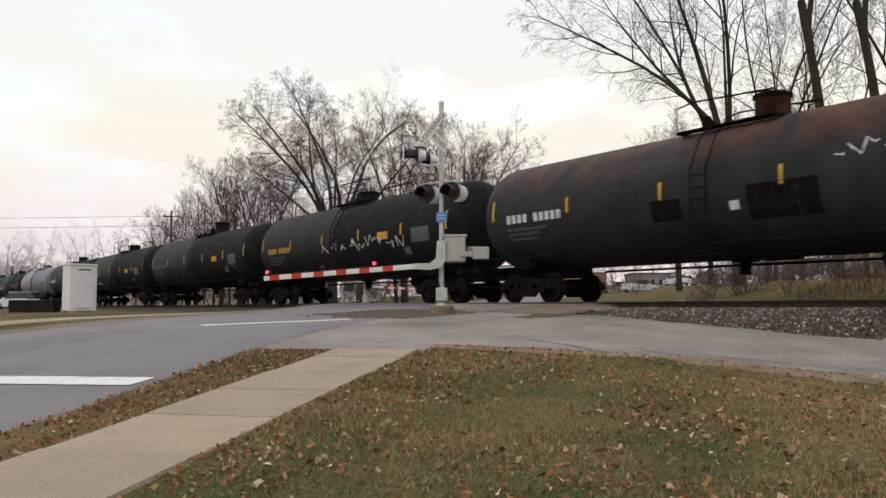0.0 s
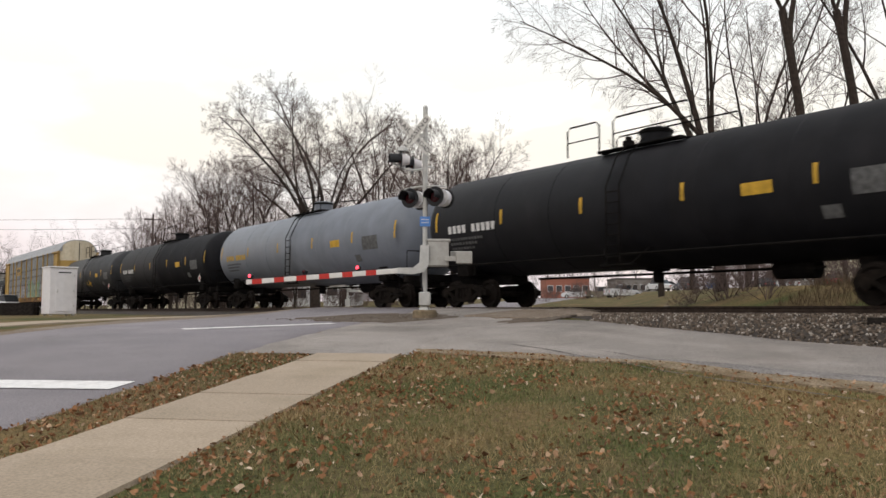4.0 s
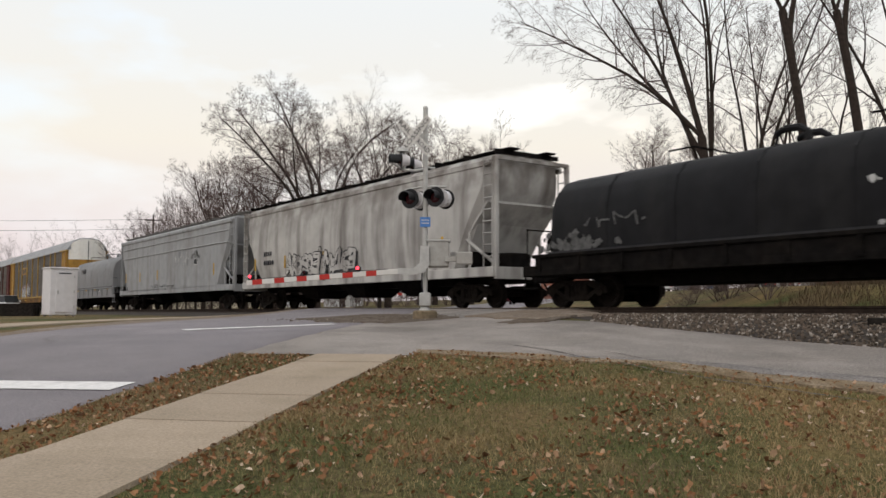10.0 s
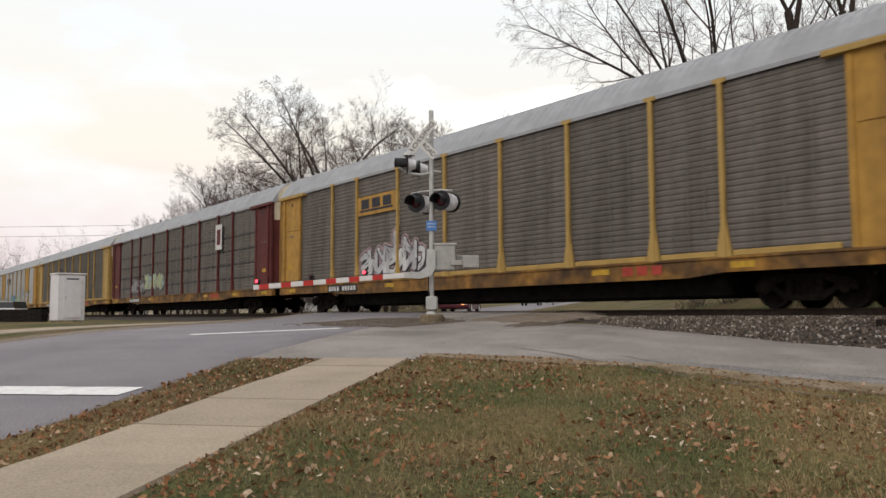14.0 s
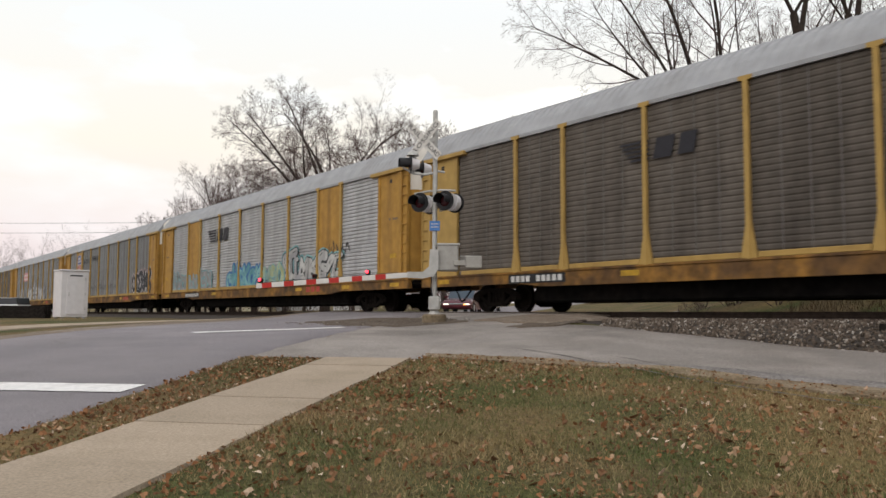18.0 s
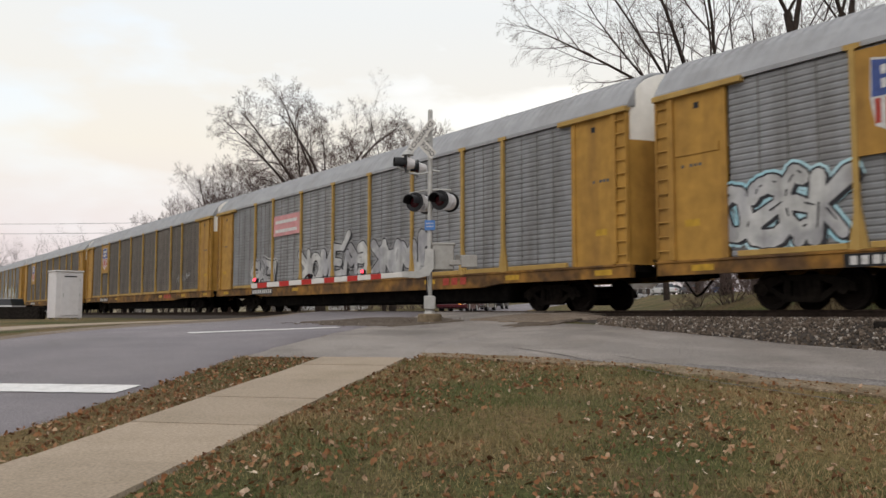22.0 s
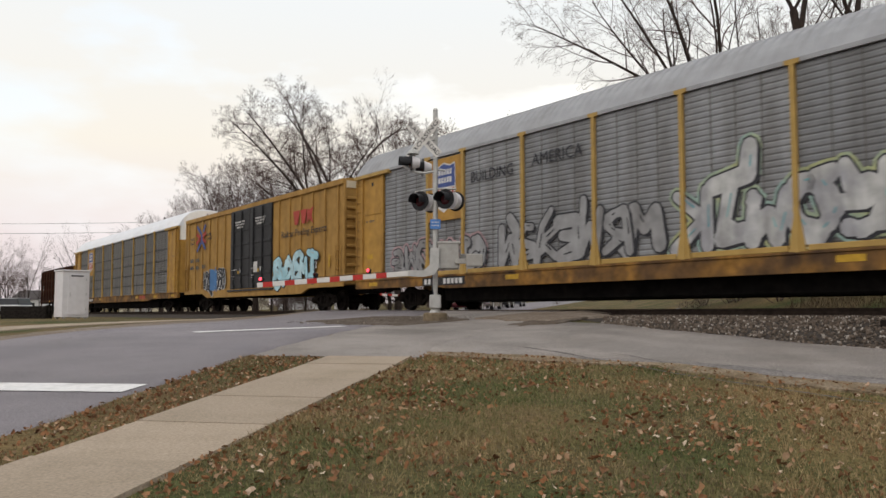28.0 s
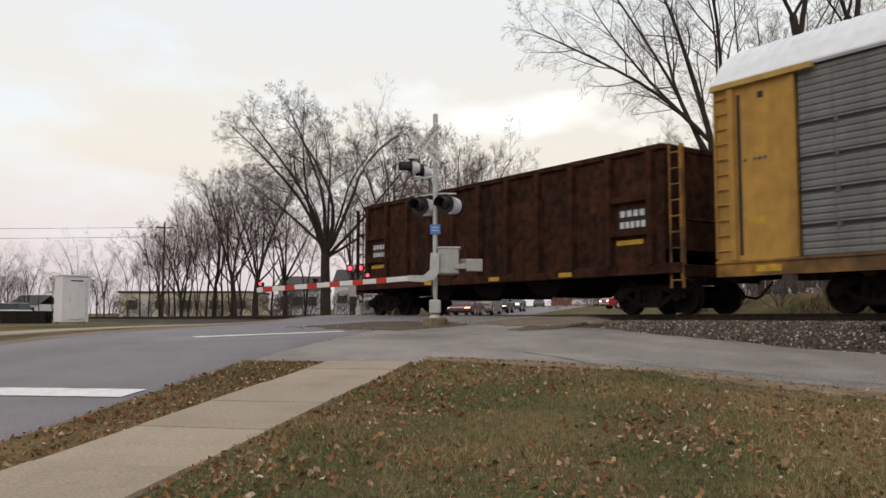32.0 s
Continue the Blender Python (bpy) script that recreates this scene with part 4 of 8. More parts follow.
def tank_car(pitch, material, label, marks="mark_yellow", dome="low", stripes=6, text=True, seed=1, tag=None, placard=False):
    car = thing("tank_car", label, "tank car", "cars of the freight train")
    r, zc, half = 1.62, 2.59, pitch / 2 - 0.62
    seg, rings = 40, []
    for x, k in [(-half, 0.0), (-half + 0.03, 0.32), (-half + 0.12, 0.60), (-half + 0.28, 0.82), (-half + 0.5, 0.95), (-half + 0.75, 1.0), (-0.5, 1.0), (-0.48, 1.006), (0.48, 1.006), (0.5, 1.0),
                 (half - 0.75, 1.0), (half - 0.5, 0.95), (half - 0.28, 0.82), (half - 0.12, 0.60), (half - 0.03, 0.32), (half, 0.0)]:
        k = max(k, 0.02)
        rings.append([(x, r * k * math.sin(2 * math.pi * j / seg), zc + r * k * math.cos(2 * math.pi * j / seg)) for j in range(seg)])
    tank = part("tank", Shape().loft(rings), M[material], car, smooth=35)
    for wx in (-half * 0.55, -half * 0.28, half * 0.28, half * 0.55):
        weld = [[(wx + dx, rr * math.sin(2 * math.pi * j / 36), zc + rr * math.cos(2 * math.pi * j / 36)) for j in range(36)] for dx, rr in ((-0.025, r), (-0.015, r + 0.006), (0.015, r + 0.006), (0.025, r))]
        part("weld_seam", Shape().loft(weld, caps=False), M[material], tank, smooth=35)
    for sgn in (-1, 1):
        sh = Shape().box(min(sgn * (half - 3.2), sgn * (half + 0.25)), max(sgn * (half - 3.2), sgn * (half + 0.25)), -0.35, 0.35, 0.72, 1.12, 0.03)
        sh.box(sgn * (half + 0.12) - 0.16, sgn * (half + 0.12) + 0.16, -1.45, 1.45, 0.86, 1.10, 0.02)   # end sill
        for yy in (-0.95, 0.95):
            sh.prism([(sgn * (half - 2.2), 1.0), (sgn * (half - 1.4), 1.0), (sgn * (half - 1.3), 1.75), (sgn * (half - 2.3), 1.75)], yy - 0.04, yy + 0.04, "y")
        sh.box(sgn * (half - 1.8) - 0.3, sgn * (half - 1.8) + 0.3, -1.2, 1.2, 0.95, 1.5, 0.04)
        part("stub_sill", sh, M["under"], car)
        rail = Shape().tube([(sgn * (half + 0.2), -1.45, 0.98), (sgn * (half + 0.2), -1.45, 1.95), (sgn * (half + 0.2), 1.45, 1.95), (sgn * (half + 0.2), 1.45, 0.98)], 0.022, 6)
        part("end_railing", rail, M["under"], car)
        part("brake_wheel", Shape().tube([(sgn * (half + 0.26), 0.7, 1.7), (sgn * (half + 0.30), 0.7, 1.7)], 0.24, 16), M["under"], car)
    for sgn in (-1, 1):
        y = sgn * 1.47
        part("side_rail", Shape().tube([(-half + 0.1, y, 1.30), (half - 0.1, y, 1.30)], 0.03, 6), M["under"], car)
        for e in (-1, 1):
            part("side_step", Shape().box(e * (half - 0.45) - 0.25, e * (half - 0.45) + 0.25, y - 0.1, y + 0.1, 0.45, 0.5).tube([(e * (half - 0.25), y, 0.48), (e * (half - 0.25), y, 1.4)], 0.02, 6), M["under"], car)
        lad = rung_ladder(0, sgn * 1.69, 1.1, 3.0, 7, 0.44)
        lad.tube([(-0.22, sgn * 1.69, 3.0), (-0.22, sgn * 1.3, 3.78), (-0.22, sgn * 0.75, 4.28)], 0.02, 6).tube([(0.22, sgn * 1.69, 3.0), (0.22, sgn * 1.3, 3.78), (0.22, sgn * 0.75, 4.28)], 0.02, 6)
        lad.box(-0.5, 0.5, sgn * 1.5 - 0.12, sgn * 1.5 + 0.12, 1.02, 1.06)
        lad.tube([(-0.4, sgn * 1.5, 1.04), (-0.75, sgn * 1.2, 1.45)], 0.025, 6).tube([(0.4, sgn * 1.5, 1.04), (0.75, sgn * 1.2, 1.45)], 0.025, 6)
        part("ladder", lad, M["under"], car)
    part("outlet_valve", Shape().tube([(0, 0, 1.2), (0, 0, 0.92)], [0.42, 0.3], 16).tube([(0, 0, 0.92), (0, 0, 0.62)], 0.14, 12).box(-0.5, 0.5, -0.3, 0.3, 1.05, 1.2, 0.05), M["under"], car)
    part("brake_cylinder", Shape().tube([(3.3, 0.2, 0.85), (4.3, 0.2, 0.85)], 0.24, 14).tube([(-4.6, 0.0, 0.85), (4.6, 0.0, 0.85)], 0.035, 6), M["under"], car)
    # fittings on top: nozzle housing, manway, platform with railings
    top = zc + r
    dx, dh = (0.85, 0.62) if seed in (1, 3) else (0.0, 0.45)
    dm = part("dome", Shape().tube([(dx, 0, top - 0.1), (dx, 0, top + dh - 0.03), (dx, 0, top + dh)], [0.41, 0.41, 0.34], 20), M["rust" if seed == 1 else material], car, smooth=40)
    part("dome_rim", Shape().tube([(dx, 0, top + dh - 0.13), (dx, 0, top + dh - 0.06)], 0.45, 20), M["under"], dm)
    part("vent_valve", Shape().tube([(-1.05, 0.1, top - 0.05), (-1.05, 0.1, top + 0.30)], 0.16, 12).tube([(-1.05, 0.1, top + 0.30), (-1.05, 0.1, top + 0.42)], 0.09, 10), M["under"], car)
    deck = Shape().box(-1.2, 1.5, -0.92, -0.60, top - 0.10, top - 0.07).box(-1.2, 1.5, 0.60, 0.92, top - 0.10, top - 0.07)
    for x in (-1.2, 1.5):
        deck.box(x - 0.03, x + 0.03, -0.92, 0.92, top - 0.14, top - 0.07)
    part("walkway", deck, M["under"], car)
    if dome == "railed":
        rl = Shape()
        for x0, x1 in ((-2.3, -1.1), (-0.6, 1.9)):
            for y in (-0.98, 0.98):
                rl.tube([(x0, y, top - 0.1), (x0, y, top + 0.62), (x0 + 0.12, y, top + 0.72), (x1 - 0.12, y, top + 0.72), (x1, y, top + 0.62), (x1, y, top - 0.1)], 0.024, 6)
                rl.tube([(x0, y, top + 0.3), (x1, y, top + 0.3)], 0.018, 6)
                part("top_railing", rl, M["under"], car)
                rl = Shape()
    else:
        for y in (-0.92, 0.92):
            rl = Shape()
            rl.tube([(-1.2, y, top - 0.1), (-1.2, y, top + 0.50), (-0.7, y, top + 0.58), (1.5, y, top + 0.46)], 0.022, 6)
            part("top_railing", rl, M["under"], car)
            part("top_railing", Shape().tube([(1.5, y, top - 0.1), (1.5, y, top + 0.46), (0.9, y, top + 0.47)], 0.022, 6), M["under"], car)

    def skin(z):
        return -math.sqrt(max(r * r - (z - zc) ** 2, 0.01)) - 0.004

    def decal(x0, x1, z0, z1, m, name="marking", n=4):
        sh = Shape()
        for k in range(n + 1):
            z = z0 + (z1 - z0) * k / n
            for x in (x0, x1):
                sh.v.append((x, skin(z), z))
        sh.f = [(2 * k, 2 * k + 1, 2 * k + 3, 2 * k + 2) for k in range(n)]
        return part(name, sh, M[m], tank)

    rnd = random.Random(seed)
    for k in range(stripes):
        x = min(-half + 0.95 + (2 * half - 1.0) * k / (stripes - 1), half - 0.35)
        h = 0.62 if k in (0, stripes - 1) else 0.42
        decal(x - 0.05, x + 0.05, 2.42, 2.42 + h, "mark_yellow", "reflector")
    if text:
        # the car's own number and small print, unreadable
        for row, (z, h, n, w) in enumerate(((2.42, 0.24, 10, 2.4), (2.12, 0.08, 12, 1.7), (1.98, 0.08, 9, 1.4), (1.84, 0.07, 8, 1.2))):
            sh = Shape()
            for k in range(n):
                if row == 0 and k == 4:
                    continue
                a = -half + 1.6 + w * k / n
                zz0, zz1, b = z - h / 2, z + h / 2, a + w / n * 0.7
                sh.add([(a, skin(zz0), zz0), (b, skin(zz0), zz0), (b, skin(zz1), zz1), (a, skin(zz1), zz1)], [(0, 1, 2, 3)])
            tagged(part("lettering", sh, M[marks if row == 0 else "mark_grey"], tank), kind="stuff")
        if seed == 1:
            for x0, x1, z0, z1 in ((-1.5, -0.6, 1.9, 2.4), (1.2, 2.9, 1.75, 2.5)):
                decal(x0, x1, z0, z1, "under", "paint_patch")
            decal(0.75, 1.0, 2.0, 2.2, "mark_white", "data_panel")
        else:
            decal(half * 0.42, half * 0.42 + 0.75, 2.35, 2.62, "mark_yellow", "panel_mark")
            decal(half * 0.70, half * 0.70 + 1.1, 2.12, 2.62, "mark_grey", "data_panel")
        decal(half * 0.62, half * 0.62 + 0.42, 1.72, 1.98, "mark_grey", "data_panel")
    if placard:
        sh = Shape()
        sh.add([(half - 1.35, -1.49, 1.4), (half - 1.13, -1.49, 1.62), (half - 1.35, -1.49, 1.84), (half - 1.57, -1.49, 1.62)], [(0, 1, 2, 3)])
        part("placard", sh, M["mark_white"], car, "diamond warning placard")
        part("placard_centre", Shape().add([(half - 1.35, -1.495, 1.50), (half - 1.22, -1.495, 1.63), (half - 1.35, -1.495, 1.76), (half - 1.48, -1.495, 1.63)], [(0, 1, 2, 3)]), M["mark_red"], car)
    if tag:
        m, x0, x1, z0, z1, n = tag
        y = skin((z0 + z1) / 2) - 0.02
        sh = Shape()
        for k in range(n):
            w = (x1 - x0) / n
            pts = [(x0 + w * (k + j * 0.16 + rnd.uniform(-0.32, 0.32)), z0 + (z1 - z0) * (rnd.uniform(0.4, 1.0) if (j + k) % 2 else rnd.uniform(0.0, 0.6)) * (0.6 + 0.4 * math.sin(k * 2.3) ** 2)) for j in range(rnd.choice((4, 5, 6)))]
            for (ax, az), (bx, bz) in zip(pts, pts[1:]):
                sh.tube([(ax, skin(az), az), ((ax + bx) / 2, skin((az + bz) / 2), (az + bz) / 2), (bx, skin(bz), bz)], 0.014, 4)
        tagged(part("sprayed_tag", sh, M[m], tank), kind="stuff")
    trucks(car, half - 1.75)
    couplers(car, half, pitch)
    return car


SEAM = Shape().box(-0.014, 0.014, -0.003, 0.02, 1.16, 5.0).mesh("panel_seam", M["seam"])


def autorack(pitch, label, panel="panel", post="rack_yellow", end="rack_yellow", roof="roof_grey", top_end="end_white", rows=1, sill="rack_ochre", solid_bays=(), logo=None, seed=0):
    """An enclosed car carrier: flat-car sill, side posts and corrugated panels, end doors, arched roof."""
    car = thing("autorack", label, "autorack", "cars of the freight train")
    half = pitch / 2 - 0.42
    z0, z1 = 1.14, 5.02
    # sill of the flat car, deeper in the middle
    sh = Shape()
    for sgn in (-1, 1):
        y0, y1 = (-HW - 0.02, -HW + 0.14) if sgn < 0 else (HW - 0.14, HW + 0.02)
        sh.prism([(-half, 0.80), (-half + 5.0, 0.80), (-half + 6.0, 0.70), (half - 6.0, 0.70), (half - 5.0, 0.80), (half, 0.80), (half, 1.10), (-half, 1.10)], y0, y1, "y")
        sh.box(-half, half, y0 - 0.03 if sgn < 0 else y0, y1 if sgn < 0 else y1 + 0.03, 1.08, 1.14, 0.01)
    part("side_sill", sh, M[sill], car)
    # the low black box is centre sill and the shade beneath it in one
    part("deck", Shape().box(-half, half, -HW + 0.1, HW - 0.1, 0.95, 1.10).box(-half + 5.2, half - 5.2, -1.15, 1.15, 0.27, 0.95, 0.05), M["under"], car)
    part("inner_deck", Shape().box(-half + 0.3, half - 0.3, -HW + 0.1, HW - 0.1, 2.9, 2.98), M["under"], car)
    marks = [-12.1, -9.2, -7.2, -4.3, -1.43, 1.43, 4.3, 7.2, 9.2, 12.1]     # side posts
    xa, xb, bays = marks[0], marks[-1], len(marks) - 1
    pitch_z = 0.135
    deep = {"panel_brown": 0.018, "panel": 0.020, "panel_grimy": 0.018, "panel_dark": 0.022}.get(panel, 0.030)
    nr = int((z1 - z0) / pitch_z)

    def corrugated(width):
        s, prof = Shape(), []
        for k in range(nr):
            a = z0 + (z1 - z0) * k / nr
            b = z0 + (z1 - z0) * (k + 1) / nr
            prof += [(deep, a), (0.0, a + (b - a) * 0.26), (0.0, a + (b - a) * 0.74)]
        prof.append((deep, z1))
        m = len(prof)
        s.add([(x, y, z) for x in (0.045, width - 0.045) for y, z in prof], [(i, i + 1, m + i + 1, m + i) for i in range(m - 1)])
        return s.mesh("side_panel", M[panel])

    sizes = {}
    posts = Shape()
    for sgn in (-1, 1):
        for k in range(bays):
            x, w = marks[k], marks[k + 1] - marks[k]
            pm = sizes.setdefault(round(w, 2), None) or corrugated(w)
            sizes[round(w, 2)] = pm
            if k in solid_bays and sgn < 0:
                part("side_panel", Shape().box(x + 0.03, x + w - 0.03, -HW - 0.0, -HW + 0.04, z0, z1), M[post], car, "flat painted side panel")
                continue
            at = pose(x, -HW + 0.035, 0) if sgn < 0 else pose(x + w, HW - 0.035, 0, 0, 0, 180)
            part("side_panel", pm, None, car, at=at)
            for q in ((0.27, 0.5, 0.73) if sgn < 0 and panel != "panel_bright" else ()):
                part("panel_seam", SEAM, None, car, at=pose(x + w * q, -HW + 0.032, 0))
        if rows > 1:
            for rr in range(1, rows):
                z = z0 + (z1 - z0) * (rr * (nr // rows) - 0.5) / nr
                part("panel_gap", Shape().box(xa, xb, sgn * (HW - 0.030) - 0.006, sgn * (HW - 0.030) + 0.006, z - 0.03, z + 0.03), M["black_paint"], car)
                if sgn < 0:
                    lt = Shape()
                    for k in range(bays):
                        for q in (0.3, 0.7):
                            lx = marks[k] + (marks[k + 1] - marks[k]) * q
                            lt.box(lx - 0.035, lx + 0.035, -HW - 0.02, -HW + 0.01, z - 0.07, z + 0.07)
                    tagged(part("panel_latch", lt, M["seam"], car), kind="stuff")
    pmesh = Shape()
    pmesh.prism([(-0.055, z0 - 0.02), (0.055, z0 - 0.02), (0.055, z1 - 0.02), (0.17, z1 - 0.0), (0.17, z1 + 0.09), (-0.17, z1 + 0.09), (-0.17, z1 - 0.0), (-0.055, z1 - 0.02)], -0.085, 0.0, "y")
    pmesh.prism([(-0.20, z0 - 0.02), (0.20, z0 - 0.02), (0.055, z0 + 0.80), (-0.055, z0 + 0.80)], -0.062, 0.0, "y")
    pmesh = pmesh.mesh("post", M["post_pale" if post == "rack_yellow" else post])
    for k in (range(bays) if rows == 1 else ()):
        part("bottom_rail", Shape().box(marks[k] + 0.22, marks[k + 1] - 0.22, -HW - 0.03, -HW + 0.03, z0 + 0.004, z0 + 0.13, 0.01), M["post_pale" if post == "rack_yellow" else post], car)
    for k in range(1, bays):
        for sgn, rz in ((-1, 0), (1, 180)):
            part("post", pmesh, None, car, at=pose(marks[k], sgn * (HW - 0.02), 0, 0, 0, rz))
    # end bays: flat panel, corner post, ladder
    for e in (-1, 1):
        for sgn in (-1, 1):
            xo, xi = e * half, e * 12.1
            a, b = min(xo, xi), max(xo, xi)
            y = sgn * (HW - 0.02)
            pn = part("end_panel", Shape().box(a + 0.02, b - 0.02, y - 0.03, y + 0.03, 1.14, z1), M[end], car)
            part("corner_post", Shape().box(min(xi, xi + e * 0.14), max(xi, xi + e * 0.14), sgn * HW - 0.05, sgn * HW + 0.05, 1.14, z1 + 0.05, 0.01), M[end], car)
            cx = xo - e * 0.50
            part("corner_post", Shape().box(cx - 0.07, cx + 0.07, sgn * HW - 0.08, sgn * HW + 0.05, 1.14, z1 + 0.05, 0.01), M[end], car)
            part("end_beam", Shape().box(a - 0.45 * (e > 0), b + 0.45 * (e < 0), sgn * (HW + 0.03) - 0.10, sgn * (HW + 0.03) + 0.10, z1 - 0.08, z1 + 0.05, 0.01), M["post_pale" if end == "rack_yellow" else end], car)
            gx = xo - e * 0.66
            if seed in (3, 11):
                part("door_gap", Shape().box(gx - 0.045, gx + 0.045, y + sgn * 0.03 - 0.004, y + sgn * 0.03 + 0.004, 1.25, z1 - 0.25), M["black_paint"], pn)
            part("latch_hole", Shape().box(gx - e * 0.55 - 0.07, gx - e * 0.55 + 0.07, y + sgn * 0.03 - 0.004, y + sgn * 0.03 + 0.004, z1 - 0.42, z1 - 0.28), M["black_paint"], pn)
            if seed % 2 == 0:
                part("door_track", Shape().box(a + 0.6 if e < 0 else a + 0.2, b - 0.2 if e < 0 else b - 0.6, sgn * (HW + 0.02) - 0.015, sgn * (HW + 0.02) + 0.015, 3.55, 3.75), M[end], pn)
            part("ladder", rung_ladder(xo - e * 0.24, sgn * (HW + 0.05), 1.2, z1 - 0.1, 11, 0.36, 0.02), M[end], car)
            part("small_sign", Shape().box(a + 0.85, a + 1.25, sgn * (HW + 0.012) - 0.004, sgn * (HW + 0.012) + 0.004, 1.9, 2.06), M["mark_yellow"], pn)
            bars(car, a + 0.75, a + 1.35, 3.3, 0.07, M["mark_grey"], -HW - 0.012, 5, 3) if sgn < 0 else None
        # end doors, bowed, with a pale top
        xd = e * (half - 0.06)
        for lo, hi, mm, nm in ((1.12, 4.25, end, "end_door"), (4.25, 6.02, top_end, "end_door_top")):
            ring = []
            for z in (lo, hi):
                ring.append([(xd + e * (0.30 - 0.30 * (y / 1.5) ** 2), y, min(z, 5.10 + 0.93 * (1 - abs(y / 1.63) ** 3.2))) for y in np.linspace(-1.52, 1.52, 13)])
            back = [[(x - e * 0.06, y, z) for x, y, z in rg] for rg in ring]
            s = Shape()
            s.v = [p for rg in (ring[0], ring[1], back[0], back[1]) for p in rg]
            for i in range(12):
                s.f += [(i, i + 1, 14 + i, 13 + i), (26 + i, 39 + i, 40 + i, 27 + i), (13 + i, 14 + i, 40 + i, 39 + i), (i, 26 + i, 27 + i, i + 1)]
            part(nm, s, M[mm], car, smooth=40)
        part("door_seam", Shape().box(xd + e * 0.29 - 0.02, xd + e * 0.29 + 0.02, -0.03, 0.03, 1.14, 5.85), M["black_paint"], car)
        part("brake_gear", Shape().tube([(e * (half + 0.1), -0.9, 1.25), (e * (half + 0.34), -0.9, 1.1), (e * (half + 0.34), 0.2, 0.95)], 0.03, 6), M["under"], car)
    # roof: transverse corrugations over an arch
    ys = np.linspace(-HW - 0.03, HW + 0.03, 15)
    arch = lambda y: 5.13 + 0.95 * (1 - abs(y / (HW + 0.03)) ** 3.2)
    s = Shape()
    cells = int(2 * half / 0.30)
    xr = [(-half + 2 * half * (k + q) / cells, up) for k in range(cells) for q, up in ((0.0, 0.0), (0.50, 0.0), (0.60, 0.045), (0.90, 0.045))] + [(half, 0.0)]
    n = len(xr) - 1
    for x, lift in xr:
        s.v += [(x, y, arch(y) + lift * (1 - abs(y / (HW + 0.03)) ** 6)) for y in ys] + [(x, HW + 0.03, 5.08), (x, -HW - 0.03, 5.08)]
    m = 17
    for k in range(n):
        s.f += [(k * m + j, k * m + (j + 1) % m, (k + 1) * m + (j + 1) % m, (k + 1) * m + j) for j in range(m)]
    s.f += [tuple(range(m)), tuple(range(n * m, n * m + m))]
    part("roof", s, M[roof], car)
    part("eave_strip", Shape().box(-half, half, -HW - 0.035, -HW + 0.04, 5.03, 5.09).box(-half, half, HW - 0.04, HW + 0.035, 5.03, 5.09), M["roof_grey"], car)
    # the car's number on a black patch, and yellow marks along the sill
    plate(car, -half + 4.6, -half + 7.0, 0.80, 1.06, M["black_paint"], -HW - 0.022, "number_patch")
    bars(car, -half + 4.7, -half + 6.9, 0.93, 0.17, M["mark_white"], -HW - 0.03, 10, 1 + seed)
    for x in (-half + 1.0, -half + 9.0, half - 9.0, half - 4.8, half - 1.2):
        plate(car, x, x + 0.6, 0.88, 1.02, M["mark_yellow"], -HW - 0.022, "reflector")
    bars(car, half - 8.0, half - 6.6, 0.93, 0.22, M["mark_red"], -HW - 0.03, 3, 0, name="company_mark")
    if logo:
        logo(car, marks, half)
    trucks(car, half - 3.4)
    couplers(car, half, pitch)
    return car


def shield(car, x0, w, z0, z1, y=-HW - 0.06):
    """A yellow panel with a shield in red, white and blue, drawn as plain shapes."""
    plate(car, x0 + 0.06, x0 + w - 0.06, z0 - 0.25, z1 + 0.2, M["rack_yellow"], y + 0.055, "logo_panel", t=0.05)
    c, hw = x0 + w / 2, w * 0.33
    yy = y - 0.0
    out = [(c - hw * 0.95, z1), (c - hw * 0.5, z1 - 0.06), (c, z1 + 0.05), (c + hw * 0.5, z1 - 0.06), (c + hw * 0.95, z1), (c + hw, (z0 + z1) / 2), (c + hw * 0.86, z0 + 0.28), (c, z0), (c - hw * 0.86, z0 + 0.28), (c - hw, (z0 + z1) / 2)]
    s = Shape().prism(out, yy - 0.004, yy, "y")
    part("logo_shield", s, M["mark_white"], car, "white shield on a yellow panel")
    zm = z0 + (z1 - z0) * 0.52
    part("logo_band", Shape().prism([(c - hw * 0.92, z1 - 0.05), (c - hw * 0.5, z1 - 0.1), (c, z1), (c + hw * 0.5, z1 - 0.1), (c + hw * 0.92, z1 - 0.05), (c + hw * 0.95, zm), (c - hw * 0.95, zm)], yy - 0.009, yy - 0.004, "y"), M["mark_blue"], car)
    st = Shape()
    for k in range(6):
        x = c - hw * 0.78 + hw * 1.56 * k / 5
        lo = z0 + 0.16 + 0.30 * (abs(x - c) / hw) ** 2 * 0.9
        st.box(x - hw * 0.085, x + hw * 0.085, yy - 0.008, yy - 0.004, lo, zm - 0.04)
    part("logo_stripes", st, M["mark_red"], car)
    bt = Shape()
    for r in (0, 1):
        for k in range(6):
            x = c - hw * 0.7 + hw * 1.4 * (k + 0.5) / 6
            bt.box(x - hw * 0.08, x + hw * 0.08, yy - 0.012, yy - 0.009, zm + 0.14 + r * 0.26, zm + 0.32 + r * 0.26)
    part("logo_bars", bt, M["mark_white"], car)


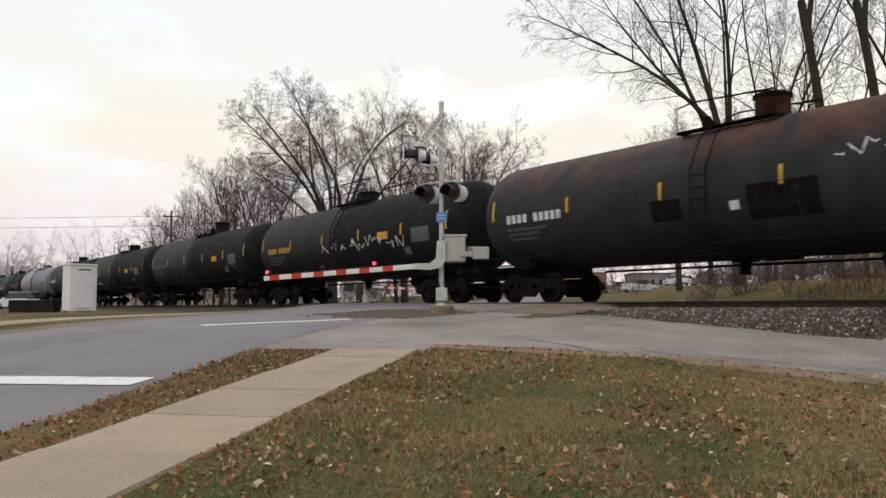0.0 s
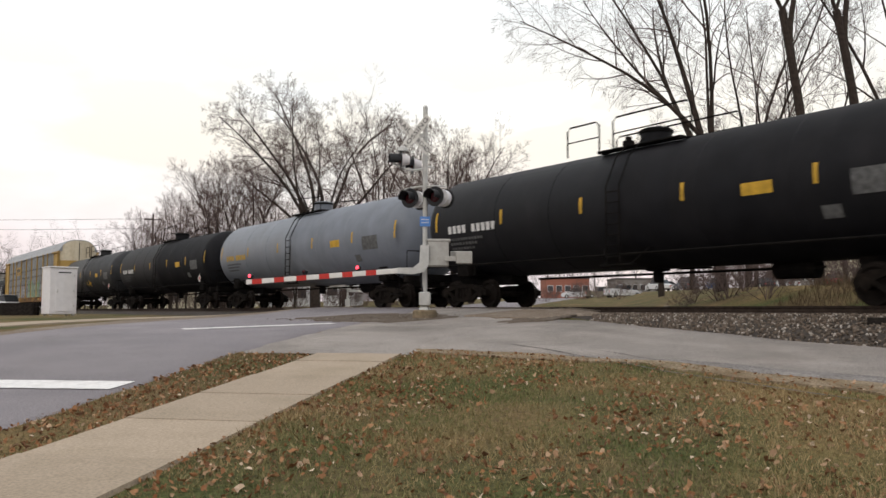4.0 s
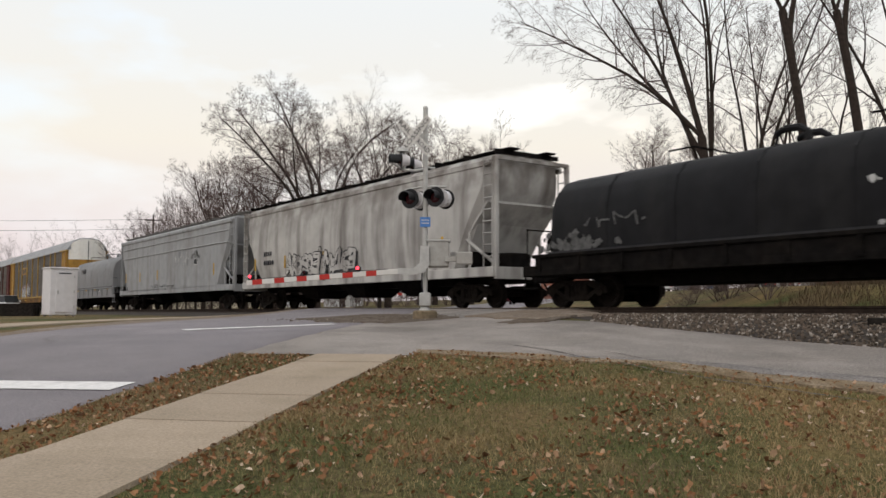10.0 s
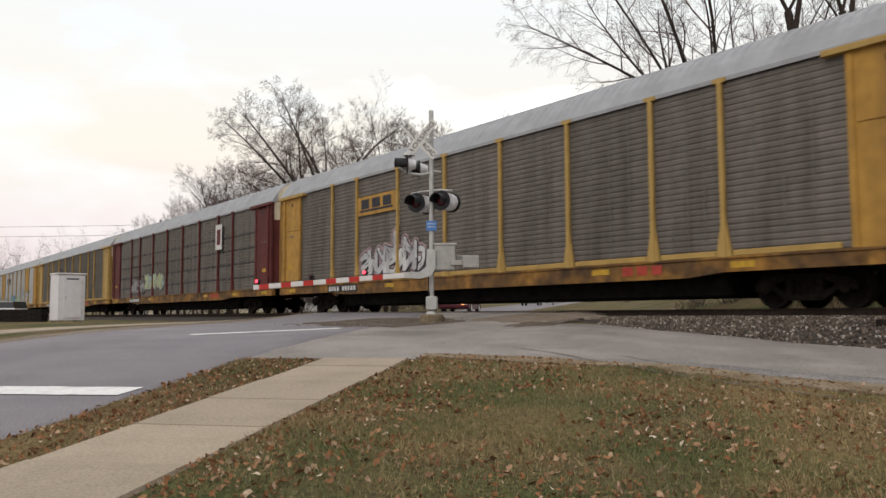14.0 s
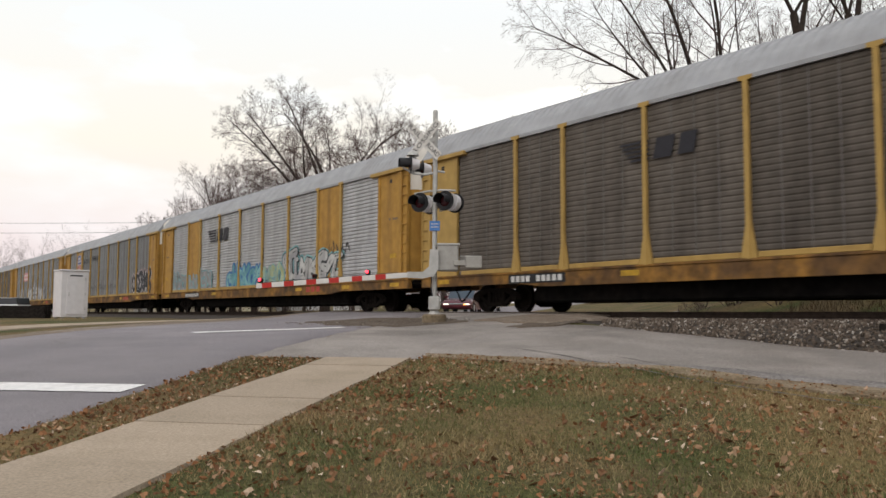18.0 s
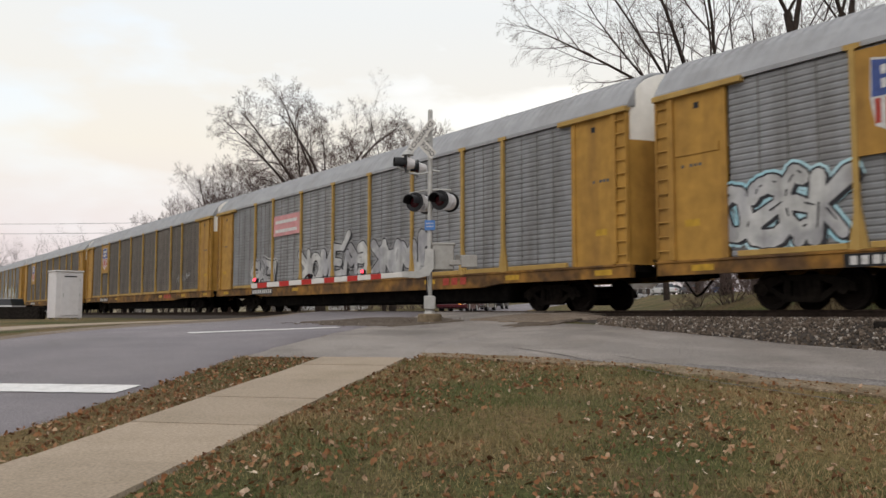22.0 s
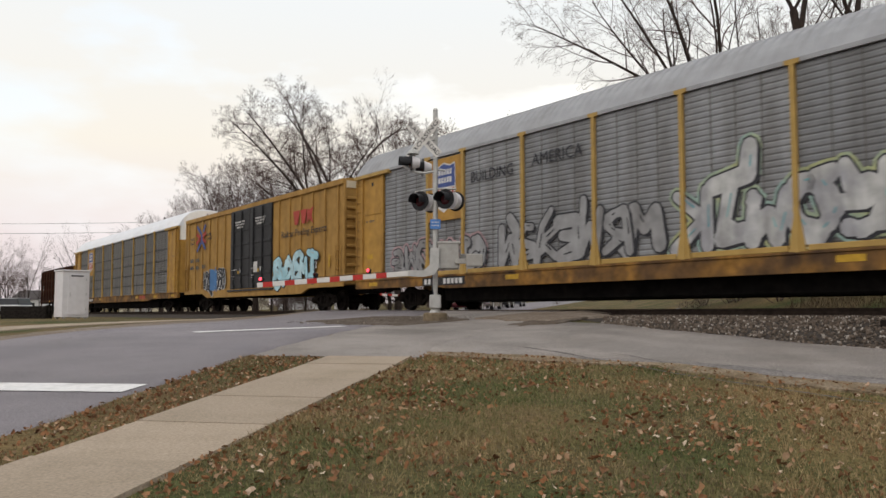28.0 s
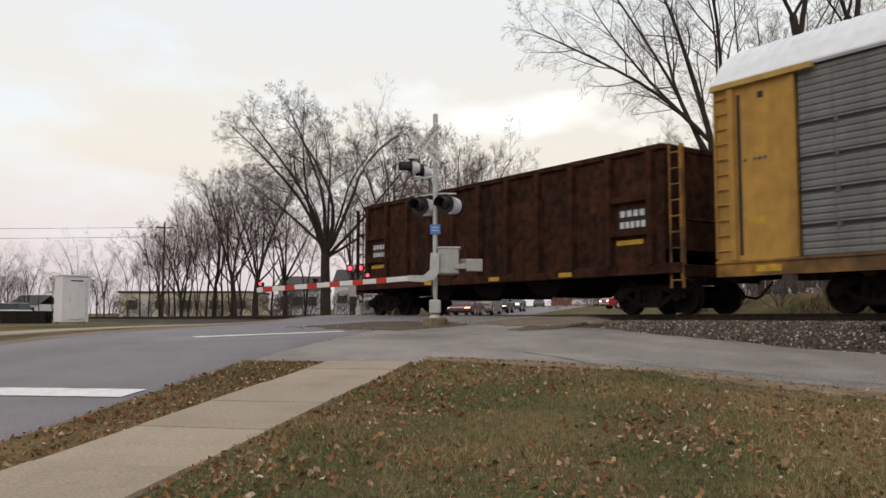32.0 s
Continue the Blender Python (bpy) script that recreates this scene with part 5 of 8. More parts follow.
def hopper_car(pitch, material, label, curved, seed=0):
    car = thing("covered_hopper", label, "hopper car", "cars of the freight train")
    half = pitch / 2 - 0.62
    top, low = 4.64, 1.15
    body_half = half - 0.1
    slope_top, slope_low = half - 1.0, half - 2.9

    def prof(z):
        if curved:
            k = (z - low) / (top - 0.35 - low)
            return 1.60 - 0.16 * abs(2 * min(max(k, 0), 1) - 1) ** 2.2
        return 1.58
    # side sheet with slanted ends
    zs = [low, low + 0.3, 1.8, 2.4, 3.0, 3.6, 4.1, top - 0.2]
    rings = []
    nx = 14
    for z in zs:
        k = (z - low) / (top - 0.2 - low)
        lx = slope_low + 1.0 + (slope_top + 0.75 - slope_low - 1.0) * min(1, k * 1.25)
        y = prof(z)
        c = 0.25
        rings.append([(-lx, -y + c, z), (-lx + c, -y, z)] + [(-lx + c + (2 * lx - 2 * c) * i / nx, -y, z) for i in range(1, nx)] + [(lx - c, -y, z), (lx, -y + c, z), (lx, y - c, z), (lx - c, y, z), (-lx + c, y, z), (-lx, y - c, z)])
    body = part("body", Shape().loft(rings), M[material], car, smooth=35)
    lx = slope_top + 0.75
    roofs = Shape().loft([[(x, y, z) for y, z in ((-prof(top - 0.2), top - 0.22), (-1.25, top), (-0.5, top + 0.1), (0.5, top + 0.1), (1.25, top), (prof(top - 0.2), top - 0.22))] for x in (-lx, lx)])
    part("roof", roofs, M[material], car)
    walkr = Shape()
    for y in (-0.75, 0.75):
        walkr.box(-lx - 0.3, lx + 0.3, y - 0.2, y + 0.2, top + 0.18, top + 0.22)
    for k in range(13):
        x = -lx + 2 * lx * k / 12
        walkr.box(x - 0.03, x + 0.03, -1.3, 1.3, top + 0.04, top + 0.18)
    part("roof_walk", walkr, M["under" if curved else "seam"], car)
    for k in range(7):
        part("hatch", Shape().box(-lx + 0.8 + k * (2 * lx - 1.6) / 6 - 0.55, -lx + 0.8 + k * (2 * lx - 1.6) / 6 + 0.55, -0.32, 0.32, top + 0.08, top + 0.26, 0.04), M[material], car)
    # eave rail, side sill and ribs
    s = Shape()
    for sgn in (-1, 1):
        s.box(-lx, lx, sgn * prof(top - 0.3) - 0.05, sgn * prof(top - 0.3) + 0.05, top - 0.34, top - 0.16, 0.015)
    part("top_chord", s, M[material], car)
    s = Shape()
    for sgn in (-1, 1):
        s.box(-half, half, sgn * 1.52 - 0.06, sgn * 1.52 + 0.06, 0.92, 1.22, 0.015)
    part("side_sill", s, M[material], car)
    if not curved:
        s = Shape()
        for z in (3.35, 3.95):
            for sgn in (-1, 1):
                s.tube([(-lx + 0.3, sgn * 1.60, z), (lx - 0.3, sgn * 1.60, z)], 0.028, 6)
        part("side_rail", s, M["hop_rail"], car)
    for k in range(1, 6):
        x = -lx + 2 * lx * k / 6
        rb = Shape()
        rb.add([(x + dx, -prof(z) - (0.012 if dx == 0 else 0.0), z) for z in zs for dx in (-0.02, 0, 0.02)], [(3 * i + j, 3 * i + j + 1, 3 * i + j + 4, 3 * i + j + 3) for i in range(len(zs) - 1) for j in (0, 1)])
        part("seam", rb, M[material], body)
    # slope sheets and end frames
    for e in (-1, 1):
        sl = Shape().prism([(e * (slope_low + 0.3), 1.25), (e * (slope_top + 0.6), 3.25), (e * (slope_top + 0.6), 3.18), (e * (slope_low + 0.5), 1.2)], -1.45, 1.45, "y")
        part("slope_sheet", sl, M[material], car)
        # added dark plate: stands for the shade behind the slope sheet, hides sky
        part("end_bulkhead", Shape().box(e * (half - 1.55) - 0.03, e * (half - 1.55) + 0.03, -1.25, 1.25, 1.1, 2.45).box(e * (half - 0.8) - 0.5, e * (half - 0.8) + 0.3, -0.5, 0.3, 1.22, 1.7, 0.04), M["under"], car)
        fr = Shape()
        for y in (-1.45, 1.45):
            fr.box(e * half - 0.07, e * half + 0.07, y - 0.06, y + 0.06, 0.92, top - 0.1, 0.01)
            fr.tube([(e * (half - 0.05), y, 1.3), (e * (slope_low + 0.6), y, 2.6)], 0.05, 6)
            fr.tube([(e * (half - 1.3), y, 1.2), (e * (half - 1.3), y, 2.9)], 0.05, 6)
        fr.box(e * half - 0.06, e * half + 0.06, -1.5, 1.5, 0.85, 1.2, 0.01)
        fr.box(e * half - 0.05, e * half + 0.05, -1.5, 1.5, top - 0.2, top - 0.08, 0.01)
        fr.box(e * (half - 0.5) - 0.5, e * (half - 0.5) + 0.5, -1.4, 1.4, 1.18, 1.22)
        part("end_frame", fr, M[material], car)
        for y in (-1.54, 1.54):
            part("ladder", rung_ladder(e * (half - 0.28), y, 1.0, top - 0.1, 10, 0.42, 0.018), M[material], car)
        part("brake_wheel", Shape().tube([(e * (half + 0.04), 0.8, 2.0), (e * (half + 0.1), 0.8, 2.0)], 0.26, 16), M["under"], car)
    # discharge hoppers
    for k in (-1, 0, 1):
        x = k * (2 * slope_low / 3.4)
        part("hopper_gate", Shape().loft([[(x - 1.35, -1.3, 1.2), (x + 1.35, -1.3, 1.2), (x + 1.35, 1.3, 1.2), (x - 1.35, 1.3, 1.2)], [(x - 0.45, -0.6, 0.42), (x + 0.45, -0.6, 0.42), (x + 0.45, 0.6, 0.42), (x - 0.45, 0.6, 0.42)]]), M["under"], car)
    part("centre_sill", Shape().box(-half, half, -0.3, 0.3, 0.75, 1.1), M["under"], car)
    for x in (-lx + 1.2, -lx + 4.4, -lx + 8.0, lx - 2.4):
        plate(car, x, x + 0.14, 1.75, 2.35, M["mark_yellow"], -prof(2.05) - 0.006, "reflector")
    trucks(car, half - 1.75)
    couplers(car, half, pitch)
    return car


def coil_car(pitch, cover, frame_m, label, low=1.6, top=3.9):
    car = thing("coil_car", label, "coil car", "cars of the freight train")
    half = pitch / 2 - 0.62
    s = Shape().box(-half, half, -1.5, 1.5, 0.85, 1.15, 0.02).box(-half + 2.6, half - 2.6, -0.6, 0.6, 0.55, 0.9, 0.03)
    part("underframe", s, M["under"], car)
    s = Shape()
    for sgn in (-1, 1):
        y = sgn * 1.5
        s.box(-half + 0.2, half - 0.2, y - 0.06, y + 0.06, 0.86, 1.05, 0.015)
        s.box(-half + 0.6, half - 0.6, y - 0.05, y + 0.05, 1.0, low - 0.08)
        for k in range(10):
            x = -half + 0.8 + (2 * half - 1.6) * k / 9
            s.box(x - 0.05, x + 0.05, y - 0.10, y + 0.10, 0.95, low - 0.04)
        s.box(-half + 0.5, half - 0.5, y - 0.11, y + 0.11, low - 0.1, low, 0.02)
    part("side_frame", s, M[frame_m], car)
    lx = half - 1.15
    sec = [(y, low + (z - 1.82) * (top - low) / 1.64) for y, z in [(-1.52, 1.82), (-1.55, 2.3), (-1.52, 2.75), (-1.38, 3.08), (-1.1, 3.3), (-0.6, 3.42), (0, 3.46), (0.6, 3.42), (1.1, 3.3), (1.38, 3.08), (1.52, 2.75), (1.55, 2.3), (1.52, 1.82)]]
    s = Shape().loft([[(x, y * k, low + (z - low) * k) for y, z in sec] for x, k in ((-lx, 0.93), (-lx + 0.25, 1.0), (lx - 0.25, 1.0), (lx, 0.93))])
    hood = part("hood", s, M[cover], car, smooth=35)
    # black strip drawn in for the shaded gap between hood and sill
    part("hood_gasket", Shape().box(-lx - 0.02, lx + 0.02, -1.575, -1.45, low - 0.03, low + 0.05), M["black_paint"], car)
    for k in range(1, 6):
        x = -lx + 2 * lx * k / 6
        part("hood_rib", Shape().loft([[(x + dx, y * 1.006, low + (z - low) * 1.006) for y, z in sec] for dx in (-0.03, 0.03)]), M[cover], hood)
    for x in (0.15,):
        for y in (-0.42, 0.42):
            part("lifting_bracket", Shape().tube([(x - 0.35, y, top - 0.06), (x - 0.30, y, top + 0.24), (x - 0.1, y, top + 0.32), (x + 0.25, y, top + 0.30), (x + 0.42, y, top + 0.18), (x + 0.46, y, top - 0.06)], 0.085, 8), M[cover], hood)
    for e in (-1, 1):
        part("hood_rail", Shape().tube([(e * 2.5 - 0.3, -0.9, top - 0.14), (e * 2.5 - 0.3, -0.9, top + 0.20), (e * 2.5 + 0.45, -0.9, top + 0.20), (e * 2.5 + 0.45, 0.9, top + 0.20), (e * 2.5 - 0.3, 0.9, top + 0.20), (e * 2.5 - 0.3, 0.9, top - 0.14)], 0.026, 6), M["under"], hood)
        part("hood_seam", Shape().box(e * (lx + 0.003) - 0.012, e * (lx + 0.003) + 0.012, -1.42, 1.42, low + 0.62, low + 0.645), M["black_paint"], hood)
    for e in (-1, 1):
        r = Shape().tube([(e * (half - 0.1), -1.4, 1.15), (e * (half - 0.1), -1.4, 2.2), (e * (half - 0.1), 1.4, 2.2), (e * (half - 0.1), 1.4, 1.15)], 0.025, 6)
        r.tube([(e * (half - 0.1), -0.5, 1.15), (e * (half - 0.1), -0.5, 2.2)], 0.02, 6).tube([(e * (half - 0.1), 0.5, 1.15), (e * (half - 0.1), 0.5, 2.2)], 0.02, 6)
        part("end_railing", r, M[frame_m], car)
        part("step", Shape().box(e * (half - 0.4) - 0.25, e * (half - 0.4) + 0.25, -1.6, -1.45, 0.5, 0.55).tube([(e * (half - 0.6), -1.55, 0.52), (e * (half - 0.6), -1.55, 1.1)], 0.02, 6).tube([(e * (half - 0.2), -1.55, 0.52), (e * (half - 0.2), -1.55, 1.1)], 0.02, 6), M[frame_m], car)
    trucks(car, half - 1.75)
    couplers(car, half, pitch)
    return car


def boxcar(pitch, label):
    car = thing("boxcar", label, "boxcar", "cars of the freight train")
    half = pitch / 2 - 0.75
    zt, zb = 5.15, 1.05
    part("body", Shape().box(-half, half, -1.50, 1.50, zb, zt), M["box_yellow"], car)
    part("roof", Shape().prism([(-1.58, zt), (-1.58, zt + 0.08), (0, zt + 0.24), (1.58, zt + 0.08), (1.58, zt)], -half - 0.02, half + 0.02), M["box_yellow"], car)
    part("roof_band", Shape().box(half + 0.002, half + 0.03, -1.5, 1.5, zt - 0.28, zt), M["rack_cream"], car)
    rib = Shape().box(-0.05, 0.05, -0.07, 0, zb + 0.15, zt - 0.12, 0.015).mesh("rib", M["box_yellow"])
    door0, door1 = -2.4, 2.7
    k = 0
    for sgn, rz in ((-1, 0), (1, 180)):
        for i in range(17):
            x = -half + 0.5 + (2 * half - 1.0) * i / 16
            if door0 - 0.2 < x < door1 + 0.2:
                continue
            part("rib", rib, None, car, at=pose(x, sgn * 1.50, 0, 0, 0, rz))
        part("side_sill", Shape().prism([(-half, 0.95), (-half + 3, 0.95), (-half + 3.8, 0.72), (half - 3.8, 0.72), (half - 3, 0.95), (half, 0.95), (half, 1.16), (-half, 1.16)], sgn * 1.53 - 0.05, sgn * 1.53 + 0.05, "y"), M["box_yellow"], car)
        part("top_chord", Shape().box(-half, half, sgn * 1.54 - 0.05, sgn * 1.54 + 0.05, zt - 0.14, zt, 0.01), M["box_yellow"], car)
    for a, b in ((door0, 0.08), (0.12, door1)):
        ds = Shape().box(a, b, -1.60, -1.50, zb + 0.05, zt - 0.12, 0.01)
        dr = part("door", ds, M["black_paint"], car, "black plug door")
        rods = Shape()
        for kx in (0.2, 0.62):
            x = a + (b - a) * kx
            rods.tube([(x, -1.635, zb + 0.1), (x, -1.635, zt - 0.2)], 0.034, 6).box(x - 0.12, x + 0.12, -1.67, -1.6, zb + 0.06, zb + 0.26, 0.02)
        part("lock_rod", rods, M["black_paint"], dr)
        for z in (1.8, 2.6, 3.3, 4.0):
            bx = Shape().box(a + 0.06, b - 0.06, -1.63, -1.6, z - 0.05, z + 0.05, 0.012)
            part("door_rib", bx, M["black_paint"], dr)
        for n, (w, z) in enumerate(((1.25, 4.42), (1.15, 4.29), (0.8, 4.16))):
            bars(dr, a + 1.35 - w / 2, a + 1.35 + w / 2, z, 0.075, M["mark_white"], -1.645, 11 - n, n)
        for n, (x, w, z) in enumerate(((0.35, 0.7, 2.05), (1.3, 0.3, 2.3), (0.35, 0.28, 1.72), (0.38, 0.2, 1.6), (1.35, 0.28, 1.62))):
            bars(dr, a + x, a + x + w, z, 0.045, M["mark_grey" if n % 3 == 1 else "mark_white"], -1.645, 5, n)
        plate(dr, a + 1.32, a + 1.52, 1.9, 2.1, M["mark_white"], -1.605, "notice")
        plate(dr, a + 1.02, a + 1.2, 1.86, 2.0, M["mark_yellow"], -1.605, "notice")
    plate(dr, 0.62, 1.12, 1.75, 2.35, M["mark_white"], -1.605, "placard_board", "large white paper placard")
    part("door_rail", Shape().box(door0 - 0.3, door1 + 0.3, -1.64, -1.5, 0.98, 1.06), M["black_paint"], car)
    for e in (-1, 1):
        for i in range(10):
            z = zb + 0.35 + i * 0.38
            if z > zt - 0.4:
                break
            part("end_rib", Shape().prism([(e * half, z - 0.09), (e * (half + 0.075), z - 0.03), (e * (half + 0.075), z + 0.03), (e * half, z + 0.09)], -1.42, 1.42, "y"), M["box_yellow"], car)
        for y in (-1.5, 1.5):
            part("corner_post", Shape().box(e * half - 0.08, e * half + 0.05, y - 0.05, y + 0.05, zb, zt, 0.01), M["box_yellow"], car)
        part("ladder", rung_ladder(e * (half - 0.35), -1.60, 1.1, 2.6, 4, 0.4, 0.02), M["box_yellow"], car)
    s = -1.575
    # company mark as plain shapes, the slogans as words
    for outline in ([(5.0, 4.34), (5.68, 4.34), (5.50, 3.74), (5.16, 3.74)], [(5.74, 4.34), (6.36, 4.34), (6.20, 3.74), (5.88, 3.74)], [(6.36, 3.72), (6.62, 3.88), (6.98, 3.68), (6.82, 4.06), (7.0, 4.40), (6.66, 4.28), (6.42, 4.36)]):
        part("mark_block", Shape().prism(outline, s - 0.004, s, "y"), M["mark_red"], car)
    words("Railcar Pooling Experts", 0.42, M["mark_black"], car, pose(6.02, s - 0.003, 3.38), fit=4.4)
    a, b, zl, zh = -7.75, -6.18, 3.34, 4.74
    mid, zm, w = (a + b) / 2, (zl + zh) / 2, 0.125
    for m, off, line in (("mark_red", 0.002, [(a, zh - 0.42), (mid - 0.12, zm + 0.02), (a, zl + 0.42)]), ("mark_red", 0.002, [(b, zh - 0.42), (mid + 0.12, zm + 0.02), (b, zl + 0.42)]),
                         ("mark_blue", 0.006, [(a + 0.12, zh), (mid + 0.1, zm + 0.2), (mid + 0.1, zm - 0.2), (a + 0.12, zl)]), ("mark_blue", 0.006, [(b - 0.08, zh), (mid + 0.32, zm + 0.34)]), ("mark_blue", 0.006, [(mid + 0.22, zm - 0.22), (b - 0.05, zl + 0.05)])):
        band = Shape()
        for (xa, za), (xb, zb_) in zip(line, line[1:]):
            q = w / math.hypot(xb - xa, zb_ - za)
            nx, nz = -(zb_ - za) * q * 0.75, (xb - xa) * q * 0.75
            band.prism([(xa - nx, za - nz), (xb - nx, zb_ - nz), (xb + nx, zb_ + nz), (xa + nx, za + nz)], s - off - 0.003, s - off, "y")
        part("company_mark", band, M[m], car)
    for text, x, z in (("next", -8.40, 4.08), ("load", -8.40, 3.84), ("any", -5.65, 4.20), ("road", -5.61, 3.96)):
        words(text, 0.3, M["mark_black"], car, pose(x, s - 0.003, z), fit=0.62)
    bars(car, -8.71, -8.14, 2.84, 0.2, M["mark_grey"], s, 4, 0)
    bars(car, -7.84, -7.22, 2.84, 0.2, M["mark_grey"], s, 4, 0)
    bars(car, -8.71, -8.14, 2.44, 0.2, M["mark_grey"], s, 4, 0)
    bars(car, -7.77, -7.24, 2.42, 0.2, M["mark_grey"], s, 4, 0)
    bars(car, -6.76, -6.22, 2.45, 0.2, M["mark_grey"], s, 4, 0)
    for x, z in ((-half + 0.9, 1.3), (half - 1.2, 1.75), (half - 4.0, 1.5), (door1 + 0.5, 1.3)):
        plate(car, x, x + 0.12, z, z + 0.5, M["mark_yellow"], s, "reflector")
    plate(car, half - 2.9, half - 2.3, 1.75, 2.1, M["mark_white"], s, "data_panel")
    plate(car, half - 2.85, half - 2.35, 1.8, 2.05, M["black_paint"], s - 0.005, "data_panel")
    part("centre_sill", Shape().box(-half, half, -0.4, 0.4, 0.7, 1.05), M["under"], car)
    spray(car, door1 + 0.15, half - 2.6, 0.95, 2.5, "g_blue", "g_black", 5, 4, -1.578, 1.9, second="g_white")
    spray(car, -6.51, -5.05, 1.0, 2.25, "g_black", "g_white", 8, 2, -1.578, 1.2)
    spray(car, -4.83, -3.37, 1.0, 2.4, "g_black", "g_white", 9, 3, -1.578, 1.2)
    rnd = random.Random(17)
    for x0, x1, top, m, off in ((-6.49, -5.29, 2.1, "g_black", 0.0), (-4.47, -3.42, 2.2, "g_black", 0.0), (-5.34, -4.37, 2.3, "g_deep", 0.014)):
        tops = [(x0 + (x1 - x0) * k / 6 + rnd.uniform(-0.06, 0.06), top + rnd.uniform(-0.3, 0.08)) for k in range(7)]
        lows = [(x0 + (x1 - x0) * k / 5 + rnd.uniform(-0.05, 0.05), 1.05 + rnd.uniform(-0.05, 0.14)) for k in range(6)]
        fill = Shape().prism(lows + tops[::-1], -1.581 - off, -1.578 - off, "y")
        tagged(part("sprayed_fill", fill, M[m], car), kind="stuff")
    trucks(car, half - 2.4)
    couplers(car, half, pitch)
    return car


def gondola(pitch, label):
    car = thing("open_hopper", label, "open hopper", "cars of the freight train")
    half = pitch / 2 - 0.6
    zt, zb = 4.02, 1.15
    for sgn in (-1, 1):
        part("side_wall", Shape().box(-half + 0.55, half - 0.55, sgn * 1.46 - 0.02, sgn * 1.46 + 0.02, zb, zt), M["rust"], car)
        part("end_wall", Shape().box(sgn * (half - 0.55) - 0.02, sgn * (half - 0.55) + 0.02, -1.44, 1.44, zb + 0.4, zt), M["rust"], car)
    part("floor_plate", Shape().box(-half + 0.57, half - 0.57, -1.44, 1.44, zb, zb + 0.05), M["rust"], car)
    part("load", Shape().box(-half + 0.6, half - 0.6, -1.42, 1.42, zb + 0.3, zt - 0.35), M["truck"], car)
    part("top_chord", Shape().box(-half + 0.5, half - 0.5, -1.56, -1.40, zt - 0.06, zt + 0.08, 0.015).box(-half + 0.5, half - 0.5, 1.40, 1.56, zt - 0.06, zt + 0.08, 0.015).box(-half + 0.5, -half + 0.64, -1.4, 1.4, zt - 0.06, zt + 0.08, 0.015).box(half - 0.64, half - 0.5, -1.4, 1.4, zt - 0.06, zt + 0.08, 0.015), M["rust"], car)
    part("side_sill", Shape().box(-half, half, -1.56, -1.40, 0.95, 1.2, 0.015).box(-half, half, 1.40, 1.56, 0.95, 1.2, 0.015), M["rust"], car)
    rib = Shape().prism([(-0.10, 0.0), (-0.07, -0.15), (0.07, -0.15), (0.10, 0.0)], 1.2, zt - 0.06, "z").mesh("side_rib", M["rust"])
    for k in range(11):
        x = -half + 0.9 + (2 * half - 1.8) * k / 10
        for sgn, rz in ((-1, 0), (1, 180)):
            part("side_rib", rib, None, car, at=pose(x, sgn * 1.48, 0, 0, 0, rz))
    for x in (-half + 0.9, half - 0.9 - (2 * half - 1.8) / 10):
        w = (2 * half - 1.8) / 10
        for z in (2.0, 2.85):
            part("stiffener", Shape().box(x, x + w, -1.61, -1.48, z - 0.08, z + 0.08, 0.02), M["rust"], car)
        plate(car, x + 0.25, x + w - 0.15, 2.12, 2.62, M["black_paint"], -1.485, "number_patch")
        bars(car, x + 0.3, x + w - 0.2, 2.5, 0.16, M["mark_white"], -1.49, 4, 0)
        bars(car, x + 0.3, x + w - 0.2, 2.22, 0.16, M["mark_white"], -1.49, 5, 0)
        plate(car, x + 0.2, x + w - 0.3, 1.72, 1.84, M["mark_yellow"], -1.49, "reflector")
    for x in (-3.0, 0.5, 3.6):
        plate(car, x, x + 0.5, 1.0, 1.12, M["mark_yellow"], -1.565, "reflector")
    for e in (-1, 1):
        for y in (-1.46, 1.46):
            part("ladder", rung_ladder(e * (half - 0.2), y, 0.6, zt, 9, 0.36, 0.022), M["rack_ochre"] if e > 0 else M["rust"], car, "yellow end ladder" if e > 0 else "")
            part("end_post", Shape().box(e * half - 0.06, e * half + 0.02, y - 0.06, y + 0.06, 0.8, zt, 0.01), M["rack_ochre"] if e > 0 else M["rust"], car)
        part("end_sill", Shape().box(e * half - 0.1, e * half + 0.06, -1.5, 1.5, 0.85, 1.15, 0.02), M["rust"], car)
        part("slope_sheet", Shape().prism([(e * (half - 0.55), 2.4), (e * (half - 2.0), 1.2), (e * (half - 2.0), 1.1), (e * (half - 0.5), 2.3)], -1.4, 1.4, "y"), M["rust"], car)
        part("brake_wheel", Shape().tube([(e * half, 0.6, 1.9), (e * (half + 0.07), 0.6, 1.9)], 0.25, 16), M["under"], car)
    for k in (-1, 0, 1):
        x = k * 2.6
        part("hopper_gate", Shape().loft([[(x - 1.2, -1.3, 1.2), (x + 1.2, -1.3, 1.2), (x + 1.2, 1.3, 1.2), (x - 1.2, 1.3, 1.2)], [(x - 0.35, -1.1, 0.5), (x + 0.35, -1.1, 0.5), (x + 0.35, 1.1, 0.5), (x - 0.35, 1.1, 0.5)]]), M["under"], car)
    part("centre_sill", Shape().box(-half, half, -0.3, 0.3, 0.72, 1.1), M["under"], car)
    trucks(car, half - 1.4)
    couplers(car, half, pitch)
    return car


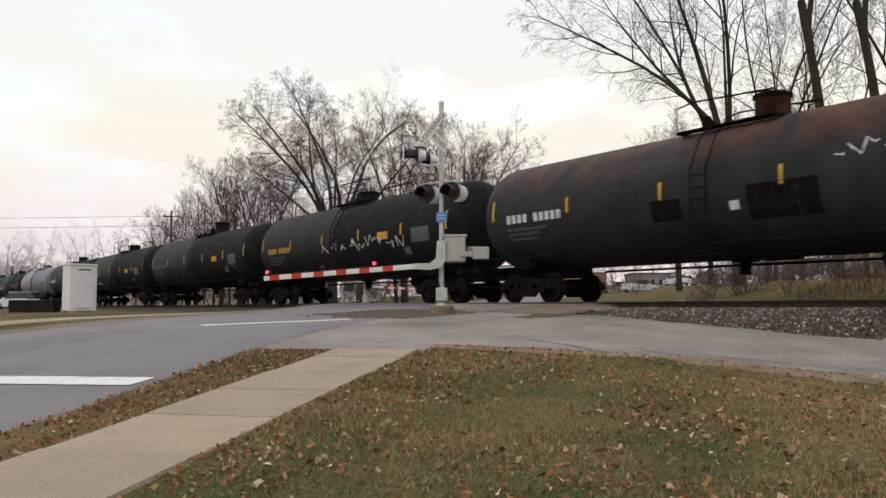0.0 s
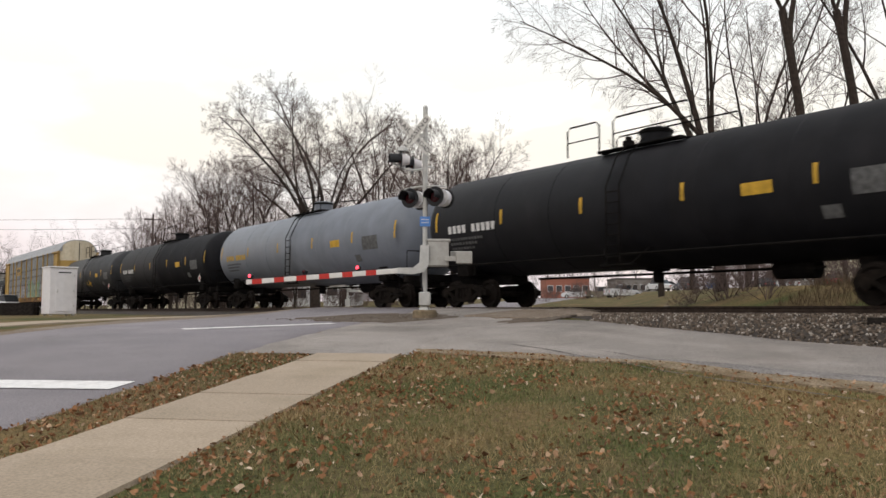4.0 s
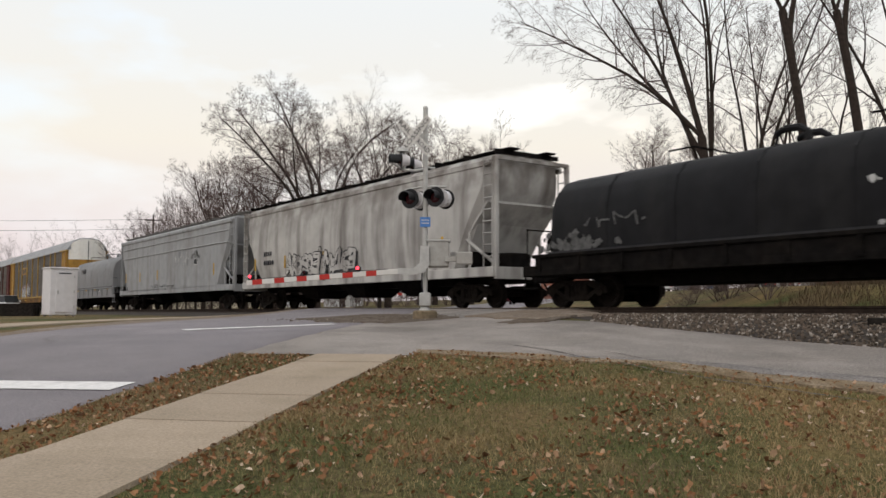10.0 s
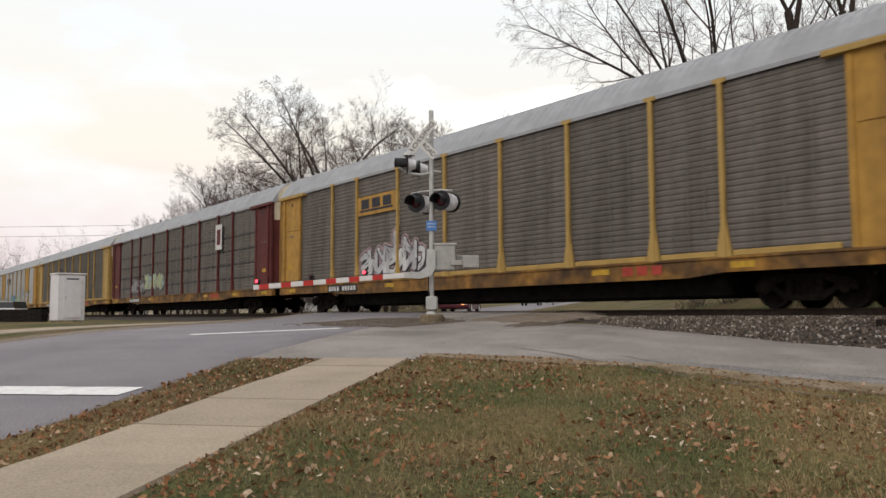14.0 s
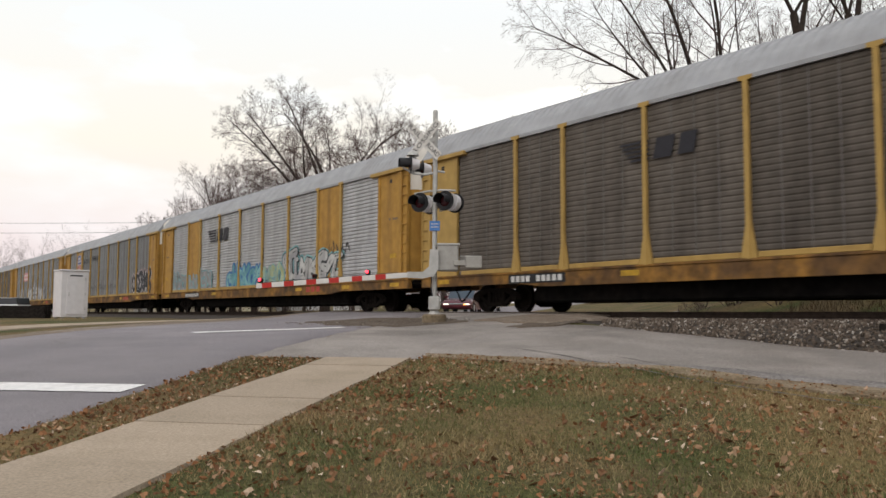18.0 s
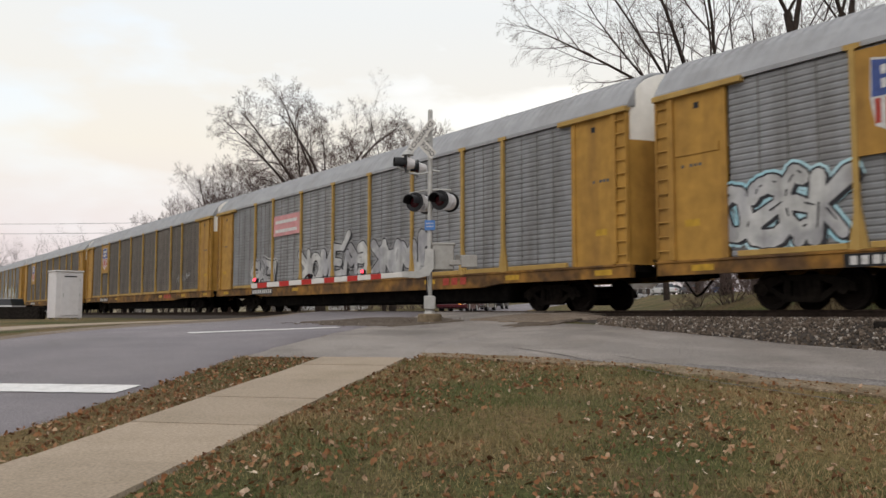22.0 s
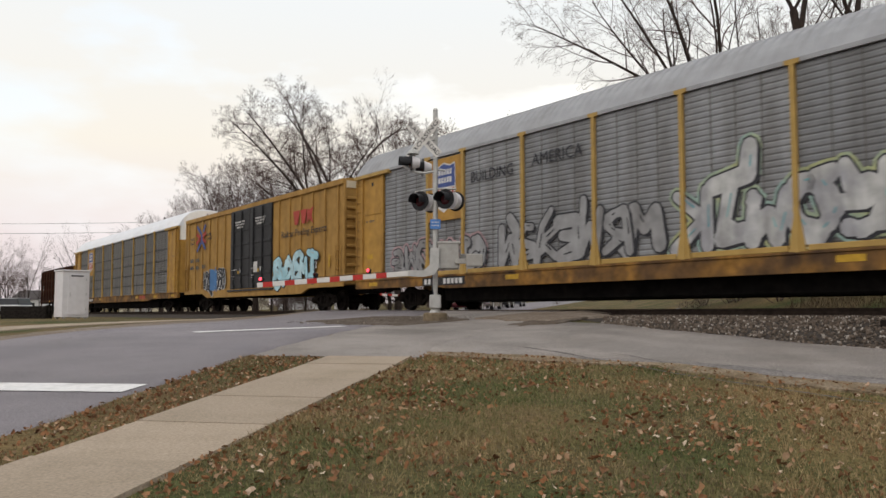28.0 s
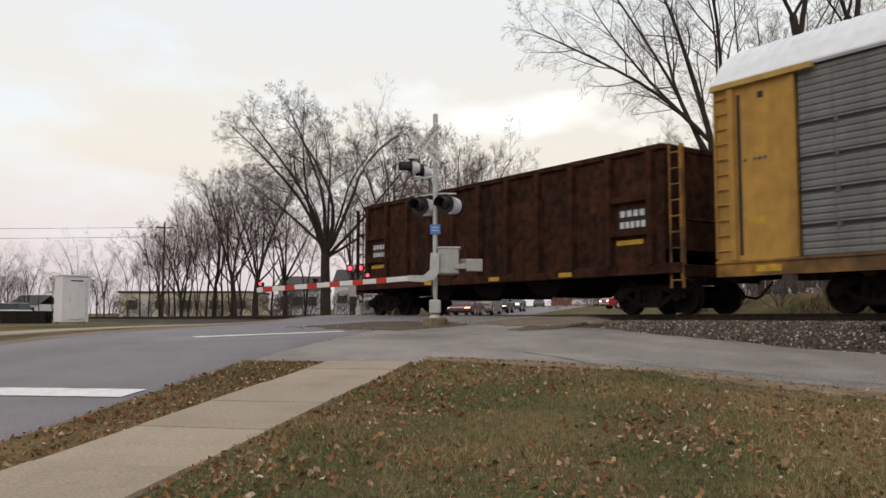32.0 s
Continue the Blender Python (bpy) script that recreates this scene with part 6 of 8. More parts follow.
# gaps between cars along the track when the clip starts, front to rear
GAPS = [3.3, 21.8, 39.7, 58.3, 76.8, 95.4, 114.2, 132.9, 151.0, 180.2, 196.6, 216.9, 238.5, 254.0, 283.15, 312.2, 341.3, 370.5, 399.55, 428.6, 457.65, 486.6, 515.65, 536.4, 565.47, 582.2]
SPEED = (17.9246, -0.013324, -0.00020831)   # metres per second, and its slow change
TRAIN = []


def pitch_of(i):
    return GAPS[i + 1] - GAPS[i]


def panel_logo(k, colour, z0=3.5, z1=4.3, mark=None):
    def draw(car, marks, half):
        x0, x1 = marks[k] + 0.08, marks[k + 1] - 0.08
        plate(car, x0, x1, z0, z1, M[colour], -HW - 0.012, "logo_panel", t=0.03)
        if mark:
            w = (x1 - x0 - 0.4) / 3
            for j in range(3):
                bars(car, x0 + 0.2 + j * w, x0 + 0.2 + j * w + w * 1.05, (z0 + z1) / 2 + 0.06, 0.36, M[mark], -HW - 0.044, 1, 0, name="company_mark")
            plate(car, x0 + 0.2, x1 - 0.2, z0 + 0.12, z0 + 0.2, M[mark], -HW - 0.044, "company_mark")
    return draw


def shield_logo(slogan=True):
    def draw(car, marks, half):
        shield(car, marks[1], marks[2] - marks[1], 3.15, 4.75)
        if slogan:
            words("BUILDING", 0.5, M["mark_black"], car, pose((marks[2] + marks[3]) / 2, -HW - 0.02, 4.10), fit=2.05)
            words("AMERICA", 0.5, M["mark_black"], car, pose((marks[3] + marks[4]) / 2, -HW - 0.02, 4.22), fit=2.05)
    return draw


def stripes_logo(x, z, s=1.0, y=-HW):
    """Slanted bars and two block shapes, a company mark without letters."""
    def draw(car, marks=None, half=0):
        for j in range(5):
            q = 0.12 * j * s
            part("mark_bar", Shape().prism([(x - 1.0 * s + q * 0.8, z + 0.30 * s - q), (x + 0.05 * s, z + 0.30 * s - q), (x + 0.02 * s, z + 0.235 * s - q), (x - 1.05 * s + q * 0.8, z + 0.235 * s - q)], y - 0.016, y - 0.010, "y"), M["mark_black"], car)
        part("mark_block", Shape().prism([(x + 0.16 * s, z - 0.26 * s), (x + 0.78 * s, z - 0.26 * s), (x + 0.92 * s, z + 0.3 * s), (x + 0.30 * s, z + 0.3 * s)], y - 0.016, y - 0.010, "y"), M["mark_black"], car)
        part("mark_block", Shape().prism([(x + 0.98 * s, z - 0.26 * s), (x + 1.5 * s, z - 0.26 * s), (x + 1.64 * s, z + 0.3 * s), (x + 1.12 * s, z + 0.3 * s)], y - 0.016, y - 0.010, "y"), M["mark_black"], car)
    return draw


P = pitch_of
TRAIN.append(tank_car(P(0), "tank_rust", "black tank car streaked with rust on top", "mark_white", seed=1, tag=("mark_white", 3.3, 4.9, 2.75, 3.15, 5)))
TRAIN.append(tank_car(P(1), "tank_black", "black tank car with white scrawled tags", "mark_yellow", "railed", seed=2, tag=("mark_white", -1.0, 5.5, 2.0, 2.7, 9)))
TRAIN.append(tank_car(P(2), "tank_black", "plain black tank car with a tall dome", "mark_grey", seed=3, tag=("mark_grey", 5.2, 7.2, 1.7, 2.4, 3)))
TRAIN.append(tank_car(P(3), "tank_black", "black tank car with yellow lettering and railed top", "mark_yellow", "railed", seed=4, tag=("mark_white", -5.6, -4.3, 1.6, 2.0, 4)))
TRAIN.append(tank_car(P(4), "tank_black", "black tank car with white lettering", "mark_white", "railed", seed=5, placard=True))
TRAIN.append(tank_car(P(5), "tank_grey", "blue-grey tank car with yellow lettering", "mark_yellow", seed=6))
TRAIN.append(tank_car(P(6), "tank_black", "glossy black tank car with a railed top", "mark_white", "railed", seed=7, placard=True))
TRAIN.append(tank_car(P(7), "tank_worn", "dull grey-black tank car with a warning placard", "mark_white", "railed", seed=8, placard=True, tag=("mark_yellow", 0.4, 2.2, 1.7, 2.3, 4)))

c = autorack(P(8), "weathered autorack with brown-grey panels in four tiers and yellow posts", "panel", rows=5, logo=panel_logo(2, "post_pale", 3.55, 4.4, "mark_black"), seed=1, end="post_pale", top_end="rack_cream")
spray(c, -4.4, -0.6, 1.15, 2.35, "g_silver", "g_black", 11, 5, wild=1.2, halo="g_pink")
spray(c, -0.5, 5.4, 1.0, 2.6, "g_green", "g_silver", 12, 5, wild=1.6, halo="g_green")
scrawl(c, 5.6, 8.2, 1.6, 2.5, "g_silver", 13, n=6)
TRAIN.append(c)
c = coil_car(P(9), "coil_black", "under", "black coil car with a domed hood and peeling white paint", 1.45, 3.6)
scrawl(c, -5.0, -2.6, 2.0, 2.5, "mark_grey", 4, -1.57, 5)
peeling(c, 2.9, 5.6, 1.55, 2.55, "g_white", 14, -1.562)
peeling(c, -6.6, -4.2, 1.52, 1.95, "mark_grey", 16, -1.562, 90)
TRAIN.append(c)
c = hopper_car(P(10), "hop_white", "white covered hopper with bulging sides and soot streaks", True, 1)
spray(c, -4.6, 1.2, 1.3, 2.3, "hop_white", "g_black", 15, 8, -1.605, 1.2)
bars(c, -7.0, -6.1, 2.45, 0.2, M["mark_black"], -1.61, 4, 0)
bars(c, -7.0, -5.9, 2.05, 0.2, M["mark_black"], -1.61, 5, 0)
TRAIN.append(c)
c = hopper_car(P(11), "hop_grey", "flat-sided grey covered hopper with side rails", False, 2)
scrawl(c, 1.5, 3.9, 2.3, 3.6, "g_white", 21, -1.60, 5, 0.035)
scrawl(c, 4.2, 5.6, 2.7, 3.2, "mark_grey", 27, -1.60, 4, 0.03)
scrawl(c, -3.0, 1.5, 1.25, 1.6, "g_black", 22, -1.60, 9, 0.018)
plate(c, 4.6, 5.1, 2.4, 2.75, M["mark_white"], -1.585, "data_panel")
plate(c, 4.63, 5.07, 2.43, 2.72, M["black_paint"], -1.59, "data_panel")
TRAIN.append(c)
c = coil_car(P(12), "coil_grey", "coil_grey", "light grey coil car with a domed hood")
stripes_logo(-2.6, 2.95, 0.62, -1.56)(c)
for x in (-4.4, -1.6, 1.1, 4.6):
    plate(c, x, x + 0.5, 1.42, 1.54, M["mark_yellow"], -1.56, "reflector")
plate(c, 2.4, 2.85, 1.3, 1.62, M["mark_white"], -1.56, "data_panel")
plate(c, 2.45, 2.80, 1.35, 1.57, M["black_paint"], -1.566, "data_panel")
TRAIN.append(c)
c = autorack(P(13), "autorack with brown-grey corrugated panels and yellow posts", "panel_brown", logo=panel_logo(2, "rack_yellow", 3.6, 4.3, "mark_black"), seed=2)
spray(c, -7.0, -2.8, 1.25, 2.5, "g_white", "g_black", 23, 5, wild=1.4, halo="g_pink")
TRAIN.append(c)
c = autorack(P(14), "autorack with oxide-red ends and posts and dull panels", "panel_brown", "rack_red", "rack_red", top_end="rack_cream", rows=5, seed=3)
plate(c, 7.0, 7.9, 3.3, 4.6, M["mark_white"], -HW - 0.09, "logo_panel")
plate(c, 7.2, 7.7, 3.55, 4.35, M["rack_red"], -HW - 0.096, "logo_panel")
spray(c, -9.2, -6.4, 1.35, 2.3, "g_silver", "g_black", 24, 4)
spray(c, -6.2, -2.5, 1.5, 2.5, "g_lime", "g_silver", 25, 4)
TRAIN.append(c)
TRAIN.append(autorack(P(15), "grimy autorack with dark panels and slim yellow posts", "panel_grimy", end="post_pale", top_end="rack_cream", logo=stripes_logo(-4.2, 3.9, 0.9), seed=4))
c = autorack(P(16), "bright zinc autorack with flat yellow bays and colourful sprayed letters", "panel_bright", solid_bays=(1, 7), logo=stripes_logo(-4.9, 4.0, 1.15), seed=5)
spray(c, -12.0, -5.6, 1.0, 2.3, "g_silver", "g_teal", 31, 6, wild=1.5)
spray(c, -3.2, 1.2, 0.95, 2.3, "g_teal", "g_deep", 32, 4, wild=1.8, halo="g_deep")
spray(c, 0.9, 3.6, 1.0, 2.2, "g_lime", "g_teal", 36, 3, wild=1.4)
spray(c, 3.5, 8.9, 1.15, 2.5, "g_white", "g_black", 33, 4, wild=1.0, halo="g_teal")
scrawl(c, 7.6, 10.0, 2.2, 2.9, "g_black", 45, n=6)
TRAIN.append(c)
c = autorack(P(17), "autorack with grey panels, a shield on yellow and black lettering", "panel", logo=shield_logo(), seed=6)
spray(c, -12.4, -9.6, 1.2, 2.9, "g_white", "g_black", 34, 3, wild=1.2, halo="g_blue")
spray(c, 8.2, 13.2, 1.2, 2.9, "g_black", "g_white", 35, 5, wild=1.4, halo="g_pink")
scrawl(c, -7.0, 4.0, 1.6, 2.3, "mark_grey", 36, n=12)
TRAIN.append(c)
c = autorack(P(18), "grey-panelled autorack with a red and white plate and sprayed letters", "panel", seed=7)
plate(c, -7.1, -4.45, 3.35, 4.25, M["plate_pink"], -HW - 0.02, "logo_panel")
for z in (3.5, 3.9):
    plate(c, -6.9, -4.7, z, z + 0.14, M["mark_white"], -HW - 0.026, "logo_panel")
spray(c, -9.8, -7.2, 1.15, 2.3, "g_white", "g_black", 37, 2, wild=0.6, halo="g_white")
spray(c, -4.6, 5.2, 1.0, 2.6, "g_white", "g_black", 38, 7, wild=1.2, halo="g_silver", second="g_silver")
TRAIN.append(c)
c = autorack(P(19), "autorack with brown-grey panels and a shield plate", "panel_brown", logo=shield_logo(False), seed=8)
scrawl(c, 8.4, 10.6, 1.7, 2.3, "g_silver", 39, n=7)
TRAIN.append(c)
c = autorack(P(20), "dusty autorack with a large shield on a yellow plate", "panel_brown", logo=shield_logo(False), seed=9)
spray(c, 6.6, 11.2, 1.3, 2.5, "g_green", "g_lime", 40, 6, wild=1.5)
scrawl(c, -2.0, 4.2, 1.4, 2.0, "g_silver", 41, n=9)
TRAIN.append(c)
c = autorack(P(21), "autorack with grey panels and a long row of white sprayed letters", "panel", logo=shield_logo(), seed=10)
spray(c, -11.6, -6.2, 1.15, 2.3, "g_silver", "g_black", 42, 5, wild=1.0, halo="g_pink")
spray(c, -5.6, 0.4, 1.15, 2.6, "g_silver", "g_black", 43, 5, wild=1.6)
spray(c, 1.0, 10.6, 1.15, 2.9, "g_white", "g_black", 44, 7, wild=1.4, halo="g_lime", second="g_teal")
TRAIN.append(c)
TRAIN.append(boxcar(P(22), "yellow high-cube boxcar with black plug doors and pale blue sprayed letters"))
TRAIN.append(autorack(P(23), "white-roofed autorack with grey tiered panels and a small shield", "panel_dark", roof="roof_white", rows=5, logo=shield_logo(False), seed=11))
TRAIN.append(gondola(P(24), "rusty brown open hopper car with tall ribs, last of the train"))

# ---- the crossing signal ----
def gz(p):
    return ground_z(p.x, p.y)


MAST = Vector((-0.20, 22.0))
MZ = 1.27
sig = thing("crossing_signal", "galvanised railway crossing signal mast with crossbuck, lamps and gate", "crossing signal", m=pose(MAST.x, MAST.y, MZ))
part("foundation", Shape().tube([(0, 0, -0.15), (0, 0, 0.26), (0, 0, 0.30)], [0.33, 0.31, 0.27], 20), M["base_block"], sig, "stained round concrete foundation")
part("mast", Shape().tube([(0, 0, 0.28), (0, 0, 5.62)], 0.065, 14).tube([(0, 0, 5.60), (0, 0, 5.66)], [0.072, 0.05], 14), M["galv"], sig, smooth=40)
part("junction_box", Shape().box(-0.15, 0.15, -0.17, 0.13, 0.40, 0.76, 0.03).tube([(-0.08, -0.17, 0.58), (-0.08, -0.20, 0.58)], 0.025, 8).tube([(0.07, -0.17, 0.5), (0.07, -0.2, 0.5)], 0.02, 8), M["galv"], sig)
part("base_casting", Shape().tube([(0, 0, 0.28), (0, 0, 0.42)], [0.17, 0.09], 12), M["galv"], sig)
part("cable", Shape().tube([(-0.05, -0.08, 0.75), (-0.09, -0.08, 1.0), (-0.07, -0.08, 1.4)], 0.018, 6), M["wire"], sig)
part("blue_sign", Shape().box(-0.135, 0.135, -0.088, -0.078, 2.46, 2.72, 0.02), M["sign_blue"], sig, "small blue notice plate")
bars(sig, -0.1, 0.1, 2.64, 0.03, M["mark_white"], -0.088, 5, 0, name="notice_line")
bars(sig, -0.1, 0.1, 2.56, 0.03, M["mark_white"], -0.088, 6, 0, name="notice_line")

head = Matrix.Rotation(radians(-30), 4, "Z")     # lamps and crossbuck face the drivers
for k, (ang, text) in enumerate(((45, "CROSSING"), (-45, "RAIL"), (-45, "ROAD"))):
    at = head @ pose(-0.28, -0.12 - 0.012 * (k == 0), 4.86) @ Matrix.Rotation(radians(-ang), 4, "Y")
    if k < 2:
        part("crossbuck_blade", Shape().box(-0.66, 0.66, -0.004, 0.004, -0.115, 0.115, 0.003), M["sign_white"], sig, at=at)
    if k == 0:
        words(text, 0.185, M["mark_black"], sig, at @ pose(0, -0.007, 0), fit=1.2)
    else:
        words(text, 0.185, M["mark_black"], sig, at @ pose(-0.40 if k == 1 else 0.40, -0.007, 0), fit=0.48)
part("crossbuck_clamp", Shape().box(-0.3, 0.05, -0.1, -0.02, -0.05, 0.05), M["galv"], sig, at=head @ pose(0, 0, 4.86))


def flasher(parent, m, face, back):
    """One hooded lamp unit: dark target disc, red lens, hood."""
    fl = part("flasher", Shape().tube([(0, -0.02, 0), (0, 0.22, 0)], [0.20, 0.12], 18), M[back], parent, at=m, smooth=40)
    part("target_disc", Shape().tube([(0, -0.035, 0), (0, -0.02, 0)], 0.26, 24), M["black_paint"], fl)
    part("lens", Shape().tube([(0, -0.075, 0), (0, -0.036, 0)], [0.10, 0.15], 20), M[face], fl, "dark red lens")
    hood = Shape()
    a0, a1, n = radians(-20), radians(200), 14
    rows = [[(0.17 * math.cos(a0 + (a1 - a0) * j / n), y, 0.17 * math.sin(a0 + (a1 - a0) * j / n)) for j in range(n + 1)] for y in (-0.03, -0.34)]
    inner = [[(x * 0.95, y, z * 0.95) for x, y, z in r] for r in rows]
    hood.loft([rows[0], rows[1], inner[1], inner[0]], closed=False, caps=False)
    part("hood", hood, M["black_paint"], fl)
    return fl


arm = part("lamp_arm", Shape().tube([(-0.62, 0, 3.48), (-0.2, 0, 3.52), (0.2, 0, 3.52), (0.62, 0, 3.48)], 0.028, 8).tube([(-0.38, 0, 3.5), (-0.38, 0, 3.28)], 0.03, 8).tube([(0.38, 0, 3.5), (0.38, 0, 3.28)], 0.03, 8), M["galv"], sig, at=head)
for x in (-0.38, 0.38):
    flasher(sig, head @ pose(x, -0.12, 3.22), "lens_off", "black_paint")
    part("rear_lamp", Shape().tube([(0, 0.08, 0), (0, 0.30, 0), (0, 0.36, 0)], [0.23, 0.22, 0.10], 20), M["white_paint"], sig, "white back of the rear lamp", at=head @ pose(x, 0.05, 3.22), smooth=40)
    part("rear_disc", Shape().tube([(0, 0.36, 0), (0, 0.375, 0)], 0.26, 22), M["black_paint"], sig, at=head @ pose(x, 0.05, 3.22))
# upper lamps turned to the side street, on a bracket, and the bell
side = Matrix.Rotation(radians(-78), 4, "Z")
part("bracket", Shape().tube([(0, 0, 4.0), (-0.25, -0.1, 3.93), (-0.55, -0.12, 3.95), (-0.85, -0.12, 4.12)], 0.03, 8).tube([(-0.55, -0.12, 3.95), (-0.55, -0.12, 4.45)], 0.035, 8).tube([(0.0, 0.0, 4.05), (0.25, 0.05, 4.02)], 0.03, 8), M["galv"], sig)
for y, z in ((-0.12, 4.2), (0.42, 4.16)):
    f2 = flasher(sig, pose(-0.62 + 0.3 * (y > 0), y, z) @ side, "lens_off", "white_paint")
    f2.scale = (0.95, 0.95, 0.95)
part("bell", Shape().tube([(-0.58, -0.14, 4.42), (-0.58, -0.14, 4.50), (-0.58, -0.14, 4.56)], [0.16, 0.13, 0.04], 18), M["galv"], sig, smooth=40)
# gate drive, counterweights and arm
part("gate_drive", Shape().box(0.07, 0.62, -0.20, 0.28, 1.42, 2.10, 0.03).box(0.05, 0.66, -0.22, 0.30, 2.06, 2.13, 0.02), M["sig_grey"], sig, "grey gate drive cabinet")
part("counterweight_arm", Shape().box(0.5, 1.22, -0.28, -0.22, 1.55, 1.68, 0.01), M["sig_grey"], sig)
part("counterweight", Shape().box(0.80, 1.22, -0.34, -0.20, 1.48, 1.80, 0.02), M["sig_grey"], sig, "iron counterweight")
part("counterweight", Shape().box(0.66, 1.02, 0.32, 0.40, 1.60, 1.85, 0.02), M["sig_grey"], sig, "iron counterweight")
part("arm_bracket", Shape().prism([(-0.12, 1.96), (0.10, 1.96), (0.10, 1.45), (-0.02, 1.27), (-0.30, 1.21), (-0.70, 1.23), (-0.70, 1.38), (-0.30, 1.38), (-0.14, 1.52)], -0.30, -0.22, "y"), M["galv"], sig)
tip = Vector((-4.85, 1.05, -0.26 + 1.30))
root = Vector((-0.66, -0.26, 1.30))
dirn = (tip - root)
ga = new("gate_arm", Shape().box(0, dirn.length, -0.025, 0.025, -0.066, 0.066, 0.01).mesh("gate_arm", M["sign_white"]))
ga.parent = sig
ga.matrix_basis = Matrix.Translation(root) @ dirn.to_track_quat("X", "Z").to_matrix().to_4x4()
ga["label"] = "lowered white gate arm with red stripes"
L = dirn.length
for k in range(6):
    a = 0.62 + k * 0.66
    part("red_stripe", Shape().box(a, a + 0.29, -0.03, 0.03, -0.068, 0.068), M["stripe_red"], ga)
for x, m in ((L - 0.14, "red_glow"), (L - 1.75, "lens_off"), (1.12, "red_glow")):
    lp = part("gate_lamp", Shape().box(x - 0.05, x + 0.05, -0.04, 0.04, 0.075, 0.12).tube([(x, -0.07, 0.16), (x, 0.07, 0.16)], 0.052, 14), M["black_paint"], ga)
    part("lamp_lens", Shape().tube([(x, -0.10, 0.16), (x, -0.07, 0.16)], [0.032, 0.046], 14), M[m], lp)
    part("lamp_lens", Shape().tube([(x, 0.07, 0.16), (x, 0.10, 0.16)], [0.046, 0.032], 14), M[m], lp)
part("gate_cable", Shape().tube([(0.3, 0, 0.08), (1.12, 0, 0.09), (L - 1.75, 0, 0.09), (L - 0.2, 0, 0.085)], 0.008, 5), M["wire"], ga)

# the far side's signal, seen from behind past the last car
far = copy_thing(sig, pose(0, 0, 0))
fp = Vector((-5.4, 54.0))
far.matrix_basis = pose(fp.x, fp.y, gz(fp) + 0.02, 0, 0, 190)
for x in (-0.38, 0.38):
    part("lit_lens", Shape().tube([(0, 0.376, 0), (0, 0.41, 0)], [0.15, 0.10], 18), M["red_glow"], far, "lit red lamp", at=head @ pose(x, 0.05, 3.22))
far["label"] = "galvanised crossing signal mast beyond the rails, seen from behind"

# ---- signal cabinet, timber stack, utility wires ----
cab = thing("signal_cabinet", "white steel railway signal cabinet on short legs", "signal cabinet", m=pose(-17.5, 40.0, 1.24, 0, 0, 44))
part("body", Shape().box(-0.62, 0.62, -0.5, 0.5, 0.12, 2.26, 0.02), M["white_paint"], cab)
part("roof", Shape().box(-0.66, 0.66, -0.54, 0.54, 2.26, 2.33, 0.02), M["white_paint"], cab)
dr = part("door", Shape().box(-0.38, 0.46, -0.53, -0.5, 0.24, 2.14, 0.012), M["white_paint"], cab)
part("handle", Shape().box(-0.30, -0.27, -0.57, -0.53, 1.1, 1.28, 0.008), M["galv"], dr)
for z in (0.5, 1.2, 1.9):
    part("hinge", Shape().tube([(0.46, -0.54, z - 0.06), (0.46, -0.54, z + 0.06)], 0.015, 6), M["galv"], dr)
part("vent", Shape().box(-0.25, 0.32, -0.535, -0.53, 2.02, 2.08), M["black_paint"], dr)
for x in (-0.5, 0.5):
    for y in (-0.4, 0.4):
        part("leg", Shape().box(x - 0.05, x + 0.05, y - 0.05, y + 0.05, -0.3, 0.13), M["galv"], cab)
pile = thing("timber_stack", "stack of dark old railway ties on the grass", "timber stack", m=pose(-19.7, 40.2, ground_z(-19.7, 40.2), 0, 0, 10))
tm = Shape().box(-1.0, 1.0, -0.12, 0.12, -0.10, 0.10, 0.012).mesh("timber", M["old_tie"])
for r in range(3):
    for k in range(4):
        part("timber", tm, None, pile, at=pose(0.05 * math.sin(r * 5 + k * 3), (k - 1.5) * 0.235, 0.09 + r * 0.2, 0, 0, 2 * math.sin(r * 3 + k * 7)))
tend = thing("loose_timber", "short dark tie end lying beside the stone bed", "timber", m=pose(7.93, 14.8, ground_z(7.93, 14.8) - 0.02, 0, 0, -30))
part("timber", Shape().box(-0.3, 0.3, -0.12, 0.12, 0.0, 0.24, 0.015).box(-0.28, 0.3, -0.10, 0.13, 0.24, 0.42, 0.015), M["old_tie"], tend)

for k, (z0, z1) in enumerate(((13.4, 13.0), (12.2, 11.9))):
    pts = []
    for i in range(15):
        q = i / 14
        pts.append((-110 + 75 * q, 100 + 6 * q + k, z0 + (z1 - z0) * q - 1.1 * 4 * q * (1 - q) * 0.6))
    solid("utility_wire", Shape().tube(pts, 0.022, 5), M["wire"], "thin black overhead wire against the sky", "wire")
pole = thing("utility_pole", "brown wooden utility pole among bare trees", "utility pole", m=pose(-35, 106, 1.4))
part("pole", Shape().tube([(0, 0, -0.5), (0, 0, 12.2)], [0.17, 0.11], 10), M["bark"], pole)
part("crossarm", Shape().box(-1.1, 1.1, -0.06, 0.06, 11.4, 11.55), M["bark"], pole)


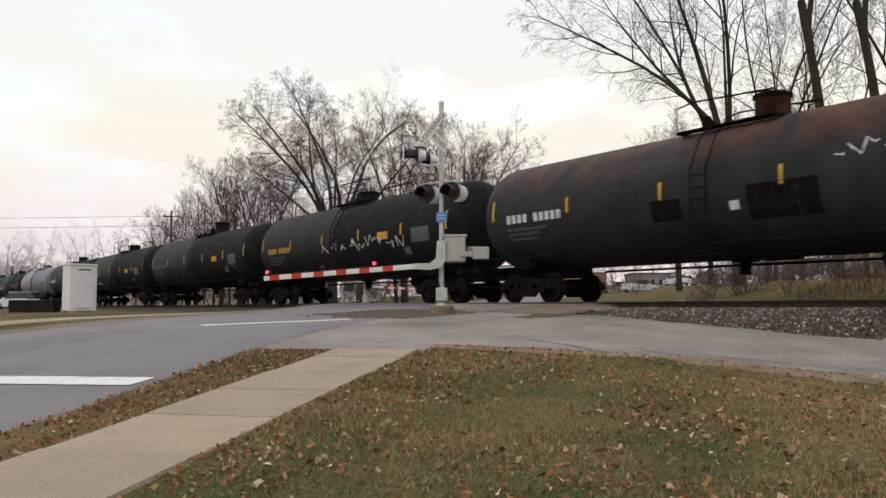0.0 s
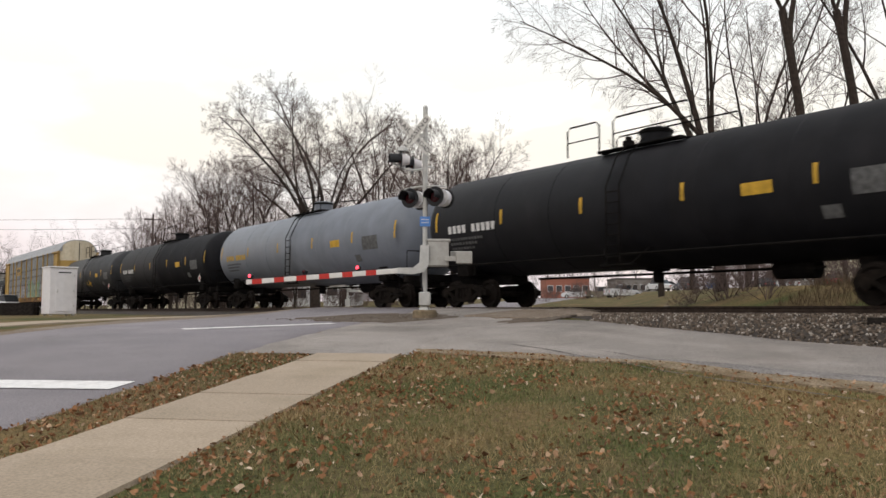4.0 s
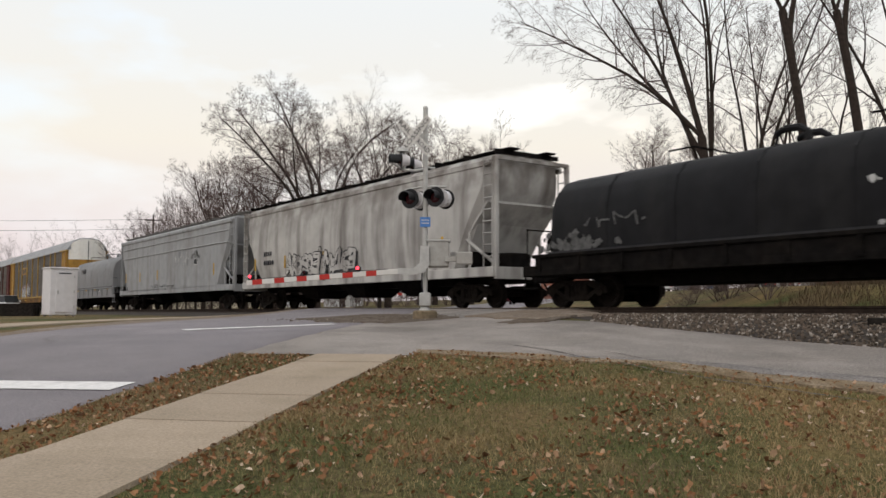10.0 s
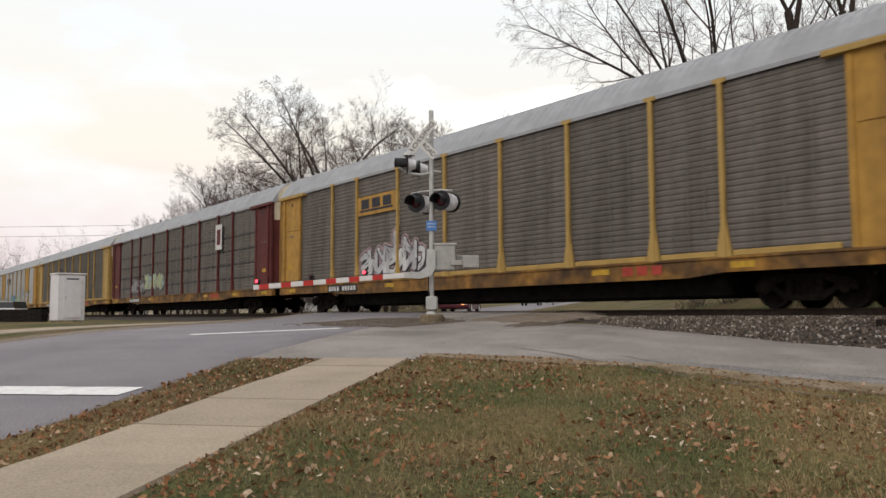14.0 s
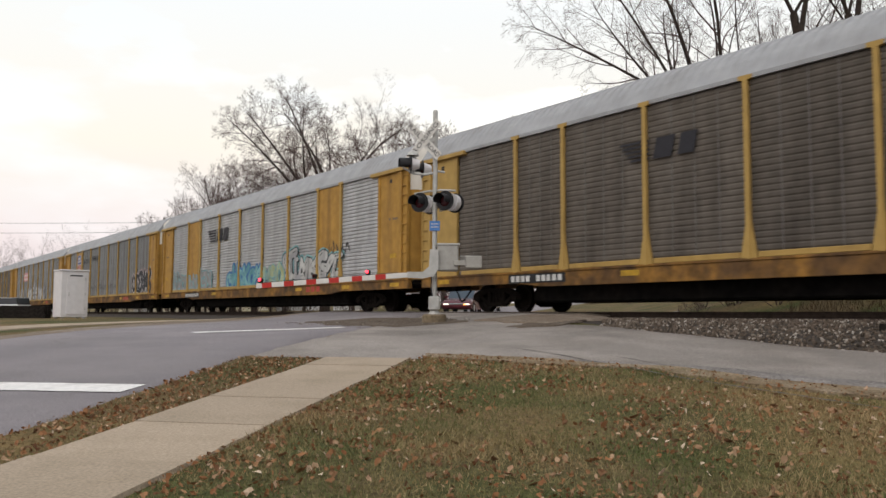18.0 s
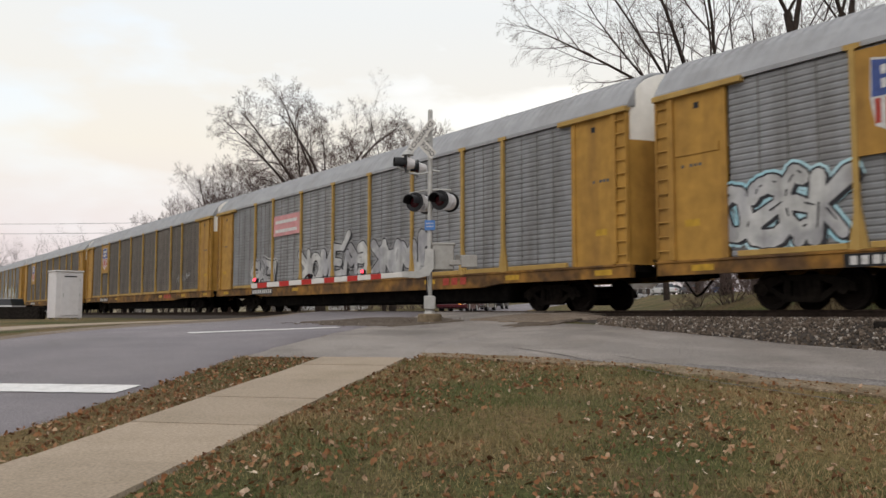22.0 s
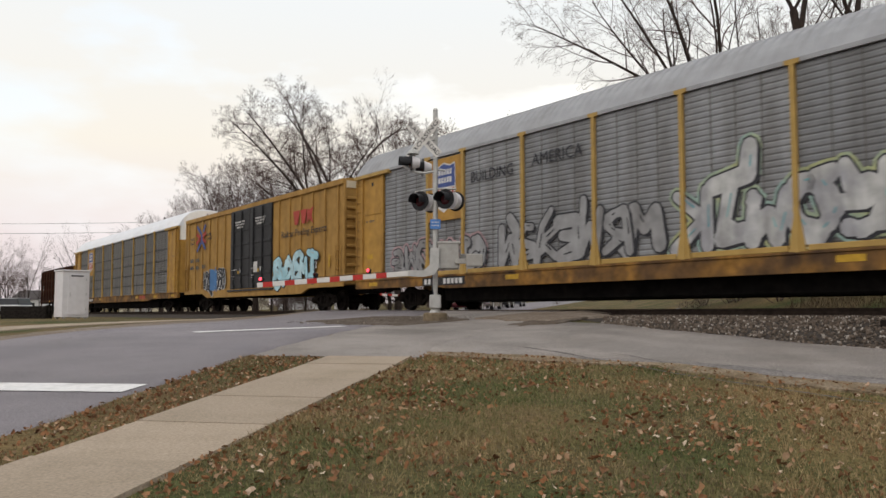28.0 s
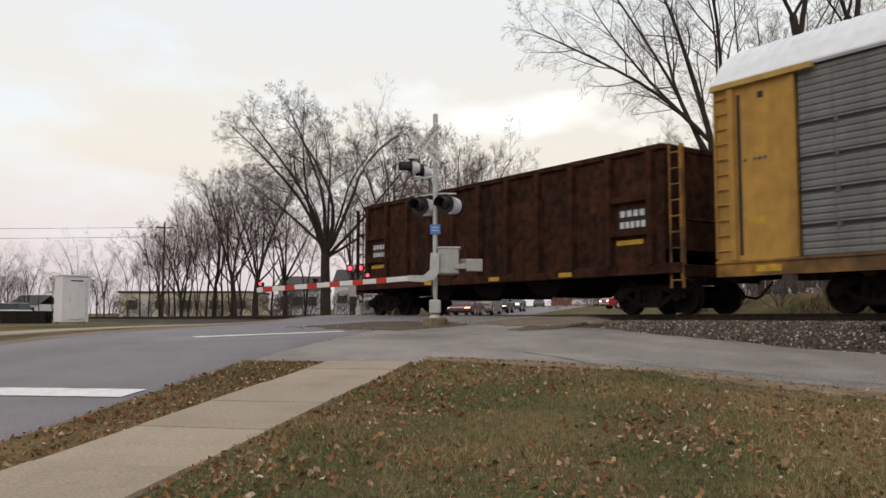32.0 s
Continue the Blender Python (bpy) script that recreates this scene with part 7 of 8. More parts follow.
# ---- bare trees ----
def limbed_tree(seed, height, trunk_r, bole, stems, kids=(7, 6, 5, 5), ratio=(0.50, 0.52, 0.52, 0.55), spread=(30, 55), up=0.10, droop=0.0, lean=(0.0, 0.0), thin=0.0055, wob=0.07):
    """Meshes of a leafless tree: a bole that parts into stems, branches on them, branchlets and twigs.
    stems: (azimuth, tilt, length as a share of the height, share of the trunk's radius, bend upwards)."""
    rnd = random.Random(seed)
    big, small = Shape(), Shape()
    AX = Vector((0.31, 0.22, 0.93)).normalized()

    def tilted(d, ang, az):
        a = d.cross(AX if abs(d.dot(AX)) < 0.95 else Vector((1, 0, 0))).normalized()
        b = d.cross(a)
        return (d * math.cos(ang) + (a * math.cos(az) + b * math.sin(az)) * math.sin(ang)).normalized()

    def grow(p, d, length, r, lev, bend):
        n = (7, 9, 7, 5, 3, 2)[lev]
        pts, rad, ways = [p], [r], [d]
        wb = wob * (0.25 if lev == 0 else 1.0)
        sway = Vector((rnd.gauss(0, wb), rnd.gauss(0, wb), rnd.gauss(0, wb * 0.6)))
        for i in range(n):
            if i % 3 == 2:
                sway = Vector((rnd.gauss(0, wb), rnd.gauss(0, wb), rnd.gauss(0, wb * 0.6)))
            d = (d + sway + Vector((0, 0, bend / n))).normalized()
            p = p + d * (length / n)
            pts.append(p)
            ways.append(d)
            rad.append(max(r * (1 - (0.80 if lev else 0.25) * (i + 1) / n), thin))
        if lev >= 4:
            a = ways[0].cross(AX).normalized() * r
            b = ways[0].cross(a).normalized() * r
            k = len(pts) // 2
            m = pts[k]
            small.add([tuple(pts[0] + a), tuple(pts[0] - a * 0.5 + b * 0.87), tuple(pts[0] - a * 0.5 - b * 0.87), tuple(m + a * 0.7), tuple(m - a * 0.35 + b * 0.6), tuple(m - a * 0.35 - b * 0.6), tuple(pts[-1])],
                      [(0, 1, 4, 3), (1, 2, 5, 4), (2, 0, 3, 5), (3, 4, 6), (4, 5, 6), (5, 3, 6)])
        else:
            (big if r > 0.04 else small).tube(pts, rad, (10, 8, 6, 4)[lev], caps=False)
        if lev == 5 or lev == 0:
            return pts, rad, ways
        m = kids[lev - 1] if lev <= 4 else 0
        az = rnd.uniform(0, 6.28)
        for k in range(m):
            f = (0.26 if lev == 1 else 0.20) + (0.99 - (0.26 if lev == 1 else 0.20)) * ((k + rnd.uniform(0.1, 0.9)) / m) ** 0.75
            i = min(int(f * n), n - 1)
            base = pts[i].lerp(pts[i + 1], f * n - i)
            az += 2.4 + rnd.uniform(-0.5, 0.5)
            w = tilted(ways[i + 1], radians(rnd.uniform(*spread)), az)
            w = (w + Vector((0, 0, up - (droop if lev >= 2 else 0.0)))).normalized()
            ln = length * ratio[lev - 1] * (1.12 - 0.5 * f) * rnd.uniform(0.75, 1.2)
            grow(base, w, ln, max(min(rad[i] * 0.55, ln * 0.014 + 0.003), thin), lev + 1, up * 0.6 - (droop if lev >= 2 else 0.0))
        return pts, rad, ways

    if bole > 0:
        pts, rad, ways = grow(Vector((0, 0, -0.4)), Vector((lean[0] * 0.4, lean[1] * 0.4, 1)).normalized(), height * bole + 0.4, trunk_r, 0, 0.05)
    else:
        pts, rad = [Vector((0, 0, -0.3))] * 2, [trunk_r] * 2
    for k, (az, tilt, ln, rs, bend) in enumerate(stems):
        a, b = radians(az), radians(tilt)
        i = len(pts) - 1 if k % 2 == 0 or bole <= 0 else len(pts) - 2
        grow(pts[i] - Vector((0, 0, 0.02)), Vector((math.cos(a) * math.sin(b) + lean[0] * 0.3, math.sin(a) * math.sin(b), math.cos(b))).normalized(), height * ln, rad[i] * rs, 1, bend)

    def raw(sh, name, m):
        me = bpy.data.meshes.new(name)
        me.from_pydata([tuple(v) for v in sh.v], [], sh.f)
        me.materials.append(m)
        return me
    return raw(big, "trunk", M["bark"]), raw(small, "crown", M["twig"])


VASE = ((150, 5, 0.68, 0.52, 0.0), (10, 15, 0.68, 0.54, 0.0), (190, 20, 0.68, 0.54, 0.05), (0, 30, 0.68, 0.50, 0.12), (184, 34, 0.66, 0.48, 0.15), (5, 44, 0.64, 0.42, 0.22), (182, 50, 0.54, 0.38, 0.3), (2, 60, 0.52, 0.34, 0.35), (55, 24, 0.62, 0.36, 0.1), (235, 28, 0.62, 0.36, 0.1), (125, 34, 0.60, 0.34, 0.15), (305, 32, 0.60, 0.34, 0.15))
KINDS = {
    "elm": limbed_tree(7, 15.4, 0.36, 0.30, VASE, kids=(11, 8, 7, 7), ratio=(0.31, 0.46, 0.52, 0.62), spread=(32, 66), up=0.03, thin=0.0047, wob=0.08),
    "oval": limbed_tree(9, 13.0, 0.24, 0.24, ((190, 24, 0.62, 0.6, 0.2), (10, 10, 0.72, 0.7, 0.0), (100, 26, 0.6, 0.5, 0.2), (300, 28, 0.58, 0.5, 0.2), (200, 50, 0.42, 0.4, 0.5), (20, 46, 0.46, 0.4, 0.5)), kids=(9, 6, 6, 5), ratio=(0.40, 0.50, 0.52, 0.6), up=0.10, thin=0.0058),
    "thin": limbed_tree(31, 12.0, 0.11, 0.30, ((190, 8, 0.66, 0.85, 0.0), (20, 20, 0.5, 0.6, 0.3), (200, 30, 0.40, 0.5, 0.4)), kids=(9, 6, 5, 4), ratio=(0.34, 0.5, 0.5, 0.55), up=0.20, thin=0.0052),
    "twin": limbed_tree(36, 12.0, 0.12, 0.06, ((185, 10, 0.86, 0.8, 0.05), (15, 15, 0.80, 0.7, 0.1), (100, 12, 0.7, 0.6, 0.1)), kids=(9, 6, 5, 4), ratio=(0.30, 0.5, 0.5, 0.55), up=0.20, thin=0.0052),
    "tall": limbed_tree(5, 19.0, 0.19, 0.20, ((184, 13, 0.66, 0.7, 0.1), (178, 3, 0.76, 0.75, 0.0), (10, 12, 0.70, 0.6, 0.15)), kids=(9, 6, 6, 4), ratio=(0.34, 0.5, 0.5, 0.55), up=0.10, thin=0.0038),
    "stout": limbed_tree(12, 19.0, 0.205, 0.58, ((175, 22, 0.40, 0.5, 0.3), (180, 3, 0.44, 0.8, 0.0), (20, 32, 0.34, 0.45, 0.3)), kids=(9, 6, 6, 4), ratio=(0.36, 0.5, 0.5, 0.55), up=0.06, lean=(-0.05, 0.0), thin=0.0038),
    "lean": limbed_tree(21, 16.0, 0.23, 0.40, ((180, 8, 0.56, 0.8, 0.1), (178, 26, 0.56, 0.62, 0.2), (184, 44, 0.56, 0.55, 0.1), (90, 25, 0.36, 0.4, 0.2), (176, 34, 0.52, 0.5, -0.05)), kids=(11, 7, 6, 4), ratio=(0.32, 0.5, 0.5, 0.6), up=0.0, droop=0.10, lean=(-0.26, 0.0), thin=0.0038),
    "bush": limbed_tree(41, 3.0, 0.06, 0.0, tuple((k * 47, 12 + 9 * (k % 5), 0.62 + 0.06 * (k % 4), 0.5, 0.1) for k in range(9)), kids=(6, 5, 3, 0), up=0.10, thin=0.006),
}


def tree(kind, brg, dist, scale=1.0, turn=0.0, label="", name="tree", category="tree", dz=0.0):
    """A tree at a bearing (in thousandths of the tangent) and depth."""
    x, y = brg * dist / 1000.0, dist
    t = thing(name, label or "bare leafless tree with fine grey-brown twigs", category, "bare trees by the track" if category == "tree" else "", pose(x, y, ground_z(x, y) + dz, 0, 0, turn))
    trunk, crown = KINDS[kind]
    for nm, me in (("trunk", trunk), ("crown", crown)):
        o = part(nm, me, None, t)
        o.scale = (scale, scale, scale)
    return t


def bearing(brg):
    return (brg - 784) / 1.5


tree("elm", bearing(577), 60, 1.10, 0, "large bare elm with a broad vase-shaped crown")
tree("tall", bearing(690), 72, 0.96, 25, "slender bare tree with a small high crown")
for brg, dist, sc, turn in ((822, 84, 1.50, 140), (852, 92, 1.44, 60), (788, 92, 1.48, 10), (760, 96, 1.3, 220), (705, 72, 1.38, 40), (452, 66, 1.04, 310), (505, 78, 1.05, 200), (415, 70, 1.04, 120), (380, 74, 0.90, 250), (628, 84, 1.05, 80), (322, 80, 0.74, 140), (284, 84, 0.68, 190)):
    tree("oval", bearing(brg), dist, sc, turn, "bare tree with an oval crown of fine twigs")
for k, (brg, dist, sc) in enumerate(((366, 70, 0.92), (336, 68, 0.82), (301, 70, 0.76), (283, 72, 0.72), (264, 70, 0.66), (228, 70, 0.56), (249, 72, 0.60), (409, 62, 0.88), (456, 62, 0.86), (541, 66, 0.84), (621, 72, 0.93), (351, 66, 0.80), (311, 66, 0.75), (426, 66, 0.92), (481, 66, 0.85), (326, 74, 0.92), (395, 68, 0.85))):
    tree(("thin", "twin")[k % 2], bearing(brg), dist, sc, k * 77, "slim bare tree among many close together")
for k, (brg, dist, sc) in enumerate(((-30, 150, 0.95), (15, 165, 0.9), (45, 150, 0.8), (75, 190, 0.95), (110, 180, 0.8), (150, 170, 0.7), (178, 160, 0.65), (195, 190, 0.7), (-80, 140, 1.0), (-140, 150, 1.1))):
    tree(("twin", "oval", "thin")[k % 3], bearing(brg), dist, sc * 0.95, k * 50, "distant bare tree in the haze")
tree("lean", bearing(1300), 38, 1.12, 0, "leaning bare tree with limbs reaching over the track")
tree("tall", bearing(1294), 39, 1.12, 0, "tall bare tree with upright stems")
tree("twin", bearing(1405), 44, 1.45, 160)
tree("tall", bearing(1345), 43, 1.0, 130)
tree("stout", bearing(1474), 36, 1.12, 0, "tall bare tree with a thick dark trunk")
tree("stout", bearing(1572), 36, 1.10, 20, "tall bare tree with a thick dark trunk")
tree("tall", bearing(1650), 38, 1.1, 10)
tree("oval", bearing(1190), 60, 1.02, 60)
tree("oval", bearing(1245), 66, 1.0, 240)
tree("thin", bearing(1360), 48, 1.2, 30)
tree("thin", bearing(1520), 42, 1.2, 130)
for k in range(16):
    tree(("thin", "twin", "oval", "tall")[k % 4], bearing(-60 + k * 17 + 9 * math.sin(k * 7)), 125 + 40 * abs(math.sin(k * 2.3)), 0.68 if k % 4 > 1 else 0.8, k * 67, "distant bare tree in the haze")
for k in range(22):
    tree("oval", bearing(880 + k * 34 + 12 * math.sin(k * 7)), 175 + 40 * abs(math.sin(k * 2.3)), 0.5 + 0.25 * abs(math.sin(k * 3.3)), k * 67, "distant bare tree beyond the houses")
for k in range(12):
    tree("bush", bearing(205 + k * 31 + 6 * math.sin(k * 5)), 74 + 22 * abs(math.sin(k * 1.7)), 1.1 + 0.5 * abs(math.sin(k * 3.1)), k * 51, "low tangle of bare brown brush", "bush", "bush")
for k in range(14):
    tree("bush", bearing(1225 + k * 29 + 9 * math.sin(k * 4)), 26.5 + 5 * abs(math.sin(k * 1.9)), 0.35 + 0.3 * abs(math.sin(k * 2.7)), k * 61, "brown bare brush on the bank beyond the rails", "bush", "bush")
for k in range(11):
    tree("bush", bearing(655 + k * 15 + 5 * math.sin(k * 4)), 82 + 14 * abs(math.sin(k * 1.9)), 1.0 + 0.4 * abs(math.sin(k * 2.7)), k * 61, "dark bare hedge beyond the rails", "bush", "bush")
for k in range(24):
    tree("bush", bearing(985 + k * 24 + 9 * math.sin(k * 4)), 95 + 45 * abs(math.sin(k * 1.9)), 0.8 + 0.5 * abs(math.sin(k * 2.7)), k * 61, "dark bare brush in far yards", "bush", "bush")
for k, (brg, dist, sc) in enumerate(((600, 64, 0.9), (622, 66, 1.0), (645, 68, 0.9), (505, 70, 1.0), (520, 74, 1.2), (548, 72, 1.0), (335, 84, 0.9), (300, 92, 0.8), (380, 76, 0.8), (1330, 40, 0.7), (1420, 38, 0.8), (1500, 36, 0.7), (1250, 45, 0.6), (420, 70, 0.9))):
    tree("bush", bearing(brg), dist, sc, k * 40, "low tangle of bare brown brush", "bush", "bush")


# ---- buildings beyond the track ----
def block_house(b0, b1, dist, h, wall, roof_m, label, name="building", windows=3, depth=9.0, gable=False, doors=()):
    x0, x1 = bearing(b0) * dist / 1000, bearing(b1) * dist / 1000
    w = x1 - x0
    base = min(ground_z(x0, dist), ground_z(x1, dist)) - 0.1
    b = thing(name, label, "building", m=pose(x0, dist, base))
    part("wall", Shape().box(0, w, 0, depth, 0, h), M[wall], b)
    if gable:
        part("roof", Shape().prism([(-0.3, h - 0.05), (depth / 2, h + 1.9), (depth + 0.3, h - 0.05), (depth / 2, h + 1.75)], -0.3, w + 0.3), M[roof_m], b)
    else:
        part("roof", Shape().box(-0.15, w + 0.15, -0.15, depth + 0.15, h, h + 0.28, 0.03), M[roof_m], b)
    for k in range(windows):
        c = w * (k + 0.5) / windows
        wd = min(0.62, w / windows * 0.3)
        win = part("window", Shape().box(c - wd - 0.07, c + wd + 0.07, -0.05, 0.02, h * 0.36, h * 0.36 + 1.3), M["white_wall"], b)
        part("pane", Shape().box(c - wd, c + wd, -0.065, -0.05, h * 0.36 + 0.07, h * 0.36 + 1.23), M["glass"], win)
    for k, c in enumerate(doors):
        d = part("door", Shape().box(c - 1.1, c + 1.1, -0.05, 0.0, 0.1, 2.6), M["galv"], b, "grey roller door")
        for j in range(7):
            part("slat", Shape().box(c - 1.05, c + 1.05, -0.065, -0.05, 0.16 + j * 0.34, 0.44 + j * 0.34), M["galv"], d)
    return b


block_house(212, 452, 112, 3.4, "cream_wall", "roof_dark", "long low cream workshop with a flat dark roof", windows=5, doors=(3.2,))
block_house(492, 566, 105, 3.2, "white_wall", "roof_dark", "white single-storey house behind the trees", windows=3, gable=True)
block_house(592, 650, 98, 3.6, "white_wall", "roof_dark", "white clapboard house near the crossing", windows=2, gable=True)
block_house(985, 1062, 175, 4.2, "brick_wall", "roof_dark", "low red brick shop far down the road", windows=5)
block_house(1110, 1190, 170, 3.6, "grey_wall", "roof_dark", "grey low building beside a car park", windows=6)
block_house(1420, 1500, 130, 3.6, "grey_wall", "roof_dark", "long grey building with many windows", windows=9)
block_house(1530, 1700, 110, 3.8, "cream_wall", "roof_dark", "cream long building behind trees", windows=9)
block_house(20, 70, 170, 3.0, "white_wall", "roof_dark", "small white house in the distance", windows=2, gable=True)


# ---- vehicles ----
def vehicle(kind, paint, label, lights=False, brake=False):
    """A road vehicle: x forward, on its wheels."""
    car = thing({"sedan": "car", "suv": "suv", "pickup": "pickup_truck"}[kind], label, {"sedan": "car", "suv": "car", "pickup": "pickup truck"}[kind], "vehicles on the road")
    ln, wd, hb, ht = {"sedan": (4.7, 1.80, 0.92, 1.45), "suv": (4.7, 1.88, 1.08, 1.75), "pickup": (5.6, 1.95, 1.12, 1.85)}[kind]
    h = ln / 2
    prof = [(-h, 0.42), (-h, hb - 0.18), (-h + 0.12, hb), (h * 0.42, hb), (h - 0.25, hb - 0.14), (h, hb - 0.34), (h, 0.38), (h - 0.15, 0.26), (-h + 0.15, 0.26)]
    s = Shape().loft([[(x * kx, y, 0.26 + (z - 0.26) * kz) for x, z in prof] for y, kx, kz in ((-wd / 2, 0.97, 0.9), (-wd / 2 + 0.09, 1.0, 1.0), (wd / 2 - 0.09, 1.0, 1.0), (wd / 2, 0.97, 0.9))])
    body = part("body", s, M[paint], car)
    if kind == "sedan":
        cab = [(-h + 0.45, hb - 0.02), (-h + 1.15, ht), (0.25, ht), (1.05, hb - 0.02)]
    elif kind == "suv":
        cab = [(-h + 0.1, hb - 0.02), (-h + 0.35, ht), (0.35, ht), (1.1, hb - 0.02)]
    else:
        cab = [(-0.75, hb - 0.02), (-0.62, ht), (0.7, ht), (1.35, hb - 0.02)]
    cx = sum(p[0] for p in cab) / 4
    s = Shape().loft([[(cx + (x - cx) * k, y, z) for x, z in cab] for y, k in ((-wd / 2 + 0.18, 0.9), (-wd / 2 + 0.14, 1.0), (wd / 2 - 0.14, 1.0), (wd / 2 - 0.18, 0.9))])
    part("cabin", s, M["glass"], body, "dark glazed cabin")
    part("cabin_roof", Shape().box(cab[1][0] + 0.02, cab[2][0] - 0.02, -wd / 2 + 0.16, wd / 2 - 0.16, ht - 0.03, ht + 0.03, 0.02), M[paint], body)
    if kind == "pickup":
        part("bed_wall", Shape().box(-h + 0.02, -0.8, -wd / 2 + 0.03, -wd / 2 + 0.1, hb - 0.05, hb + 0.12).box(-h + 0.02, -0.8, wd / 2 - 0.1, wd / 2 - 0.03, hb - 0.05, hb + 0.12).box(-h + 0.02, -h + 0.1, -wd / 2 + 0.1, wd / 2 - 0.1, hb - 0.05, hb + 0.12), M[paint], body)
    part("grille", Shape().box(h - 0.04, h + 0.02, -0.5, 0.5, hb - 0.52, hb - 0.32, 0.01), M["chrome"], body)
    part("bumper", Shape().box(h - 0.05, h + 0.08, -wd / 2 + 0.05, wd / 2 - 0.05, 0.34, 0.52, 0.03), M["chrome"] if kind == "pickup" else M[paint], body)
    part("bumper", Shape().box(-h - 0.08, -h + 0.05, -wd / 2 + 0.05, wd / 2 - 0.05, 0.34, 0.52, 0.03), M["chrome"] if kind == "pickup" else M[paint], body)
    for sgn in (-1, 1):
        y = sgn * (wd / 2 - 0.27)
        part("headlight", Shape().box(h - 0.06, h + 0.025, y - 0.17, y + 0.17, hb - 0.50, hb - 0.34, 0.02), M["head_glow"] if lights else M["chrome"], body)
        part("tail_light", Shape().box(-h - 0.02, -h + 0.04, y - 0.12, y + 0.12, hb - 0.45, hb - 0.2, 0.02), M["tail_glow"] if brake else M["stripe_red"], body)
        part("wing_mirror", Shape().box(0.75, 0.95, sgn * (wd / 2 + 0.02) - 0.1, sgn * (wd / 2 + 0.02) + 0.1, hb + 0.02, hb + 0.16, 0.03), M[paint], body)
        for x in (-h + 0.95, h - 0.95):
            wh = part("wheel", Shape().tube([(x, sgn * (wd / 2 - 0.2), 0.34), (x, sgn * (wd / 2 + 0.01), 0.34)], 0.34, 18), M["tyre"], car)
            part("rim", Shape().tube([(x, sgn * (wd / 2 + 0.011), 0.34), (x, sgn * (wd / 2 + 0.018), 0.34)], 0.20, 14), M["galv"], wh)
    return car


def park(car, u, v, turn):
    """Stand on the ground at road coordinates, heading turn degrees left of +x."""
    p = along(u, v)
    return pose(p.x, p.y, gz(p) + 0.03, 0, 0, turn)


TOUS = -90 - math.degrees(RA)      # heading of traffic coming towards the crossing
AWAY = 90 - math.degrees(RA)
queue = [
    (vehicle("sedan", "car_maroon", "dark maroon car waiting at the crossing", True), [(0, 262), (6, 143), (7, 122), (8, 106), (10, 77), (12, 59), (14, 52), (32, 52)]),
    (vehicle("pickup", "car_tan", "tan pickup truck waiting behind a car"), [(0, 420), (7, 283), (10, 215), (13, 125), (15, 75), (16.5, 59.5), (32, 59.5)]),
    (vehicle("sedan", "car_black", "black car waiting in the queue", True), [(0, 640), (8, 420), (14, 230), (18, 110), (20, 76), (21, 68), (32, 68)]),
    (vehicle("suv", "car_grey", "dark grey sport utility car at the end of the queue", True), [(0, 800), (14, 400), (20, 200), (23, 110), (25, 80), (26, 76.5), (32, 76.5)]),
]
AXLE = -9.5
# parked and passing vehicles in the side streets
STILL = [("sedan", "car_white", 118, 6.5, 100), ("suv", "car_grey", 122, 10.5, 95), ("sedan", "car_blue", 126, 15, 92), ("pickup", "car_white", 130, 2.0, 20), ("sedan", "car_black", 120, 20, 98), ("sedan", "car_white", 124, 24, 94), ("suv", "car_red", 119, 29, 90), ("sedan", "car_grey", 150, -14, 80), ("pickup", "car_tan", 146, -1.5, 10), ("sedan", "car_white", 135, 9, 15)]
for kind, paint, u, v, turn in STILL:
    c = vehicle(kind, paint, "parked " + paint[4:] + " " + {"sedan": "car", "suv": "sport utility car", "pickup": "pickup truck"}[kind] + " on the far lot")
    c.matrix_basis = park(c, u, v, turn)
redcar = vehicle("pickup", "car_red", "bright red pickup truck pulling up beyond the rails", True)
whitetruck = vehicle("pickup", "car_white", "white pickup truck standing in the side street")
whitetruck.matrix_basis = park(whitetruck, 152, -5.6, 172)
part("turn_signal", Shape().box(2.32, 2.42, 0.42, 0.62, 0.44, 0.54, 0.02), M["amber_glow"], queue[0][0], "lit amber lamp")
van = vehicle("suv", "car_white", "white van standing far off beside the road")
van.matrix_basis = pose(-45, 88, ground_z(-45, 88) + 0.03, 0, 0, 160)

# ---- grass, leaves and stones ----
rng = np.random.default_rng(7)


def lawn_point():
    while True:
        x, y = rng.uniform(-5.2, 9.5), rng.uniform(4.2, 15.0)
        u, v, nd = U2.x * x + U2.y * y, V2.x * x + V2.y * y, N2.x * x + N2.y * y
        s = D2.x * x + D2.y * y
        near = 9.1 + 0.06 * max(0, 12 - s) - 0.35 * max(0, s - 8)
        if (v > -3.22 and nd < near + 0.1 and u < 13.6) or (-5.37 - 0.092 * min(max(u - 6.5, -3), 6.5) - 0.03 < v < -4.57 and u < 12.9):
            return x, y


